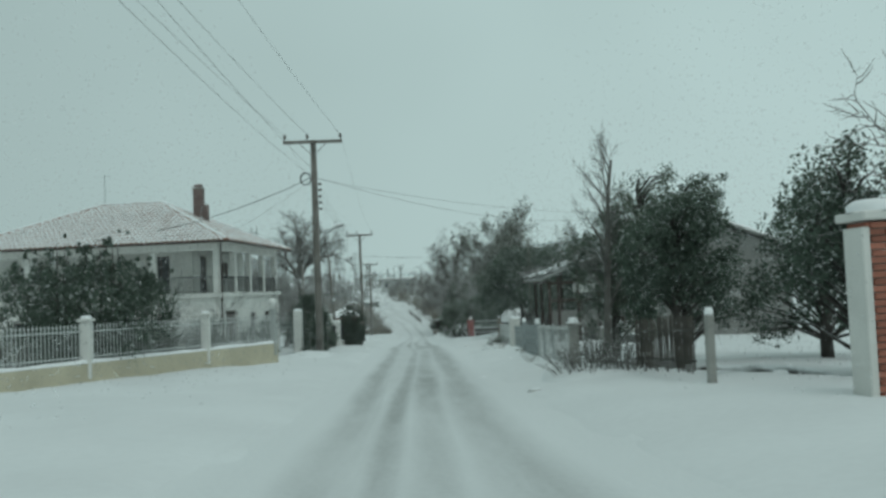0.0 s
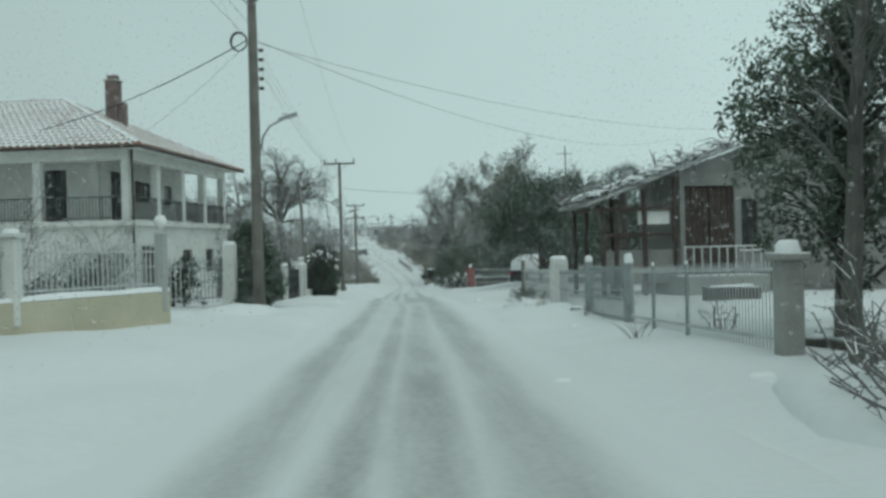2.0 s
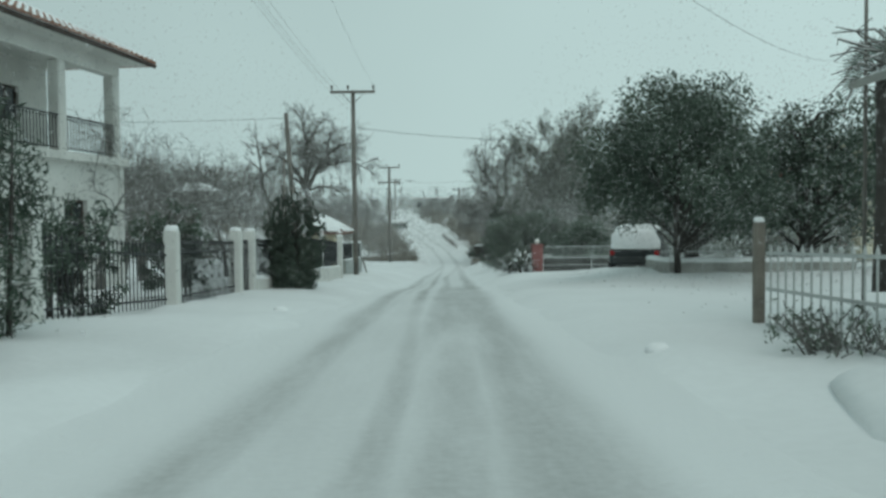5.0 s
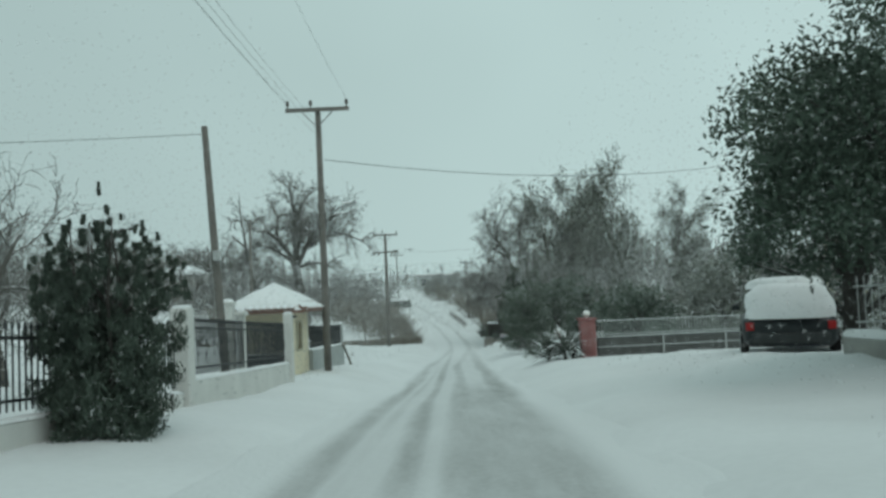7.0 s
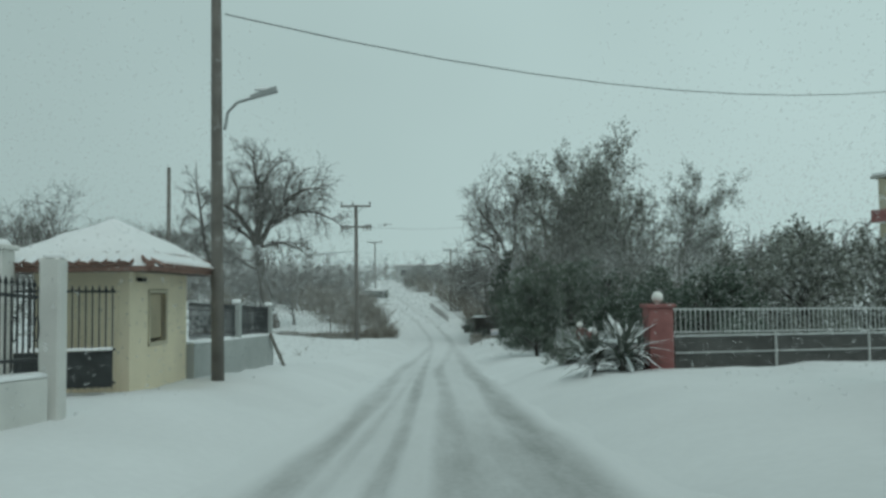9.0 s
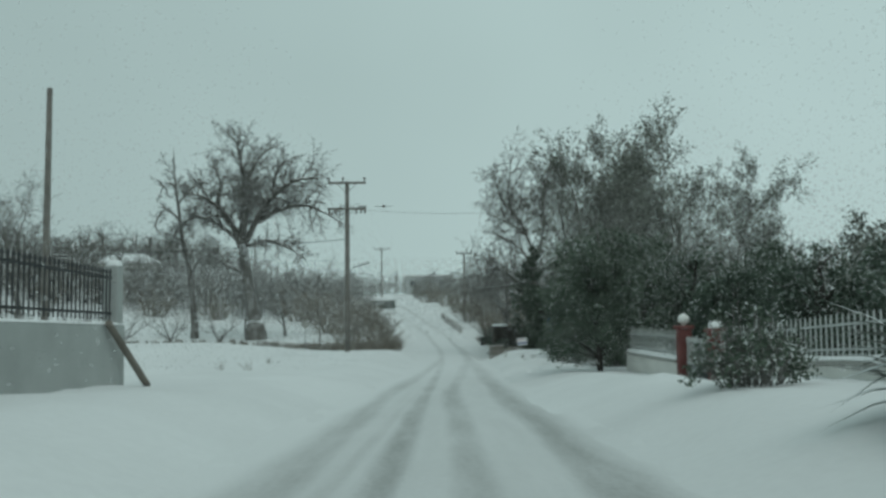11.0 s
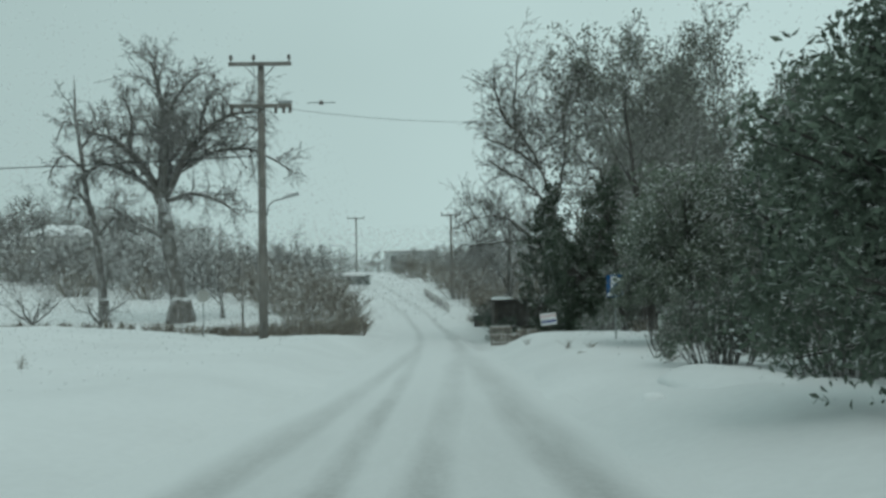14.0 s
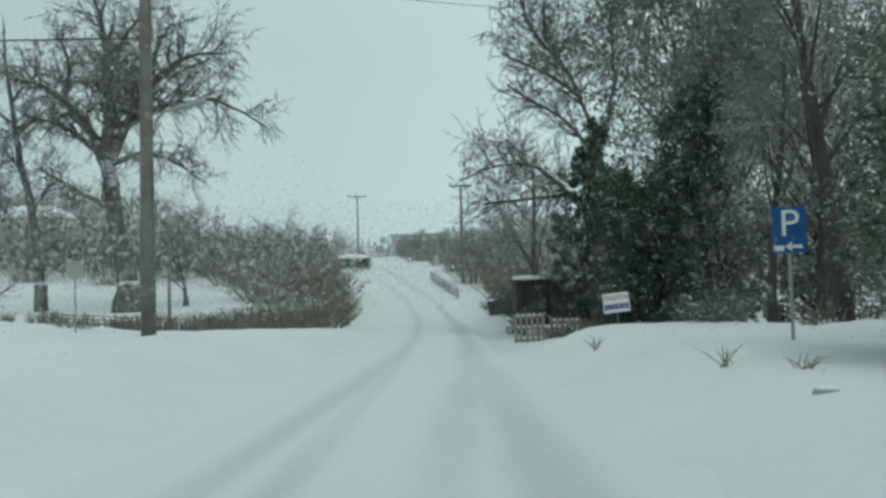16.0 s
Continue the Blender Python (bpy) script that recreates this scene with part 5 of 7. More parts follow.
def limbed_tree(at, trunk, limbs, seed, label, group, kids=(11, 5, 4), lengths=(0.34, 0.5, 0.5), droop=0.12, thin=0.02, name="bare_tree", foot=1.5, least=2.2):
    """A bare tree with its great limbs given: each line holds (x, y, z, radius), and side shoots grow along the limbs."""
    rng = random.Random(seed)
    cfg = dict(levels=4, kids=(0, 0, kids[1], kids[2], 0), angle=(0.8, 0.8, 0.8, 0.75, 0.7), ratio=(0.5, 0.5, lengths[1], lengths[2], 0.5), thick=(0.5, 0.5, 0.6, 0.7, 0.7), taper=(0.7, 0.7, 0.75, 0.7, 0.6, 0.5), wander=0.2, lift=(0, 0, 0.06, -droop, -droop * 1.6, -droop), cone=0.6, thin=thin, tips=[])
    cfg["from"] = (0, 0, 0.12, 0.1, 0.1)
    bins = [Shape(), Shape(), Shape()]
    r0 = trunk[0][3]
    k = min(1.0, trunk[-1][2] / 8 + 0.15)
    bins[0].tube([p[:3] for p in trunk], [p[3] for p in trunk], 12)
    bins[0].lathe((trunk[0][0], trunk[0][1], -0.4), [(r0 * foot * 1.1, 0), (r0 * foot, 0.5 * k), (r0 * foot * 0.96, 1.1 * k), (r0 * 1.12, 1.7 * k), (r0 * 0.98, 2.3 * k)], 12)
    for line in limbs:
        p = [Vector(q[:3]) for q in line]
        pts, rad = [], []
        for i in range(len(p) - 1):
            a, b2 = p[max(i - 1, 0)], p[min(i + 2, len(p) - 1)]
            for k in range(4):
                t = k / 4
                pts.append(0.5 * (2 * p[i] + (p[i + 1] - a) * t + (2 * a - 5 * p[i] + 4 * p[i + 1] - b2) * t * t + (3 * p[i] - a - 3 * p[i + 1] + b2) * t ** 3) + Vector((rng.gauss(0, 0.03), rng.gauss(0, 0.03), rng.gauss(0, 0.03))) * min(1, least))
                rad.append(line[i][3] * (1 - t) + line[i + 1][3] * t)
        pts.append(p[-1])
        rad.append(line[-1][3])
        bins[1].tube(pts, rad, 7, False)
        size = sum((pts[i + 1] - pts[i]).length for i in range(len(pts) - 1))
        n = max(4, int(kids[0] * size / 6))
        for k in range(n):
            t = 0.22 + 0.78 * (k + rng.random()) / n
            i = min(len(pts) - 2, int(t * (len(pts) - 1)))
            nd = rand_dir(rng, (pts[i + 1] - pts[i]).normalized(), rng.uniform(0.6, 1.2))
            nd = (nd + Vector((0, 0, 0.25))).normalized()
            grow(rng, bins, pts[i], nd, max(least, size * lengths[0]) * rng.uniform(0.5, 1.05) * (1.1 - 0.4 * t), max(thin, rad[i] * 0.45), 2, cfg)
    tr = thing(name, at, label, "tree", group)
    part("trunk", bins[0], BARK, tr, smooth=True)
    part("branchwork", bins[1], BARK, tr, smooth=True)
    part("twig_mass", bins[2], TWIG, tr, kind="stuff")
    return tr


def leaf_mesh(name, clumps, per, size, material, seed, up=0.0, out=0.0, slim=0.42, spread=1.0, centre=(0, 0, 0)):
    """Leaves as small folded blades gathered round the clump centres (x, y, z, radius)."""
    rs = np.random.RandomState(seed)
    c = np.repeat(np.array([k[:3] for k in clumps]), per, axis=0)
    r = np.repeat(np.array([k[3] for k in clumps]), per)
    n = len(c)
    d = rs.normal(size=(n, 3))
    d /= np.linalg.norm(d, axis=1)[:, None]
    p = c + d * (r * rs.uniform(0.15, 1.0, n) ** 0.6 * spread)[:, None]
    axis = rs.normal(size=(n, 3)) + np.array([0, 0, up])
    away = p - np.array(centre)
    away /= np.linalg.norm(away, axis=1)[:, None] + 1e-6
    axis = axis + away * out
    axis /= np.linalg.norm(axis, axis=1)[:, None]
    ref = rs.normal(size=(n, 3))
    side = np.cross(axis, ref)
    side /= np.linalg.norm(side, axis=1)[:, None] + 1e-6
    nrm = np.cross(axis, side)
    s = size * rs.uniform(0.6, 1.35, n)[:, None]
    v = np.stack([p - axis * s * 0.5, p + side * s * slim * 0.5 + nrm * s * 0.08, p + axis * s * 0.5, p - side * s * slim * 0.5 + nrm * s * 0.08], 1).reshape(-1, 3)
    q = np.arange(n)[:, None] * 4
    f = np.concatenate([q + np.array([[0, 1, 2]]), q + np.array([[0, 2, 3]])], 0)
    me = bpy.data.meshes.new(name)
    me.from_pydata(v.tolist(), [], f.tolist())
    me.materials.append(material)
    return me


def lobes(rng, h0, h1, r, n, shape="round", squash=1.0):
    """Clump centres through an uneven crown between two heights."""
    out = []
    if shape == "round":
        half = (h1 - h0) / 2
        balls = []
        for k in range(9):
            a = k * 2.4 + rng.uniform(-0.4, 0.4)
            t = (k + 0.5) / 9
            q = rng.uniform(0.35, 0.62) * (1.0 - 0.55 * max(0, t - 0.45))
            b = rng.uniform(0.34, 0.52)
            balls.append((q * math.cos(a) * r, q * math.sin(a) * r * squash, h0 + (h1 - h0) * (0.1 + 0.76 * t), b))
        while len(out) < n:
            bx, by, bz, b = rng.choice(balls)
            d = Vector((rng.gauss(0, 1), rng.gauss(0, 1), rng.gauss(0, 1))).normalized() * rng.uniform(0.35, 1.0) ** 0.5
            x, y, z = bx + d.x * b * r, by + d.y * b * r * squash, bz + d.z * b * min(half, r * 1.3)
            if noise.noise((x * 1.2 + rng.seed_shift, y * 1.2, z * 1.2)) < -0.3 or not h0 * 0.8 < z < h1:
                continue
            out.append((x, y, z, r * rng.uniform(0.09, 0.2)))
        return out
    if shape == "plume":
        tips = []
        for k in range(64):
            a, q = k * 2.4, math.sqrt((k + 0.5) / 64)
            tips.append((a, q, h1 * (1.04 - 0.3 * q * q) * rng.uniform(0.9, 1.02)))
        while len(out) < n:
            a, q, top = rng.choice(tips)
            t = rng.uniform(0.0, 1.0) ** 1.15
            w = r * q * (0.62 + 0.38 * min(1, t * 1.6))
            z = h0 + (top - h0) * t
            thin = r * (0.2 - 0.185 * max(0, t - 0.35) / 0.65)
            out.append((w * math.cos(a) + rng.gauss(0, thin * 0.35), w * math.sin(a) + rng.gauss(0, thin * 0.35), z, thin * 0.75))
        return out
    while len(out) < n:
        a, t = rng.uniform(0, 2 * math.pi), rng.random()
        w = (0.55 + 0.45 * math.sin(math.pi * min(1, 0.1 + t * 0.8))) * (1 - max(0, t - 0.6) * 1.6)
        lump = 0.75 + 0.5 * noise.noise((math.cos(a) * 1.3 + rng.seed_shift, math.sin(a) * 1.3, t * 3.0))
        rr = r * w * lump * math.sqrt(rng.uniform(0.12, 1.0))
        x, y, z = rr * math.cos(a), rr * math.sin(a) * squash, h0 + (h1 - h0) * t
        if noise.noise((x * 1.1 + rng.seed_shift, y * 1.1, z * 1.1)) < -0.28:
            continue
        out.append((x, y, z, r * rng.uniform(0.1, 0.22)))
    return out


def airy_tree(at, h, seed, label, material=None, trunk=0.25, kids=(13, 6, 5, 2, 0), levels=4, per=5, size=0.16, clump=0.3, bole=0.2, angle=0.6, ratio=0.4, wander=0.12, lean=(0, 0), name="feathery_tree", group="tall feathery trees", thin=0.014, bark=None):
    """A tall tree whose fine twigs carry thin grey foliage, with sky showing through."""
    rng = random.Random(seed)
    cfg = dict(levels=levels, kids=kids, angle=(angle, angle, 0.75, 0.75, 0.7), ratio=(ratio, 0.5, 0.55, 0.55, 0.5), thick=(0.45, 0.55, 0.6, 0.65, 0.7), taper=(0.8, 0.8, 0.8, 0.7, 0.6, 0.5), wander=wander, lift=(0.05, 0.1, 0.05, 0.0, -0.05, 0), cone=0.9, thin=thin, tips=[])
    cfg["from"] = (bole, 0.2, 0.15, 0.1, 0.1)
    bins = [Shape(), Shape(), Shape()]
    grow(rng, bins, Vector((0, 0, -0.3)), Vector((lean[0], lean[1], 1)).normalized(), h * 0.82, trunk, 0, cfg)
    tr = thing(name, at, label, "tree", group)
    part("trunk", bins[0], bark or BARK, tr, smooth=True)
    part("branchwork", bins[1], bark or BARK, tr, smooth=True)
    part("twig_mass", bins[2], TWIG, tr, kind="stuff")
    if material:
        part("crown", leaf_mesh("crown", [(p.x, p.y, p.z, clump) for p in cfg["tips"]], per, size, material, seed, 0.3, 0.2, 0.4), material, tr, kind="stuff")
    return tr


def ivy_tree(at, lines, seed, label, thick=0.22, n=75, per=64, size=0.1):
    """A trunk and great limbs buried in ivy: each line holds (x, y, z, reach of the leaves)."""
    rng = random.Random(seed)
    tr = thing("ivy_clad_tree", at, label, "tree", "ivy-clad trees")
    wood_shape, clumps = Shape(), []
    for line in lines:
        p = [Vector(q[:3]) for q in line]
        wood_shape.tube(p, [thick * (1 - 0.75 * i / (len(p) - 1)) for i in range(len(p))], 8)
        for i in range(len(p) - 1):
            d = p[i + 1] - p[i]
            for k in range(int(n * d.length)):
                t = rng.random()
                w = (line[i][3] * (1 - t) + line[i + 1][3] * t)
                e = Vector((rng.gauss(0, 1), rng.gauss(0, 1), rng.gauss(0, 0.8))).normalized() * w * rng.uniform(0.3, 1.0) ** 0.6
                c = p[i] + d * t + e
                if noise.noise((c.x * 1.3 + seed, c.y * 1.3, c.z * 1.3)) > -0.34:
                    clumps.append((c.x, c.y, c.z, rng.uniform(0.14, 0.3)))
    part("trunk", wood_shape, BARK_DARK, tr, smooth=True)
    part("ivy", leaf_mesh("ivy", clumps, per, size, IVY, seed, 0.2, 0.4), IVY, tr, "dense dark green ivy", kind="stuff")
    return tr


def leafy(at, h, r, seed, label, material=LEAF, n=260, per=40, size=0.1, low=0.15, shape="round", name="evergreen_tree", category="tree", group="evergreen trees", trunk=0.12, up=0.0, out=0.0, slim=0.42, sub=True, squash=1.0, turn=0.0, stems=1):
    rng = random.Random(seed)
    rng.seed_shift = seed * 3.7
    tr = thing(name, at, label, category, group, turn=turn)
    cl = lobes(rng, h * low, h * 0.95, r, n, shape, squash)
    sh = Shape()
    for k in range(stems):
        bx, by = (0, 0) if stems == 1 else (rng.uniform(-0.35, 0.35) * r, rng.uniform(-0.35, 0.35) * r)
        sh.tube([(bx, by, -0.25), (bx * 1.1 + rng.uniform(-0.05, 0.05), by, h * 0.25), (bx * 1.3 + rng.uniform(-0.1, 0.1), by, h * 0.55), (bx * 1.2, by, h * 0.86)], [trunk * 1.3, trunk, trunk * 0.7, trunk * 0.2], 8)
    part("trunk", sh, BARK_DARK, tr, smooth=True)
    lim = Shape()
    for x, y, z, q in cl[:: max(1, len(cl) // 60)]:
        zz = max(h * 0.1, z - math.hypot(x, y) * 0.7)
        lim.tube([(0, 0, zz), (x * 0.5, y * 0.5, (z + zz) / 2 + 0.04 * h), (x, y, z)], [trunk * 0.4, trunk * 0.22, 0.008], 5, False)
    part("branchwork", lim, BARK_DARK, tr, smooth=True)
    part("crown", leaf_mesh("crown", cl, per, size, material, seed, up, out, slim, 1.12, (0, 0, h * 0.4)), material, tr, kind="stuff")
    return tr


def bush(at, h, r, seed, label, material=TWIG, n=120, per=14, name="bare_bush", category="bush", group="bare bushes", leaf=None, leafn=0, leaf_size=0.07, thin=0.006):
    """A thicket of thin stems from the ground, with or without leaves."""
    rng = random.Random(seed)
    rng.seed_shift = seed * 1.9
    b = thing(name, at, label, category, group)
    sh, tips = Shape(), []
    for i in range(n):
        a, q = rng.uniform(0, 2 * math.pi), rng.random() ** 0.6
        base = Vector((q * 0.45 * r * math.cos(a), q * 0.45 * r * math.sin(a), -0.1))
        hh = h * rng.uniform(0.45, 1.0) * (1.05 - 0.45 * q)
        top = Vector((q * r * math.cos(a) + rng.gauss(0, 0.08 * r), q * r * math.sin(a) + rng.gauss(0, 0.08 * r), hh))
        m = base.lerp(top, 0.5) + Vector((rng.gauss(0, 0.06), rng.gauss(0, 0.06), 0.1 * hh))
        sh.tube([base, m, top], [thin * 2, thin * 1.5, thin], 4, False)
        for k in range(per // 2):
            t = rng.uniform(0.3, 1.0)
            s = base.lerp(top, t)
            e = s + Vector((rng.gauss(0, 0.24), rng.gauss(0, 0.24), rng.uniform(0.0, 0.3))) * h * 0.42
            sh.tube([s, e], [thin, thin * 0.6], 3, False)
        tips.append((top.x, top.y, top.z * rng.uniform(0.35, 1), 0.15 * r + 0.06))
    part("brushwood", sh, material, b, kind="stuff")
    if leaf:
        part("foliage", leaf_mesh("leaves", tips, leafn, leaf_size, leaf, seed, 0.4), leaf, b, kind="stuff")
    return b


def at_ground(x, y, dz=-0.05):
    return (x, y, ground_z(x, y) + dz)


def again(ob, x, y, scale, turn, dz=-0.05):
    c = copy_thing(ob, pose(x, y, ground_z(x, y) + dz, 0, 0, turn))
    c.scale = (scale, scale, scale * random.uniform(0.92, 1.08))
    return c


# left of the upper street
leafy(at_ground(-7.0, 41.0), 1.7, 0.9, 18, "dark evergreen shrub below the verandah", LEAF, 90, 36, 0.09, 0.02, "round", name="evergreen_shrub", category="shrub", stems=4, trunk=0.03)
leafy(at_ground(-9.4, 40.6), 1.9, 1.1, 19, "dark evergreen shrub below the verandah", LEAF, 110, 36, 0.09, 0.02, "round", name="evergreen_shrub", category="shrub", stems=4, trunk=0.03)
leafy(at_ground(-11.8, 29.6), 3.6, 2.0, 20, "broad dark evergreen bush in the front garden", LEAF, 200, 42, 0.11, 0.05, "round", name="evergreen_shrub", category="shrub", stems=4, trunk=0.05)
leafy(at_ground(-9.25, 26.6), 4.5, 2.2, 11, "dark evergreen shrub with upright shoots dusted with snow", LEAF, 620, 44, 0.1, 0.06, "plume", trunk=0.05, up=1.2, stems=6, name="evergreen_shrub", category="shrub")
leafy(at_ground(-8.3, 28.6), 3.1, 1.35, 12, "loose dark evergreen shrub behind the garden wall", LEAF, 170, 42, 0.095, 0.08, "column", name="evergreen_shrub", category="shrub", up=0.9, stems=3, trunk=0.05)
for x, y, h, r, k in GARDEN:
    bush(at_ground(x, y), h, r, k, "dark half-bare shrub behind the garden fence", TWIG, 70, 10, name="garden_shrub", category="shrub", group="garden shrubs", leaf=LEAF, leafn=22, leaf_size=0.07)
small = bare_tree(at_ground(-10.2, 36.8), 3.4, 21, "small bare fruit tree in the snowy garden", 0.09, 3, (7, 6, 5, 0, 0), 0.22, 0.9, wander=0.22, group="small bare fruit trees", thin=0.007, ratio=0.62)
for x, y, s, t in ((-7.4, 35.2, 0.75, 50), (-13.2, 38.8, 0.95, 140), (-8.8, 33.2, 0.7, 220), (-12.0, 31.0, 1.0, 300)):
    again(small, x, y, s, t)
leafy(at_ground(-4.85, 41.2), 2.6, 1.45, 13, "loose evergreen oleander bush beside the white pillar", LEAF, 230, 46, 0.1, 0.03, "column", name="oleander_bush", category="shrub", up=0.6, stems=5, trunk=0.03, slim=0.25)
leafy(at_ground(-4.15, 38.95), 1.9, 0.95, 14, "low evergreen bush at the foot of the pole", LEAF, 110, 40, 0.09, 0.02, "column", name="roadside_bush", category="shrub", up=0.5, stems=4, trunk=0.02)
leafy(at_ground(-5.4, 45.0), 1.9, 1.0, 15, "dark evergreen bush behind the iron fence", LEAF, 110, 36, 0.09, 0.02, "round", name="evergreen_shrub", category="shrub", stems=4, trunk=0.03)
leafy(at_ground(-5.3, 49.3), 2.1, 1.0, 16, "dark evergreen bush behind the iron fence", LEAF, 110, 36, 0.09, 0.02, "round", name="evergreen_shrub", category="shrub", stems=4, trunk=0.03)
leafy(at_ground(-3.72, 54.7), 2.9, 0.85, 17, "upright dark conifer bush with feathery tips in front of the fence", LEAF_CONIFER, 700, 64, 0.08, 0.02, "plume", name="conifer_bush", category="shrub", up=2.4, out=0.3, slim=0.2, stems=5, trunk=0.03)
# bare orchard behind the long iron fence
orch = bare_tree(at_ground(-8.6, 60.5), 4.6, 31, "gnarled bare orchard tree in snow", 0.13, 4, (8, 6, 4, 1, 0), 0.2, 0.85, wander=0.2, group="bare orchard trees", thin=0.009, ratio=0.6)
for x, y, s, t in ((-12.5, 66.0, 1.05, 40), (-9.8, 71.5, 0.9, 120), (-17.5, 62.0, 1.2, 200), (-14.2, 78.0, 1.1, 260), (-20.5, 73.0, 1.25, 330), (-8.4, 53.5, 0.95, 80), (-12.6, 56.0, 1.1, 170), (-7.4, 57.2, 0.85, 230), (-10.6, 62.8, 1.1, 285), (-15.0, 59.5, 1.15, 25), (-13.8, 71.5, 1.1, 145), (-25.5, 84.0, 1.3, 15), (-18.0, 92.0, 1.15, 95), (-30.0, 98.0, 1.5, 185), (-26.0, 110.0, 1.6, 250), (-34.0, 114.0, 1.5, 305), (-40.0, 104.0, 1.5, 20)):
    again(orch, x, y, s, t)
# great bare trees at the field
limbed_tree(at_ground(-17.3, 150.8), [(0, 0, -0.4, 0.74), (-0.2, 0, 2.2, 0.6), (-0.8, 0, 5.2, 0.5), (-1.3, 0, 9.2, 0.46)], [
    [(-1.35, 0, 8.8, 0.4), (-1.35, 0.1, 11, 0.33), (-1.2, 0.2, 14, 0.25), (-1.5, 0, 17.2, 0.15), (-2.2, 0, 19.6, 0.05)],
    [(-1.2, 0.1, 14.6, 0.17), (-0.25, 0.6, 17.2, 0.12), (1.2, 1.0, 18.9, 0.04)],
    [(-1.4, 0, 8.8, 0.32), (-2.5, -0.3, 11.4, 0.27), (-3.9, -0.6, 13.0, 0.21), (-5.4, -0.6, 13.9, 0.14), (-7.1, -0.4, 14.3, 0.05)],
    [(-1.9, -0.2, 9.8, 0.24), (-3.9, 0.8, 11.3, 0.19), (-6.1, 1.2, 12.1, 0.12), (-8.3, 1.4, 10.9, 0.04)],
    [(-1.2, 0, 6.4, 0.2), (-3.2, -0.8, 7.6, 0.14), (-4.9, -1.3, 8.7, 0.05)],
    [(-1.2, 0, 8.9, 0.34), (0.25, -0.4, 11.8, 0.28), (1.7, -0.6, 13.7, 0.22), (3.9, -0.8, 15.3, 0.15), (6.1, -0.6, 15.4, 0.05)],
    [(0.4, -0.3, 11.6, 0.2), (2.2, 0.6, 12.7, 0.17), (4.9, 1.0, 13.0, 0.12), (8.1, 1.2, 11.3, 0.04)],
    [(-1.2, 0, 8.9, 0.22), (1.0, -0.8, 9.5, 0.17), (3.2, -1.4, 8.8, 0.11), (4.9, -1.6, 7.6, 0.04)],
    [(-1.3, 0, 9.0, 0.26), (-1.6, 2.4, 12, 0.2), (-2.0, 4.6, 14.6, 0.13), (-2.2, 6.2, 15.6, 0.05)],
    [(-1.2, 0, 9.6, 0.24), (-0.4, -2.2, 12.2, 0.18), (0.6, -4.2, 13.6, 0.12), (1.2, -5.8, 13.2, 0.05)],
    [(1.7, -0.6, 13.7, 0.14), (2.0, -0.8, 15.8, 0.1), (2.9, -0.6, 17.4, 0.04)],
    [(-3.6, -0.5, 12.8, 0.14), (-3.4, -0.6, 15.2, 0.1), (-4.2, -0.4, 17.0, 0.04)]], 41, "great bare plane tree with arching limbs and a swollen trunk foot", "great bare trees", (19, 6, 4), thin=0.021)
limbed_tree(at_ground(-23.9, 153.4), [(0, 0, -0.4, 0.36), (-0.13, 0, 3.3, 0.3), (-0.64, 0, 7.1, 0.25), (-1.3, 0, 9.7, 0.2), (-1.7, 0, 12.8, 0.15), (-2.2, 0, 16.1, 0.09), (-2.3, 0, 19.2, 0.03)], [
    [(-0.5, 0, 6.6, 0.14), (1.0, -0.3, 8.2, 0.1), (1.7, -0.4, 7.0, 0.03)],
    [(-1.2, 0, 9.4, 0.12), (-2.4, 0.4, 9.8, 0.09), (-3.2, 0.5, 8.2, 0.03)],
    [(-1.6, 0, 12.0, 0.12), (-3.0, -0.5, 12.9, 0.08), (-4.0, -0.6, 11.0, 0.03)],
    [(-1.8, 0, 13.4, 0.12), (-0.4, 0.4, 15.3, 0.09), (1.2, 0.7, 14.8, 0.03)],
    [(-2.1, 0, 15.2, 0.1), (-3.2, 0.4, 15.6, 0.07), (-3.9, 0.5, 14.0, 0.03)],
    [(-1.5, 0, 11.0, 0.11), (-0.2, -0.6, 12.2, 0.08), (0.9, -0.9, 11.3, 0.03)],
    [(-2.2, 0, 16.4, 0.06), (-3.3, 0, 17.8, 0.02)], [(-1.0, 0, 8.6, 0.1), (-1.6, -1.5, 10.2, 0.07), (-1.9, -2.4, 9.8, 0.03)]], 42, "tall slender bare tree with short drooping limbs", "great bare trees", (16, 5, 4), thin=0.02, foot=1.2, least=1.6)
vase = limbed_tree(at_ground(-22.2, 130.0), [(0, 0, -0.3, 0.13), (0.02, 0, 0.35, 0.11), (0.03, 0, 0.6, 0.1)], [[(0.02, 0, 0.45, 0.055), (0.6 * math.cos(k * 1.1), 0.6 * math.sin(k * 1.1), 0.85 + 0.15 * (k % 3), 0.038), (1.35 * math.cos(k * 1.1 + 0.2), 1.35 * math.sin(k * 1.1 + 0.2), 1.4 + 0.25 * (k % 2), 0.022), (2.0 * math.cos(k * 1.1 + 0.1), 2.0 * math.sin(k * 1.1 + 0.1), 1.75 + 0.35 * (k % 3), 0.009)] for k in range(6)], 45, "low spreading bare fruit tree in the field", "field fruit trees", (20, 4, 0), (0.34, 0.55, 0.5), -0.08, 0.009, foot=1.1, least=0.7)
for x, y, s, t in ((-25.4, 131.5, 1.1, 100), (-19.6, 132.5, 1.0, 190), (-28.8, 129.0, 1.15, 280), (-15.6, 131.0, 0.85, 60), (-32.5, 133.0, 1.15, 150), (-36.5, 130.0, 1.2, 230), (-30.0, 142.0, 1.2, 330), (-39.0, 143.0, 1.2, 35)):
    again(vase, x, y, s, t)
again(orch, -22.2, 176.0, 1.6, 210)
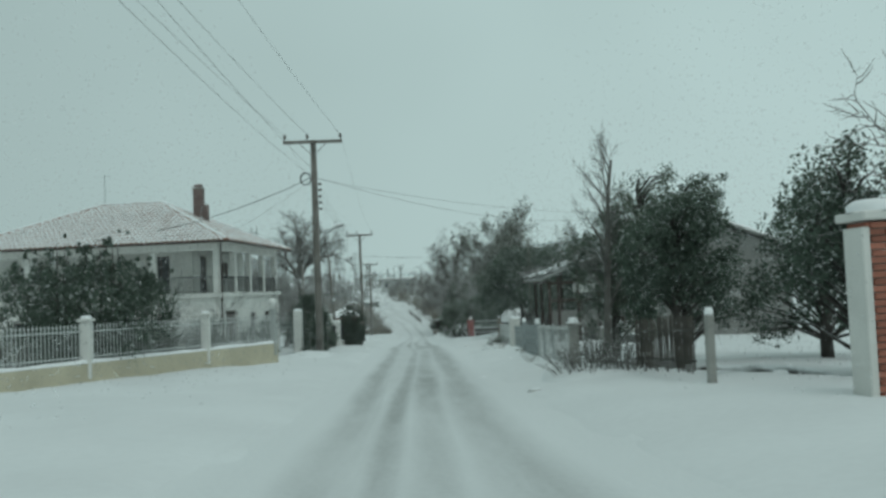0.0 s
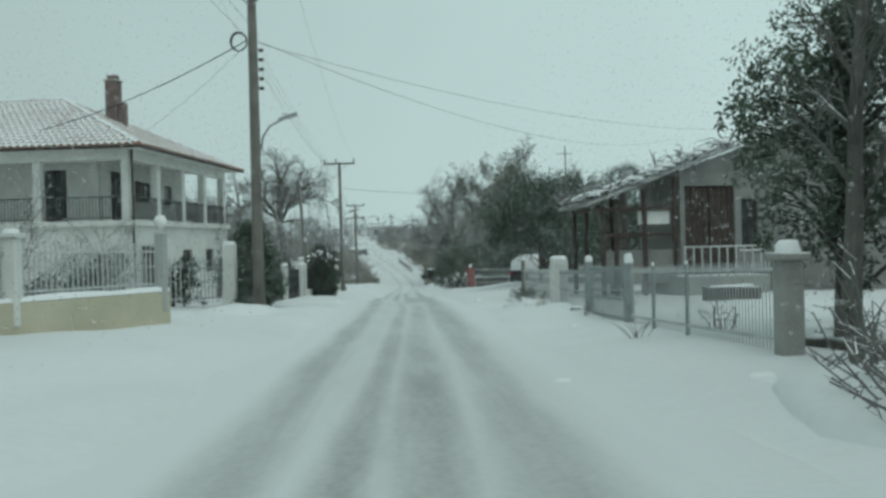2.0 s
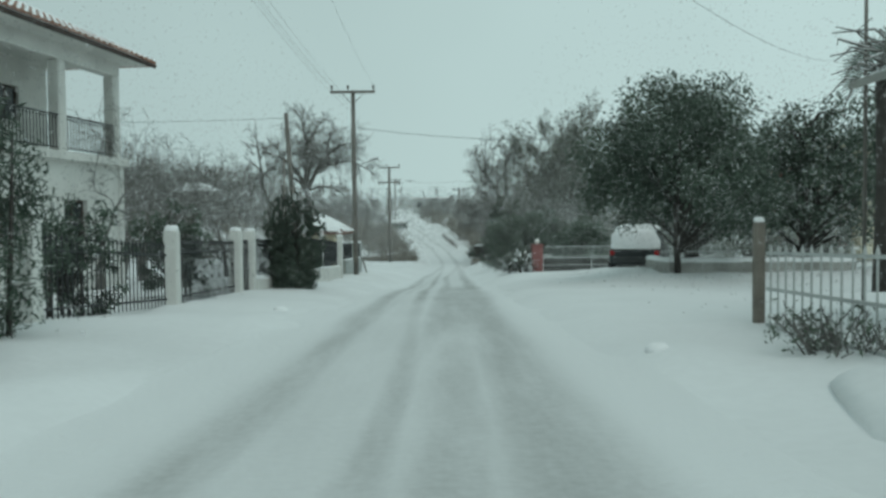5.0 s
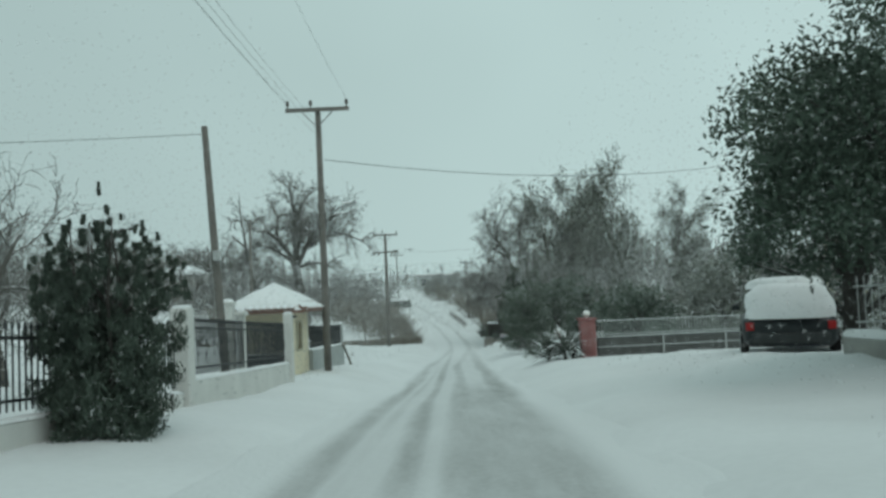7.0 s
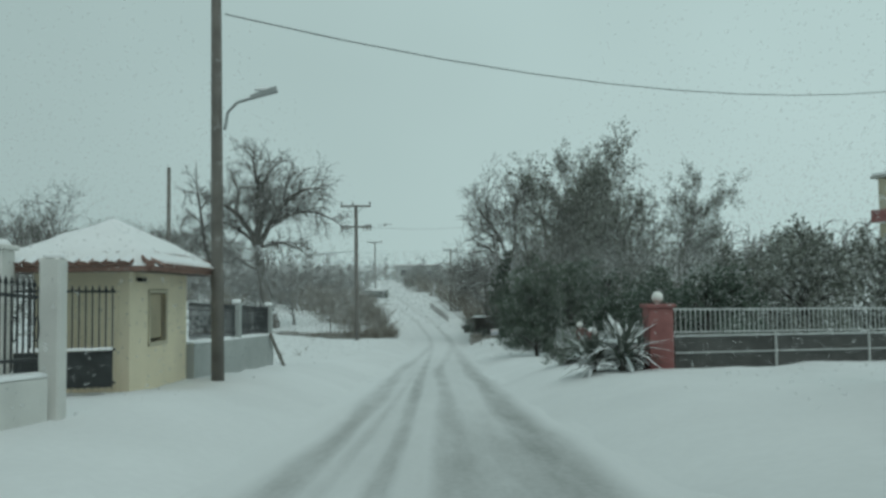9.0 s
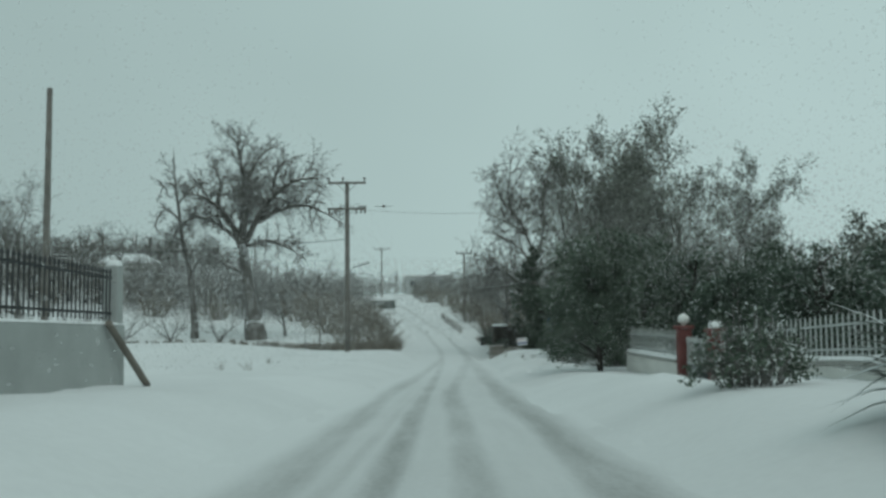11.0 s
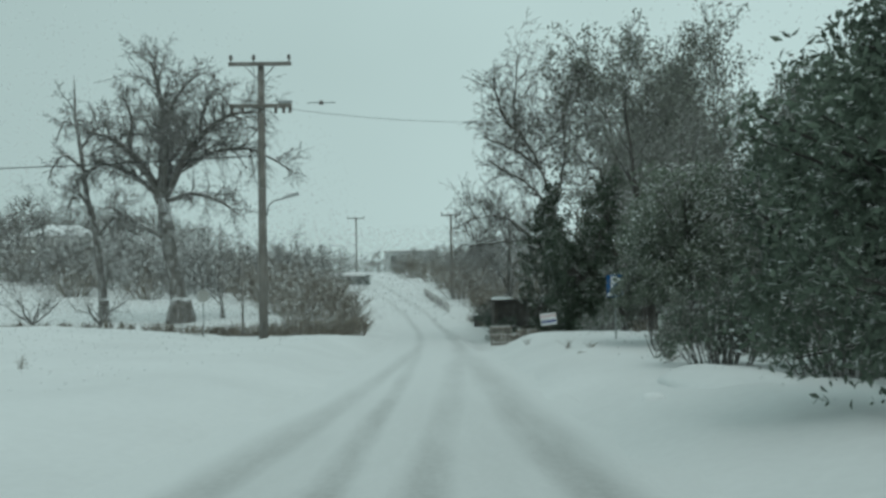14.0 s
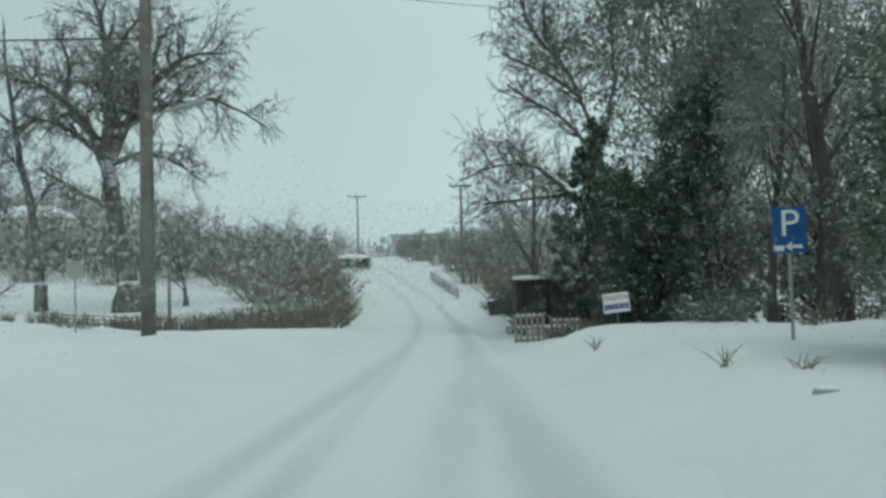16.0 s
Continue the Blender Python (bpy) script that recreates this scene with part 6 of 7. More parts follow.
bare_tree(at_ground(-40.6, 151.8), 15.0, 46, "broad bare tree at the far side of the field", 0.4, 4, (9, 6, 5, 2, 0), 0.22, 0.85, wander=0.16, thin=0.02, ratio=0.5)
for x, y, s, t in ((-15.4, 155.5, 1.25, 120), (-19.6, 156.5, 1.1, 260)):
    again(orch, x, y, s, t)
for x, y, s, t in ((-55.0, 180.0, 2.8, 77), (-63.0, 190.0, 2.5, 200), (-47.0, 192.0, 2.1, 10)):
    again(orch, x, y, s, t)

# right of the upper street
leafy(at_ground(4.75, 18.7), 3.7, 1.2, 51, "dense dark evergreen behind the old picket fence", LEAF, 240, 56, 0.085, 0.26, "round", trunk=0.07)
leafy(at_ground(6.6, 15.6), 3.9, 1.7, 52, "dark evergreen tree in the corner garden", LEAF, 220, 46, 0.1, 0.22, "round", trunk=0.1)
leafy(at_ground(8.6, 20.5), 4.3, 1.9, 53, "dark evergreen tree in the corner garden", LEAF, 220, 46, 0.1, 0.1, "round", trunk=0.12)
leafy(at_ground(6.3, 26.4), 5.6, 1.7, 54, "tall olive-grey tree beside the fence pillar", LEAF_OLIVE, 170, 42, 0.09, 0.3, "round", trunk=0.13)
leafy(at_ground(4.8, 23.8), 4.3, 1.25, 63, "loose grey-green tree inside the old picket fence", LEAF_OLIVE, 200, 46, 0.09, 0.15, "round", trunk=0.1)
leafy(at_ground(5.7, 21.0), 4.4, 1.5, 64, "dark evergreen tree inside the old picket fence", LEAF, 210, 46, 0.095, 0.24, "round", trunk=0.09)
bare_tree(at_ground(4.35, 22.9), 6.6, 56, "tall pollarded tree with a few bare twigs", 0.12, 3, (16, 5, 4, 0, 0), 0.3, 0.6, thin=0.007, ratio=0.24, wander=0.07)
again(small, 7.2, 13.2, 1.35, 70)
for k, (x, y, h, r) in enumerate(((3.7, 18.6, 1.25, 0.6), (3.75, 19.9, 1.45, 0.7), (3.65, 21.2, 1.3, 0.65))):
    bush(at_ground(x, y), h, r, 97 + k, "tangled half-bare shrub on the verge", TWIG, 26, 7, name="tangled_shrub", category="shrub", group="tangled verge shrubs", leaf=LEAF, leafn=4, leaf_size=0.05)
bush(at_ground(3.05, 19.0), 0.75, 1.1, 57, "low heap of bare cut branches in the snow", n=60)
bush(at_ground(4.1, 25.6), 0.6, 0.35, 58, "thin bare shrub against the fence", n=9, per=8)
# Dark block added in place of a dark opening under the porch.
planter = thing("stone_planter", at_ground(7.65, 34.0, 0), "low dark block under a layer of snow, standing in for an opening", "planter")
part("block_body", Shape().box((0, 0, 0.11), (1.25, 0.5, 0.36), c2=0.03), KERB_DARK, planter)
part("snow", loaf((-0.6, -0.23, 0.285), (0.6, 0.23, 0.285), 0.09, 0.05), CAP, planter, smooth=True)
bush(at_ground(3.75, 39.6), 0.55, 0.7, 59, "low snowy flower bed shrub", n=50, leaf=LEAF_OLIVE, leafn=8)
# great dark evergreens in the yard
leafy(at_ground(7.1, 56.7), 5.9, 3.3, 60, "great dark evergreen tree over the kerb wall", LEAF, 620, 62, 0.12, 0.24, "round", trunk=0.085)
leafy(at_ground(10.4, 66.5), 7.0, 3.2, 61, "great dark evergreen tree over the parked car", LEAF, 420, 56, 0.16, 0.24, "round", trunk=0.26)
leafy(at_ground(11.6, 58.6), 5.5, 2.7, 65, "broad dark evergreen tree beside the yard", LEAF, 320, 46, 0.14, 0.2, "round", trunk=0.18)
leafy(at_ground(15.5, 60.0), 6.6, 3.0, 62, "dark evergreen tree at the back of the yard", LEAF, 240, 42, 0.18, 0.2, "round", trunk=0.2)
# copse beyond the red pillar
leafy(at_ground(4.97, 94.9), 4.5, 1.75, 71, "round evergreen oak leaning over the white wall", LEAF_OLIVE, 400, 60, 0.095, 0.1, "round", trunk=0.075, stems=1)
leafy(at_ground(7.1, 100.0), 5.0, 1.9, 72, "evergreen oak in the roadside copse", LEAF_OLIVE, 300, 52, 0.12, 0.05, "round", trunk=0.14)
leafy(at_ground(6.75, 108.0), 4.5, 1.95, 74, "grey-green evergreen tree spreading snowy branches over the white wall", LEAF_LADEN, 330, 54, 0.095, 0.24, "round", trunk=0.06)
leafy(at_ground(5.75, 107.5), 2.1, 1.0, 75, "snow-laden evergreen bush beside the white wall", LEAF_LADEN, 170, 54, 0.075, 0.44, "round", name="evergreen_shrub", category="shrub", stems=1, trunk=0.022)
leafy(at_ground(8.9, 107.0), 5.4, 1.8, 76, "dark evergreen in the copse", LEAF, 260, 48, 0.12, 0.12, "round", trunk=0.16)
leafy(at_ground(9.3, 99.6), 4.3, 1.8, 114, "dense dark evergreen at the back of the copse", LEAF, 220, 46, 0.12, 0.04, "round", trunk=0.12)
leafy(at_ground(10.9, 98.2), 4.4, 2.0, 79, "rounded evergreen at the back of the copse", LEAF_OLIVE, 240, 44, 0.14, 0.08, "round", trunk=0.16)
wall_run("white_wall", (6.4, 109.1, -4.55), (10.4, 109.9, -4.45), 0.75, 0.24, STUCCO_W, "short whitewashed wall end under snowy branches", cope=CONCRETE, snow=0.1)
feather = airy_tree(at_ground(21.6, 142.0), 20.5, 80, "very tall grey feathery tree towering behind the copse", LEAF_FROST, 0.42, (15, 7, 5, 2, 0), 4, 4, 0.3, 0.5, 0.22, 0.62, 0.36, thin=0.022)
for x, y, q, t in ((14.6, 138.5, 0.8, 100), (26.5, 147.0, 0.78, 220), (19.0, 150.0, 0.85, 310)):
    again(feather, x, y, q, t)
feather_low = airy_tree(at_ground(11.6, 131.6), 15.5, 86, "tall grey feathery tree behind the ivy", LEAF_FROST, 0.32, (13, 6, 5, 2, 0), 4, 4, 0.24, 0.4, 0.2, 0.65, 0.38, thin=0.018)
again(feather_low, 16.2, 127.5, 0.85, 140)
far_ev = leafy(at_ground(15.0, 90.5), 5.6, 2.6, 78, "grey-green evergreen tree beyond the white railing", LEAF_FROST, 240, 26, 0.21, 0.04, "round", trunk=0.15, group="garden trees beyond the railing")
for x, y, s, t in ((19.5, 93.0, 1.0, 60), (24.0, 96.5, 1.1, 130), (20.0, 101.5, 1.25, 200), (28.5, 100.0, 1.15, 270), (11.8, 92.0, 0.6, 320), (33.5, 105.0, 1.2, 20), (16.5, 100.0, 1.1, 95), (11.4, 122.5, 0.95, 10), (15.2, 116.0, 0.9, 140), (10.2, 127.0, 0.9, 75), (17.5, 127.0, 1.15, 230), (8.8, 133.5, 0.8, 300)):
    again(far_ev, x, y, s, t)
leafy(at_ground(8.3, 92.6), 2.9, 1.9, 111, "dense dark evergreen behind the whitewashed wall", LEAF, 260, 46, 0.12, 0.03, "round", trunk=0.12)
leafy(at_ground(8.5, 88.2), 3.2, 2.0, 112, "dense dark evergreen behind the whitewashed wall", LEAF, 260, 46, 0.12, 0.03, "round", trunk=0.12)
leafy(at_ground(8.9, 83.6), 3.2, 2.0, 113, "dense dark evergreen behind the whitewashed wall", LEAF, 240, 44, 0.12, 0.03, "round", trunk=0.12)
for k, (x, y, h, r) in enumerate(((5.2, 101.6, 1.7, 0.9), (6.1, 99.4, 1.9, 1.1), (6.4, 97.4, 1.5, 0.9), (6.9, 104.6, 1.8, 1.1))):
    bush(at_ground(x, y), h, r, 120 + k, "tangled leafy undergrowth below the evergreen copse", TWIG, 60, 8, name="undergrowth_shrub", category="shrub", group="copse undergrowth", leaf=LEAF_OLIVE, leafn=55, leaf_size=0.08)
for x, y, h, seed in ((5.35, 105.0, 1.05, 161), (6.0, 106.7, 1.2, 162), (4.9, 103.6, 0.8, 163)):
    bush(at_ground(x, y), h, 0.45, seed, "thin dry weed stalks standing in the snow", TWIG, 12, 6, name="dry_weeds", category="weeds", group="dry roadside weeds")
# ivy-clad tree and bare wood by the parking sign
ivy_tree(at_ground(7.0, 122.0), [[(0, 0, -0.3, 0.9), (0.0, 0, 1.2, 1.05), (0.05, 0.1, 2.4, 1.2)], [(-0.5, 0.1, -0.2, 1.1), (-0.65, 0.2, 1.7, 1.0)], [(0.05, 0.1, 2.2, 1.0), (0.6, 0.2, 3.6, 1.3), (1.0, 0.1, 5.0, 1.15), (1.25, 0, 6.8, 0.4)], [(0, 0, 2.2, 0.8), (-0.75, -0.2, 3.2, 0.95), (-1.1, -0.3, 4.2, 0.4)]], 81, "forked dead tree thickly clad in dark ivy")
IVX, IVY_Y = 7.3, 131.0
ivy_tree(at_ground(IVX, IVY_Y), [[(0, 0, -0.3, 1.0), (-0.3, 0, 2.5, 1.7), (-0.5, 0, 4.6, 1.6), (-0.25, 0, 6.4, 0.9), (-0.1, 0, 7.9, 0.3)]], 82, "old trunk wrapped in dark ivy below bare limbs", 0.3, 70, 46, 0.13)
OAK = (((-0.1, 7.2), (-0.6, 8.8), (-1.3, 10.1), (-1.9, 11.5), (-1.7, 14.6)), ((-0.6, 8.8), (-1.9, 9.7), (-3.6, 10.4)), ((-0.3, 4.2), (-2.0, 6.0), (-3.5, 6.4), (-5.2, 5.8)), ((-0.2, 6.8), (-1.5, 8.1), (-3.4, 9.3)), ((-1.2, 5.3), (-2.9, 5.1), (-4.4, 4.9)), ((0, 7.0), (0.6, 9.4), (0.5, 11.6), (1.0, 13.4)), ((-1.3, 10.1), (-2.6, 11.8), (-3.0, 13.4)))
rng_o = random.Random(19)
limbed_tree(at_ground(IVX, IVY_Y), [(0, 0, -0.4, 0.42), (-0.2, 0, 4.0, 0.34), (-0.15, 0, 7.4, 0.24)], [[(x, rng_o.uniform(-0.5, 0.5) * i, z, 0.065 * (1 - i / len(line)) + 0.02) for i, (x, z) in enumerate(line)] for line in OAK], 84, "old bare tree with gnarled limbs arching over the road", "great bare trees", (30, 5, 4), thin=0.013, least=1.8)
wood = airy_tree(at_ground(7.15, 112.3), 8.6, 83, "tall bare woodland tree beside the parking sign", LEAF_FROST, 0.14, (12, 5, 4, 0, 0), 3, 4, 0.09, 0.2, 0.3, 0.65, 0.32, group="bare woodland trees", name="woodland_tree", thin=0.01, bark=BARK_DARK)
for x, y, s, t in ((9.0, 116.6, 0.85, 70), (9.9, 119.5, 1.05, 150), (10.8, 112.5, 0.8, 220), (12.6, 120.0, 0.85, 300), (9.2, 124.5, 1.05, 40), (14.5, 114.5, 0.75, 180), (8.4, 118.2, 0.9, 260), (16.0, 121.0, 0.95, 330)):
    again(wood, x, y, s, t)
bare_tree(at_ground(6.0, 142.0), 9.5, 85, "bare tree on the far verge", 0.22, 4, (9, 6, 5, 2, 0), 0.2, 0.8, thin=0.013, ratio=0.5, lean=(-0.1, 0))

# scrub along the lower road
sb = bush(at_ground(-8.4, 128.6), 1.0, 1.2, 91, "brown leafless scrub poking out of the snow", SCRUB, 56, 8, group="roadside scrub", thin=0.009)
for x, y, s, t in ((-6.8, 130.6, 0.9, 30), (-4.6, 134.3, 1.0, 80), (-7.6, 133.5, 1.1, 140), (-5.8, 135.0, 1.2, 200), (-9.4, 131.5, 0.8, 260), (-4.2, 138.5, 1.2, 310), (-5.6, 140.0, 1.3, 20), (-7.6, 137.0, 1.0, 100), (-4.2, 143.5, 1.4, 170), (-5.0, 147.5, 1.6, 40), (-11.5, 128.5, 0.65, 240), (-14.5, 128.0, 0.6, 290), (-18.0, 127.0, 0.55, 45), (-22.0, 126.5, 0.6, 120), (-26.0, 126.0, 0.6, 190), (-31.0, 125.0, 0.65, 75), (-9.0, 124.0, 0.55, 333), (-36.0, 125.5, 0.65, 15), (-3.4, 132.2, 1.1, 60), (-4.6, 130.8, 1.2, 200), (-5.8, 132.4, 1.3, 110), (-6.6, 134.6, 1.4, 20), (-3.8, 136.4, 1.3, 290), (-7.8, 131.0, 1.1, 175)):
    again(sb, x, y, s, t)
th = bush(at_ground(-9.5, 178.0), 3.2, 2.8, 92, "tall bare thicket beside the road", SCRUB, 64, 14, group="bare thickets", thin=0.014)
for x, y, s, t in ((-5.2, 149.0, 0.8, 15), (-8.4, 152.5, 1.05, 75), (-7.2, 157.5, 1.15, 130), (-11.0, 158.5, 1.15, 205), (-9.4, 163.5, 1.25, 255), (-13.4, 166.0, 1.3, 320), (-12.2, 171.5, 1.35, 50), (-16.0, 171.0, 1.3, 95), (4.4, 171.5, 1.1, 155), (9.8, 170.0, 1.3, 65), (5.0, 178.0, 1.2, 245), (-5.0, 152.0, 0.6, 40), (-5.6, 156.5, 0.75, 100), (-6.2, 161.0, 0.9, 160), (-7.6, 166.0, 1.0, 210), (-9.6, 171.0, 1.1, 280), (-16.5, 178.0, 1.3, 330), (-12.8, 177.0, 1.25, 60), (-20.0, 182.0, 1.5, 120), (6.2, 148.0, 0.9, 30), (7.5, 153.0, 1.1, 90), (6.0, 158.5, 0.95, 150), (8.2, 162.0, 1.3, 210), (5.6, 166.0, 0.9, 270), (7.0, 174.0, 1.2, 320), (3.5, 182.0, 1.1, 15), (9.5, 140.5, 1.0, 200), (2.0, 190.0, 1.1, 75), (-1.0, 200.0, 1.1, 190), (-24.0, 190.0, 1.5, 240), (12.0, 150.0, 1.4, 350), (13.0, 165.0, 1.6, 25)):
    again(th, x, y, s, t)
rng_h = random.Random(77)
for i in range(34):
    x = -16 - 62 * (i + rng_h.random()) / 34
    y = 172 + 22 * rng_h.random() + (8 if i % 2 else 0) + 0.25 * max(0, -x - 40)
    again(th, x, y, rng_h.uniform(0.9, 1.5), rng_h.uniform(0, 360))
for i in range(12):
    again(small, -18 - 5.2 * i + rng_h.uniform(-2, 2), 196 + rng_h.uniform(-6, 14), rng_h.uniform(1.7, 2.4), rng_h.uniform(0, 360))
for i in range(16):
    again(th, 9 + 40 * (i + rng_h.random()) / 16, 150 + 40 * rng_h.random(), rng_h.uniform(1.2, 1.7), rng_h.uniform(0, 360))
for x, y, s, t in ((5.6, 129.0, 0.8, 70), (6.4, 126.5, 0.9, 140), (4.8, 146.0, 0.9, 210), (4.6, 152.0, 0.9, 280), (7.1, 112.6, 0.6, 333), (7.6, 110.6, 0.65, 99), (6.7, 108.8, 0.6, 188)):
    again(sb, x, y, s, t)


def far_woods():
    """Belts of leafless woodland in the far distance."""
    for label, x0, x1, y0, y1, h, count, seed in (("belt of bare grey brushwood behind the snowy field", -95, -13, 178, 204, 4.6, 520, 8), ("far belt of bare grey woodland above the fields", -190, -22, 205, 330, 8.5, 420, 5), ("far belt of bare grey woodland beyond the road", 12, 150, 165, 330, 10.0, 420, 6), ("distant wooded rise fading into snowfall", -260, 200, 380, 520, 9.5, 300, 7)):
        rng = random.Random(seed)
        sh = Shape()
        w = 1.0 if h > 5 else 0.42
        for i in range(count):
            x, y = rng.uniform(x0, x1), rng.uniform(y0, y1)
            if -40 < x < 12 and 204 < y < 380:
                continue
            z = ground_z(x, y, False)
            hh = h * rng.uniform(0.55, 1.15)
            sh.tube([(x, y, z - 0.3), (x + rng.gauss(0, 0.3), y, z + hh * 0.5), (x + rng.gauss(0, 0.4), y, z + hh)], [0.18 * w, 0.13 * w, 0.04 * w], 4, False)
            for k in range(11 if h > 5 else 17):
                t = rng.uniform(0.1, 0.95)
                s = Vector((x, y, z + hh * t))
                e = s + Vector((rng.gauss(0, 0.24), rng.gauss(0, 0.24), rng.uniform(0.03, 0.3))) * hh * (1.05 - 0.5 * t)
                m = s.lerp(e, 0.5) + Vector((0, 0, 0.05 * hh))
                sh.tube([s, m, e], [0.12 * w, 0.09 * w, 0.05 * w], 3, False)
        single("far_woodland", sh, BARK if h > 5 else TWIG, label, "woodland", kind="stuff")


far_woods()


def thicket_belt(label, x0, x1, y0, y1, low, high, n, seed, per=80, size=0.4):
    """A dense belt of brushwood and leafless crowns, uneven along its top."""
    rng = random.Random(seed)
    cl = []
    for i in range(n):
        x, y = rng.uniform(x0, x1), rng.uniform(y0, y1)
        top = low + (high - low) * (0.5 + 0.9 * noise.noise((x * 0.06, y * 0.04, seed)))
        z = ground_z(x, y, False) + max(0.8, top) * rng.uniform(0.1, 1.0)
        cl.append((x, y, z, rng.uniform(0.7, 1.5) * min(1.6, high / 5)))
    me = leaf_mesh("brushwood", cl, per, size, BELT, seed, 1.0, 0, 0.16)
    tagged(new("far_woodland", me), label, "woodland", kind="stuff")


thicket_belt("dark belt of dense brushwood behind the snowy field", -80, -8, 174, 196, 2.6, 5.4, 520, 3)
thicket_belt("wooded hill rising beyond the fields", -125, -48, 232, 300, 5.0, 13.0, 620, 4, 70, 0.7)
thicket_belt("belt of dark brushwood beyond the lower road", 4, 46, 166, 196, 3.0, 6.5, 380, 5)
thicket_belt("low belt of dark brushwood beyond the bend", -4, 14, 204, 245, 1.6, 4.2, 260, 8)
thicket_belt("low belt of dark brushwood inside the bend", -34, -14, 200, 226, 1.6, 4.2, 240, 9)
thicket_belt("distant line of trees along the horizon", -48, 70, 262, 300, 2.0, 5.5, 380, 6, 60, 0.6)


# ---- vehicles, signs and small things ----
def loft(sections):
    """A body through rings of equal count along its length."""
    V = [p for s in sections for p in s]
    n = len(sections[0])
    F = [(i * n + k, i * n + (k + 1) % n, (i + 1) * n + (k + 1) % n, (i + 1) * n + k) for i in range(len(sections) - 1) for k in range(n)]
    F += [tuple(range(n))[::-1], tuple((len(sections) - 1) * n + k for k in range(n))]
    return Shape().add(V, F)


def parked_car(x, y, turn):
    c = thing("parked_car", (x, y, ground_z(x, y) - 0.02), "dark parked estate car under thick snow", "car", turn=turn)
    def ring(yy, w, lo, hi, r=0.12):
        return [(-w + r, yy, lo), (w - r, yy, lo), (w, yy, lo + r), (w, yy, hi - r), (w - r, yy, hi), (-w + r, yy, hi), (-w, yy, hi - r), (-w, yy, lo + r)]
    body = [ring(-2.0, 0.68, 0.32, 0.72), ring(-1.9, 0.78, 0.24, 0.88), ring(-1.2, 0.82, 0.22, 0.92), ring(0.6, 0.82, 0.22, 0.92), ring(1.7, 0.8, 0.22, 0.86), ring(2.0, 0.7, 0.3, 0.7)]
    part("body", loft(body), CARPAINT, c, smooth=True)
    cab = [[(-0.74, -1.82, 0.9), (0.74, -1.82, 0.9), (0.62, -1.55, 1.4), (-0.62, -1.55, 1.4)], [(-0.76, -0.6, 0.9), (0.76, -0.6, 0.9), (0.63, -0.6, 1.46), (-0.63, -0.6, 1.46)], [(-0.76, 0.3, 0.9), (0.76, 0.3, 0.9), (0.62, 0.2, 1.42), (-0.62, 0.2, 1.42)], [(-0.74, 1.05, 0.88), (0.74, 1.05, 0.88), (0.7, 0.9, 0.98), (-0.7, 0.9, 0.98)]]
    part("cabin", loft(cab), DARK, c, "dark cabin glass")
    part("snow", Shape().lump((0, -0.7, 1.4), (0.72, 1.2, 0.24), 4, 18).lump((0, -1.74, 0.8), (0.78, 0.36, 0.7), 6, 16).lump((0, 1.45, 0.86), (0.72, 0.55, 0.14), 8, 16), CAP, c, "thick snow on roof, rear glass and bonnet", True)
    for sx in (-1, 1):
        part("tail_light", Shape().box((sx * 0.68, -1.97, 0.66), (0.14, 0.08, 0.16)), TAIL, c)
        part("mirror", Shape().box((sx * 0.9, 0.5, 0.98), (0.16, 0.1, 0.12)), CARPAINT, c)
        for yy in (-1.25, 1.25):
            w = part("wheel", Shape().tube([(sx * 0.7, yy, 0.28), (sx * 0.85, yy, 0.28)], [0.29, 0.29], 18), TYRE, c)
            part("rim", Shape().tube([(sx * 0.84, yy, 0.28), (sx * 0.862, yy, 0.28)], [0.18, 0.17], 14), STEEL, w)
    part("bumper", Shape().box((0, -2.02, 0.42), (1.3, 0.1, 0.2), c2=0.04), PLASTIC, c)
    return c


parked_car(7.89, 64.6, -19).scale = (1.15, 1.15, 1.04)


def yucca(x, y, h, seed):
    rng = random.Random(seed)
    p = thing("yucca", at_ground(x, y), "spiky grey-green yucca bowed by snow", "plant", "yuccas beside the red pillar")
    part("stem", Shape().tube([(0, 0, -0.1), (0.02, 0, h * 0.35)], [0.07, 0.05], 8), BARK, p)
    for i in range(84):
        a = rng.uniform(0, 2 * math.pi)
        e = rng.uniform(-0.5, 1.2)
        ln = h * rng.uniform(0.55, 0.85)
        z0 = h * rng.uniform(0.12, 0.45)
        d = Vector((math.cos(a) * math.cos(e), math.sin(a) * math.cos(e), math.sin(e)))
        s = Vector((-math.sin(a), math.cos(a), 0)) * 0.036
        q0, q1, q2 = Vector((0, 0, z0)), Vector((0, 0, z0)) + d * ln * 0.55, Vector((0, 0, z0)) + d * ln + Vector((0, 0, -0.12 * ln))
        up = Vector((0, 0, 0.012))
        V = [tuple(v) for v in (q0 - s, q0 + s, q1 + s * 1.15, q1 - s * 1.15, q2, q0 - up, q1 - up)]
        part("blade", Shape().add(V, [(0, 5, 6, 3), (5, 1, 2, 6), (3, 6, 4), (6, 2, 4)]), YUCCA, p)
    for k in range(4):
        a = k * 1.6 + seed
        part("snow", Shape().lump((0.2 * math.cos(a), 0.2 * math.sin(a), h * 0.45), (0.13, 0.1, 0.08), k + seed), CAP, p, smooth=True)


yucca(4.3, 75.5, 1.5, 1)
yucca(3.75, 75.9, 1.15, 2)
yucca(4.7, 76.3, 1.25, 3)


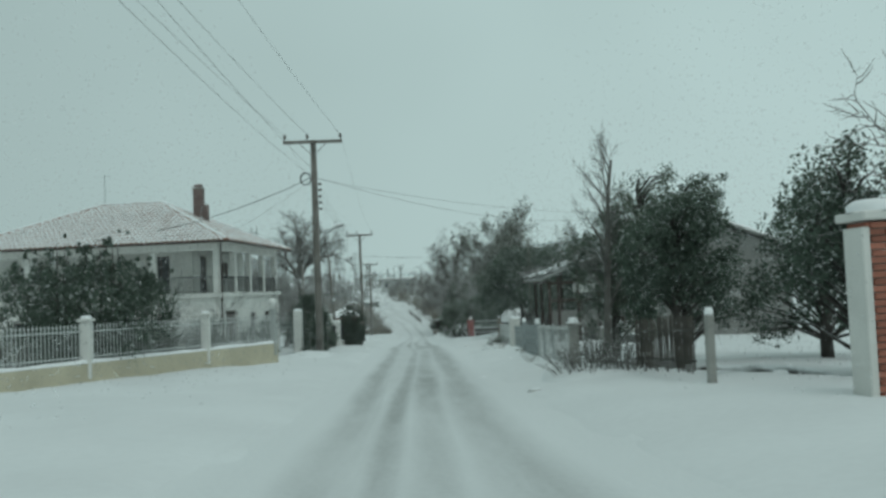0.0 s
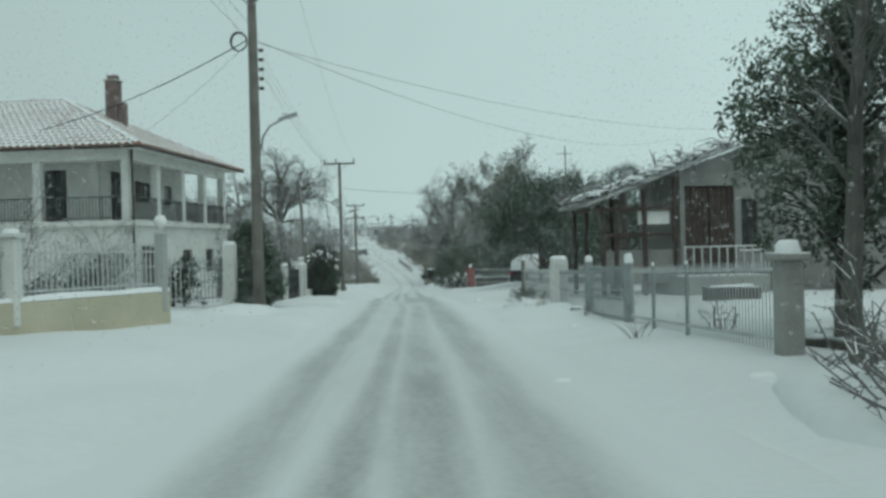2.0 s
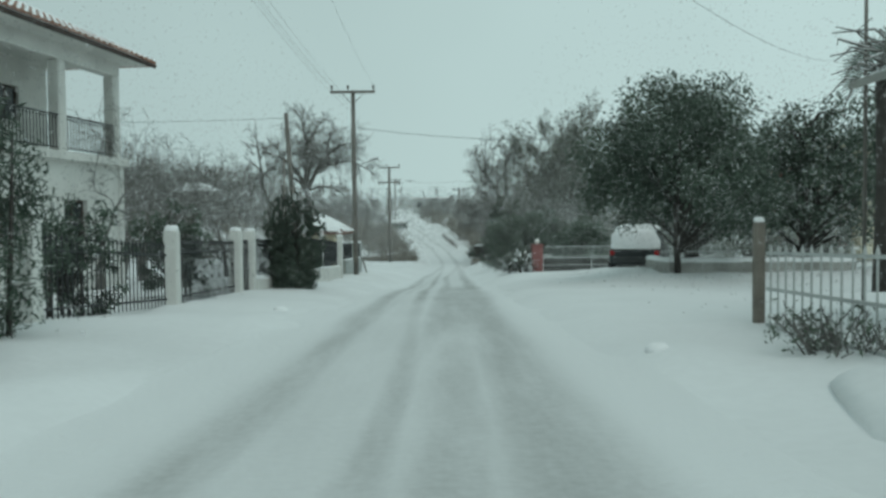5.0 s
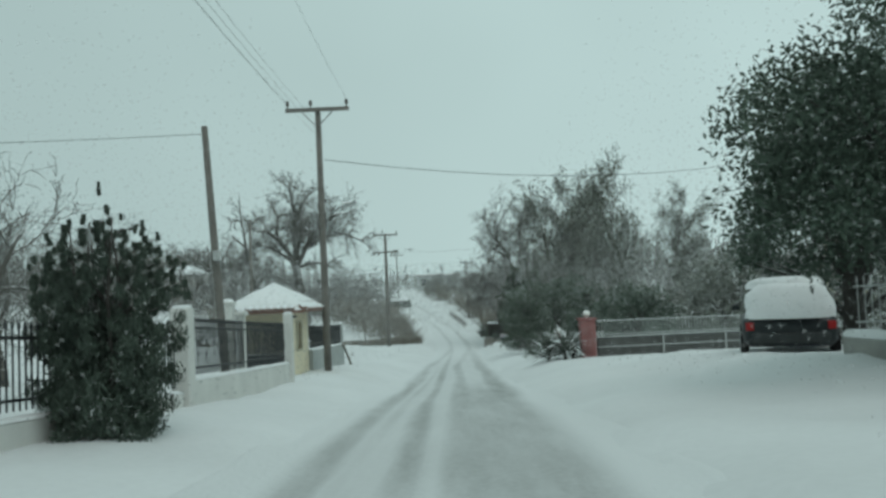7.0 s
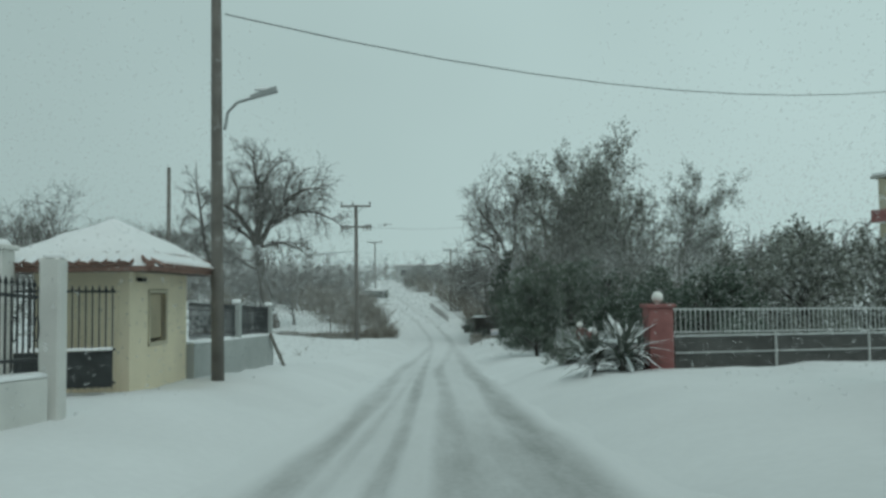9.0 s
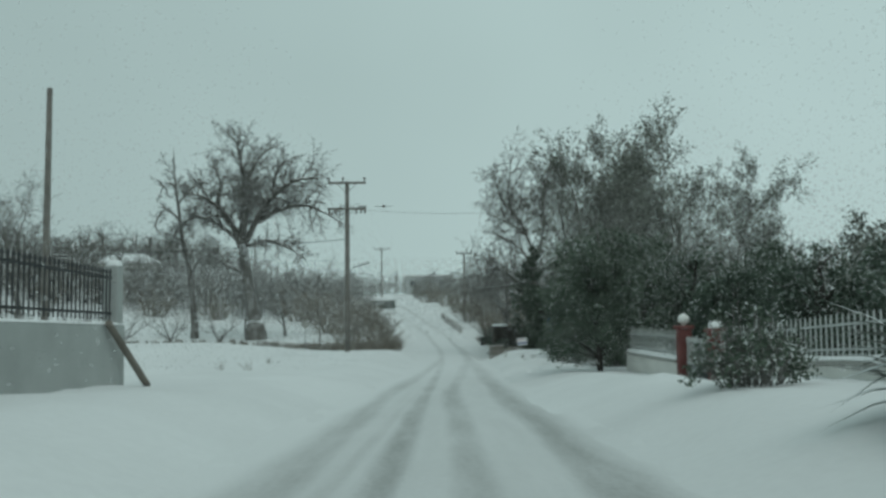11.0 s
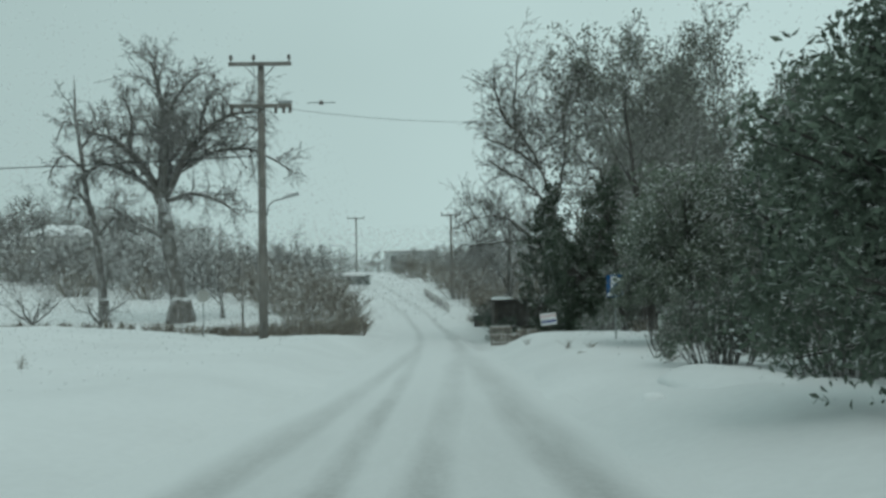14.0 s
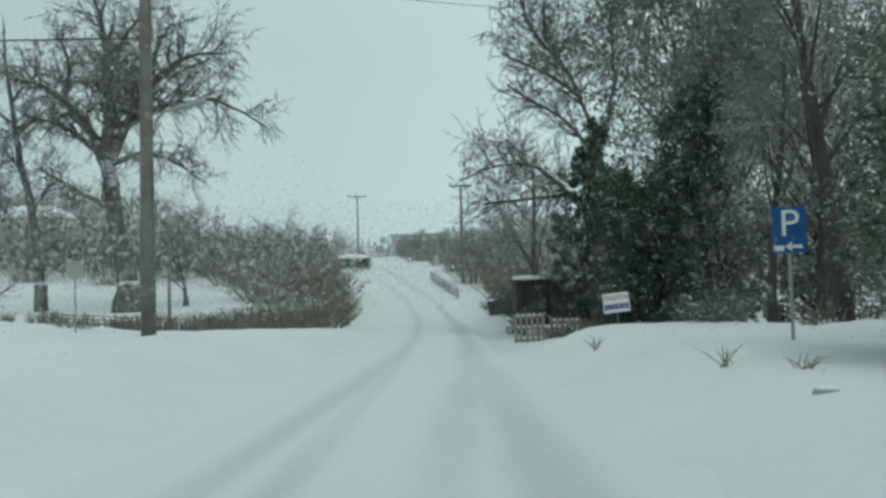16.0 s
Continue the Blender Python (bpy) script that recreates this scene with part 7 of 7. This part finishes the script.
def letters(text, size, material, parent, at, rot, name="lettering", deep=0.004):
    cu = bpy.data.curves.new(name, "FONT")
    cu.body, cu.size, cu.align_x, cu.align_y, cu.extrude = text, size, "CENTER", "CENTER", deep
    tmp = bpy.data.objects.new(name, cu)
    me = bpy.data.meshes.new_from_object(tmp)
    bpy.data.objects.remove(tmp)
    me.materials.clear()
    me.materials.append(material)
    ob = part(name, me, material, parent)
    ob.matrix_basis = pose(*at, *rot)
    return ob


ps = thing("parking_sign", (5.68, 110.75, ground_z(5.68, 110.75) - 0.1), "blue parking sign with white letter and arrow on a steel post", "road sign", turn=-14)
pz = -3.55 - (ground_z(5.68, 110.75) - 0.1)
part("post", Shape().tube([(0, 0.03, -0.2), (0, 0.03, pz)], [0.022, 0.022], 10), STEEL, ps)
part("panel", Shape().box((0, 0, pz - 0.3), (0.41, 0.012, 0.58), c2=0.004), SIGN_BLUE, ps)
letters("P", 0.48, SIGN_WHITE, ps, (0.0, -0.009, pz - 0.23), (90, 0, 0), "letter")
part("arrow", Shape().add([(-0.06, -0.012, pz - 0.51), (0.02, -0.012, pz - 0.45), (0.02, -0.012, pz - 0.49), (0.14, -0.012, pz - 0.49), (0.14, -0.012, pz - 0.53), (0.02, -0.012, pz - 0.53), (0.02, -0.012, pz - 0.57)], [(0, 1, 6), (2, 3, 4, 5)]), SIGN_WHITE, ps)
part("pictogram", Shape().box((-0.13, -0.012, pz - 0.53), (0.12, 0.006, 0.07), c2=0.002), SIGN_WHITE, ps)

bn = thing("sale_sign", (4.95, 117.6, ground_z(4.95, 117.6)), "white for-sale board with red letters, half buried in snow", "sign board", turn=-6)
bn.rotation_euler.y = radians(-6)
bz = -4.8 - ground_z(4.95, 117.6)
part("board", Shape().box((0, 0, bz - 0.12), (0.54, 0.015, 0.4), c2=0.004), SIGN_WHITE, bn)
letters("ΠΩΛΕΙΤΑΙ", 0.115, SIGN_RED, bn, (0, -0.011, bz - 0.02), (90, 0, 0))
for i in range(7):
    part("bar", Shape().box((-0.215 + i * 0.072, -0.011, bz - 0.2), (0.055, 0.006, 0.12), c2=0.001), SIGN_NAVY, bn)
part("stake", Shape().tube([(0, 0.03, -0.3), (0, 0.03, bz)], [0.02, 0.02], 6), OLD_WOOD, bn)

# stacked pallets and rubbish against the verge
def pallet(x, y, turn, tilt, label, dz=0.0):
    p = thing("pallet", (x, y, ground_z(x, y) + dz), label, "pallet", "pallets on the verge", turn=turn)
    p.rotation_euler.x = radians(tilt)
    for i in range(6):
        part("board", Shape().box((-0.45 + i * 0.18, 0, 0.45), (0.1, 0.02, 0.9)), PALLET, p)
    for z in (0.08, 0.45, 0.82):
        st = part("stringer", Shape().box((0, 0.05, z), (1.0, 0.07, 0.08)), PALLET, p)
        part("snow", loaf((-0.5, 0.05, z + 0.04), (0.5, 0.05, z + 0.04), 0.1, 0.05), CAP, st, smooth=True)


pallet(4.1, 127.0, 5, -10, "bleached wooden pallet standing in snow", 0.0)
pallet(5.15, 126.6, -15, -25, "bleached wooden pallet leaning in brush", -0.2)
single("debris_mound", Shape().lump((5.1, 128.0, ground_z(5.1, 128.0) - 0.1), (1.1, 0.6, 0.6), 12, 20, 0.5), CONCRETE, "snowy heap of rubble and brushwood on the verge", "heap", smooth=True)
bush(at_ground(5.2, 126.0), 0.9, 1.0, 93, "brushwood tangled round the pallets", SCRUB, 70, 12, thin=0.009)
bush(at_ground(6.5, 116.2), 0.9, 0.9, 94, "snowy evergreen bush under the ivy tree", TWIG, 60, 10, name="evergreen_shrub", category="shrub", group="verge shrubs", leaf=LEAF_OLIVE, leafn=16)

wb = thing("litter_bin", at_ground(4.2, 146.5), "dark grey wheeled litter bin with a snowy lid", "bin")
part("body", loft([[(-0.22, -0.25, 0.05), (0.22, -0.25, 0.05), (0.22, 0.25, 0.05), (-0.22, 0.25, 0.05)], [(-0.29, -0.32, 0.85), (0.29, -0.32, 0.85), (0.29, 0.32, 0.85), (-0.29, 0.32, 0.85)]]), PLASTIC, wb)
part("lid", Shape().box((0, 0, 0.89), (0.64, 0.7, 0.07), c2=0.03), PLASTIC, wb)
part("snow", Shape().lump((0, 0, 0.92), (0.33, 0.36, 0.09), 3), CAP, wb, smooth=True)
for s in (-1, 1):
    part("wheel", Shape().tube([(s * 0.2, 0.3, 0.08), (s * 0.26, 0.3, 0.08)], [0.1, 0.1], 10), TYRE, wb)

# hurdle fence at the field corner
def hurdle(a, b, h, n, label):
    f = thing("hurdle_fence", (*a, ground_z(*a)), label, "fence")
    rng = random.Random(int(a[1] * 10))
    dx, dy = b[0] - a[0], b[1] - a[1]
    dz = ground_z(*b) - ground_z(*a)
    stake = Shape().tube([(0, 0, -0.2), (0, 0, h)], [0.03, 0.02], 6).mesh("stake", OLD_WOOD)
    for i in range(n):
        t = i / (n - 1)
        o = part("stake", stake, OLD_WOOD, f, at=(dx * t, dy * t, dz * t + rng.uniform(-0.08, 0.05)))
        o.rotation_euler.y = rng.uniform(-0.12, 0.12)
    for k in (0.25, 0.55, 0.85):
        part("rail", Shape().tube([(0, 0, h * k), (dx * 0.5, dy * 0.5, dz * 0.5 + h * k - 0.04), (dx, dy, dz + h * k)], [0.022] * 3, 6), OLD_WOOD, f)


hurdle((-5.6, 131.6), (-2.7, 133.6), 0.72, 19, "low weathered hurdle fence at the field corner")
hurdle((-2.7, 133.7), (-2.9, 139.0), 0.65, 18, "low weathered hurdle fence along the road")
hurdle((-12.5, 129.2), (-5.7, 131.5), 0.45, 22, "low half-buried hurdle fence at the field edge")
hurdle((2.6, 160.0), (0.5, 176.0), 0.8, 30, "low snowy post fence beside the far bend")
rs = thing("round_marker", at_ground(-7.9, 121.3), "small round grey marker disc on a short post", "marker")
part("post", Shape().tube([(0, 0, -0.2), (0, 0, 1.5)], [0.025, 0.025], 8), STEEL, rs)
part("disc", Shape().tube([(0, -0.03, 1.62), (0, -0.045, 1.62)], [0.24, 0.24], 20), CONCRETE, rs)


def tuft(x, y, h, seed, label="dry grass stalks poking through the snow"):
    rng = random.Random(seed)
    t = thing("grass_tuft", at_ground(x, y, -0.02), label, "grass", "dry grass tufts")
    sh = Shape()
    for i in range(11):
        a, q = rng.uniform(0, 6.28), rng.random() * 0.12
        b = Vector((q * math.cos(a), q * math.sin(a), 0))
        e = b + Vector((rng.gauss(0, 0.12), rng.gauss(0, 0.12), h * rng.uniform(0.5, 1)))
        sh.tube([b, b.lerp(e, 0.6) + Vector((0, 0, 0.02)), e], [0.006, 0.005, 0.002], 3, False)
    part("grass_clump", sh, SCRUB, t, kind="stuff")


for x, y, h, k in ((-7.0, 98.0, 0.42, 1), (-6.2, 98.6, 0.4, 2), (4.0, 108.4, 0.24, 5), (4.35, 107.4, 0.18, 6), (3.6, 113.0, 0.3, 7), (3.3, 30.2, 0.25, 8), (3.0, 33.5, 0.3, 9), (3.2, 37.5, 0.3, 10), (2.9, 25.5, 0.25, 11), (4.9, 103.0, 0.45, 12), (-6.6, 104.0, 0.3, 13)):
    tuft(x, y, h, k)
bush(at_ground(4.15, 80.6), 1.15, 0.75, 95, "low snowy evergreen bush at the road edge", TWIG, 60, 10, name="evergreen_shrub", category="shrub", group="verge shrubs", leaf=LEAF_OLIVE, leafn=26, leaf_size=0.09)
bush(at_ground(3.45, 36.4), 0.45, 0.8, 96, "heap of cut branches by the fluted pillar", TWIG, 40, 8)


def vine(x0, x1, y0, y1, z0, z1, seed):
    """A leafless climber lying along the porch eave, loaded with snow."""
    rng = random.Random(seed)
    v = thing("climbing_vine", (x0, y0, z0), "leafless climbing vine loaded with snow along the porch eave", "vine")
    sh = Shape()
    for i in range(150):
        t = rng.random()
        p = Vector(((x1 - x0) * t, (y1 - y0) * rng.random(), (z1 - z0) * t + rng.uniform(-0.05, 0.2)))
        q = p + Vector((rng.gauss(0, 0.4), rng.gauss(0, 0.5), rng.gauss(0.05, 0.22)))
        m = p.lerp(q, 0.5) + Vector((rng.gauss(0, 0.1), rng.gauss(0, 0.1), 0.12))
        sh.tube([p, m, q], [0.018, 0.014, 0.008], 4, False)
    part("brushwood", sh, TWIG, v, kind="stuff")
    for i in range(14):
        t = (i + rng.random()) / 14
        part("snow", Shape().lump(((x1 - x0) * t, (y1 - y0) * rng.uniform(0, 0.4), (z1 - z0) * t + 0.12), (rng.uniform(0.15, 0.35), 0.14, 0.1), i + seed), CAP, v, smooth=True)


def palm(x, y, h, seed):
    rng = random.Random(seed)
    p = thing("palm_tree", at_ground(x, y), "small dark fan palm rising behind the porch roof", "tree")
    part("trunk", Shape().tube([(0, 0, -0.3), (0.05, 0, h * 0.5), (0, 0, h)], [0.2, 0.17, 0.15], 10), BARK_DARK, p, smooth=True)
    for i in range(26):
        a, e = i * 2.4, rng.uniform(-0.5, 1.2)
        ln = rng.uniform(0.8, 1.15)
        d = Vector((math.cos(a) * math.cos(e), math.sin(a) * math.cos(e), math.sin(e)))
        o, q = Vector((0, 0, h)), Vector((0, 0, h)) + d * ln * 0.55
        sh = Shape().tube([o, q], [0.02, 0.015], 5, False)
        u = d.orthogonal().normalized()
        w = d.cross(u)
        for k in range(11):
            b = (k - 5) * 0.24
            f = (d * math.cos(b) + w * math.sin(b) + Vector((0, 0, -0.12))).normalized() * ln * 0.55
            g = (w * math.cos(b) - d * math.sin(b)) * 0.02
            sh.add([tuple(v) for v in (q - g, q + g, q + f, q + f * 0.5 + u * 0.02)], [(0, 3, 2), (3, 1, 2)])
        part("frond", sh, LEAF, p)


palm(9.5, 50.0, 4.6, 4)

# dark bare earth under the verge trees, where the snow has not settled
single("earth_bank", Shape().lump((0, 0, -0.2), (0.42, 2.6, 0.34), 21, 24, 0.6), EARTH, "dark strip of bare earth and leaf litter under the trees", "earth bank", smooth=True, at=(4.75, 21.6, ground_z(4.75, 21.6)), turn=14)
single("earth_bank", Shape().lump((0, 0, -0.2), (0.4, 1.5, 0.32), 23, 20, 0.6), EARTH, "dark strip of bare earth and leaf litter under the trees", "earth bank", smooth=True, at=(5.7, 17.2, ground_z(5.7, 17.2)), turn=40)


vine(5.3, 9.6, 38.25, 38.7, 0.72, 2.35, 5)
vine(5.3, 5.6, 38.5, 42.5, 0.7, 0.85, 6)


def clod(x, y, s, seed):
    single("snow_clod", Shape().lump((0, 0, -0.03), (s, s * 0.8, s * 0.7), seed, 10, 0.6), CAP if seed % 4 else CONCRETE, "dirty clod of ploughed snow on the verge", "snow clod", "snow clods", smooth=True, at=(x, y, ground_z(x, y)))


for i, (x, y, s) in enumerate(((1.75, 17.6, 0.13), (1.3, 22.6, 0.1), (2.6, 21.0, 0.14), (5.5, 16.0, 0.14), (3.4, 31.5, 0.16), (2.7, 28.6, 0.1), (3.1, 35.5, 0.2), (2.2, 40.0, 0.12), (3.9, 106.0, 0.1), (4.4, 109.0, 0.07), (-2.6, 47.0, 0.14), (3.2, 98.0, 0.15))):
    clod(x, y, s, i)

# snow thrown up in soft banks along the verges
def bank(x, y, a, b, h, seed):
    single("snow_bank", Shape().lump((0, 0, -0.25), (a, b, h + 0.25), seed, 22, 0.75), SNOW, "rounded bank of drifted snow on the verge", "snow bank", "snow banks", smooth=True, at=(x, y, ground_z(x, y)))


for i, (x, y, a, b, h) in enumerate(((5.4, 113.8, 1.5, 1.3, 0.03), (7.4, 111.6, 1.3, 1.5, 0.1), (3.3, 19.2, 1.2, 2.0, 0.12), (4.5, 99.0, 0.9, 2.2, 0.1), (3.4, 36.8, 0.9, 1.8, 0.14), (-4.2, 35.4, 1.2, 2.0, 0.25), (6.9, 83.0, 1.2, 3.0, 0.1))):
    bank(x, y, a, b, h, i + 3)


# dark growth and a shed beyond the pallets
sd = thing("garden_shed", (6.1, 135.6, ground_z(6.1, 135.6) - 0.1), "low dark wooden shed with snow along its flat roof", "shed")
for i in range(17):
    part("plank", Shape().box((-1.6 + i * 0.2, -0.9, 1.1), (0.19, 0.04, 2.2)), DARK_WOOD, sd)
for s in (-1, 1):
    part("side_wall", Shape().box((s * 1.68, 0, 1.1), (0.05, 1.8, 2.2)), DARK_WOOD, sd)
part("back_wall", Shape().box((0, 0.9, 1.1), (3.4, 0.05, 2.2)), DARK_WOOD, sd)
part("flat_roof", Shape().box((0, 0, 2.24), (3.7, 2.2, 0.08)), DARK_WOOD, sd)
part("snow", Shape().lump((-1.2, -0.2, 2.28), (0.62, 0.95, 0.16), 4, 16).lump((1.35, -0.2, 2.28), (0.5, 0.95, 0.14), 7, 16), CAP, sd, "patches of snow on the roof", True)
for k, (x, y, h, r) in enumerate(((5.0, 133.2, 1.5, 1.1), (7.0, 132.6, 1.7, 1.2), (5.6, 139.6, 2.3, 1.4), (5.3, 143.8, 2.2, 1.3), (5.2, 149.5, 2.2, 1.4), (7.4, 146.0, 2.8, 1.6))):
    bush(at_ground(x, y), h, r, 140 + k, "dark bramble thicket on the verge", TWIG, 80, 10, name="bramble_thicket", category="bush", group="dark brambles", leaf=LEAF, leafn=20, leaf_size=0.14, thin=0.01)


def grass_strip():
    """Dead grass standing along the edge of the field."""
    rng = random.Random(31)
    cl = []
    for i in range(170):
        x = -5.5 - 36 * rng.choice((rng.random(), int(rng.random() * 14) / 14 + rng.gauss(0, 0.015)))
        y = 127.6 + rng.gauss(0, 0.7) - 0.03 * (-x - 5)
        cl.append((x, y, ground_z(x, y) + 0.12, 0.22))
    me = leaf_mesh("grass", cl, 22, 0.42, SCRUB, 33, 2.6, 0, 0.05)
    tagged(new("dry_grass", me), "band of dead brown grass along the field edge", "grass", kind="stuff")


grass_strip()

# ---- far things ----
def clipped_hedge():
    h = thing("clipped_hedge", at_ground(-8.0, 190.0), "rounded clipped hedge capped with snow at the bend", "hedge")
    rng = random.Random(4)
    rng.seed_shift = 2.0
    cl = [(rng.uniform(-1.9, 1.9), rng.uniform(-0.8, 0.8), rng.uniform(0.2, 1.25), 0.35) for _ in range(160)]
    part("foliage", leaf_mesh("leaves", cl, 14, 0.22, LEAF, 8), LEAF, h, kind="stuff")
    part("snow", Shape().lump((0, 0, 1.15), (2.0, 0.9, 0.45), 9, 22, 0.6), CAP, h, smooth=True)


clipped_hedge()


def flat_building(x, y, w, d, z0, z1, material, label, turn=0.0, floors=1, balcony=None, windows=3):
    b = thing("building", (x, y, z0), label, "building", turn=turn)
    h = z1 - z0
    fh = h / floors
    holes = []
    for f in range(floors):
        holes.append([(-w / 2 + w * (i + 0.3) / windows, -w / 2 + w * (i + 0.75) / windows, fh * f + fh * 0.35, fh * f + fh * 0.8) for i in range(windows)])
    for f in range(floors):
        part("wall", wall_holes(Shape(), (-w / 2, w / 2), fh * f - (1 if f == 0 else 0), fh * (f + 1), 0.25, holes[f], Place("x", -d / 2)), material, b)
        for a, c, lo, hi in holes[f]:
            window_in(b, "x", -d / 2 + 0.03, a, c, lo, hi, STUCCO_W, -1)
        if balcony:
            bl = part("balcony", Shape().box((0, -d / 2 - 0.7, fh * f + fh * 0.02), (w * 0.96, 1.4, 0.16)), STUCCO_W, b)
            part("parapet", Shape().box((0, -d / 2 - 1.38, fh * f + 0.45), (w * 0.96, 0.07, 0.85)), balcony, bl)
    for s in (-1, 1):
        part("wall", Shape().box((s * (w / 2 - 0.125), 0.1, h / 2 - 0.5), (0.25, d - 0.2, h + 1)), material, b)
    part("wall", Shape().box((0, d / 2, h / 2 - 0.5), (w, 0.25, h + 1)), material, b)
    part("roof_slab", Shape().box((0, 0, h + 0.1), (w + 0.8, d + 0.8, 0.22)), CONCRETE, b)
    part("snow", Shape().box((0, 0, h + 0.3), (w + 0.7, d + 0.7, 0.2), c2=0.08), CAP, b)
    return b


flat_building(-2.2, 252.0, 9.5, 7.0, 0.3, 3.9, STUCCO_G, "distant low flat-roofed building under snow")
flat_building(38.6, 113.0, 11.0, 9.0, -4.0, 5.6, STUCCO_C, "three-storey apartment building with red-brown balconies", -62, 3, BRICK_RED, 3)
fh = flat_building(-52.0, 212.0, 9.0, 7.0, ground_z(-52.0, 212), ground_z(-52.0, 212) + 3.0, STUCCO_W, "distant pale farmhouse across the snowy field", 20)
V = [(-5, -4, 3.4), (5, -4, 3.4), (5, 4, 3.4), (-5, 4, 3.4), (-2, 0, 5.2), (2, 0, 5.2)]
part("pitched_roof", Shape().add(V, [(0, 1, 5, 4), (1, 2, 5), (2, 3, 4, 5), (3, 0, 4), (3, 2, 1, 0)]), TILE_SNOW, fh)


# ---- haze, built from oversized snowflakes ----
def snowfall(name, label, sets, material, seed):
    """Oversized flakes hang over road and fields as haze; they veil what lies far off."""
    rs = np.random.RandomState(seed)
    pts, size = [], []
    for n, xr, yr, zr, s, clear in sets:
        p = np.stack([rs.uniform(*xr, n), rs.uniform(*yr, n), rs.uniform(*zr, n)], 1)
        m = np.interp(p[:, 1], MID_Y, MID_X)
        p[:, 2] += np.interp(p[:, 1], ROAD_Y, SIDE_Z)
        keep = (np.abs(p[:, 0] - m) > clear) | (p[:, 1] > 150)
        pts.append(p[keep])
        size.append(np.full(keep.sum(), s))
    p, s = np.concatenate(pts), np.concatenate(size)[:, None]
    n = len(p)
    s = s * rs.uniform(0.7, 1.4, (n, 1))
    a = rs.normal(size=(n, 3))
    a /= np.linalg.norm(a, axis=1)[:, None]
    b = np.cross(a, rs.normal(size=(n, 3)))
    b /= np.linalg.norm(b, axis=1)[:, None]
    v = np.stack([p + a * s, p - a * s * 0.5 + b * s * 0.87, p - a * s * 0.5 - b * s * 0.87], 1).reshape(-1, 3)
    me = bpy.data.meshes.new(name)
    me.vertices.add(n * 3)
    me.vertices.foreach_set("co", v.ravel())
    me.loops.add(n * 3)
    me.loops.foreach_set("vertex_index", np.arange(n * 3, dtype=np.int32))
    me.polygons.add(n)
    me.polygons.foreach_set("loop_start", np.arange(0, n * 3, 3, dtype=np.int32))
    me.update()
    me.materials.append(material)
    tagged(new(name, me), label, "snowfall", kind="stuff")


# Flake radius 2 to 12 cm, far above true size, to imitate haze.
snowfall("haze_snow", "oversized see-through snowflakes standing in for haze over the road", ((230000, (-11, 12), (8, 165), (0.2, 6), 0.024, 2.6), (50000, (10, 36), (60, 165), (0.3, 6), 0.07, 4.0)), HAZE_FLAKE, 12)
snowfall("far_haze_snow", "oversized see-through snowflakes standing in for haze over the far fields", ((90000, (-70, 40), (125, 262), (0.3, 7), 0.12, 4.0),), HAZE_FLAKE, 13)
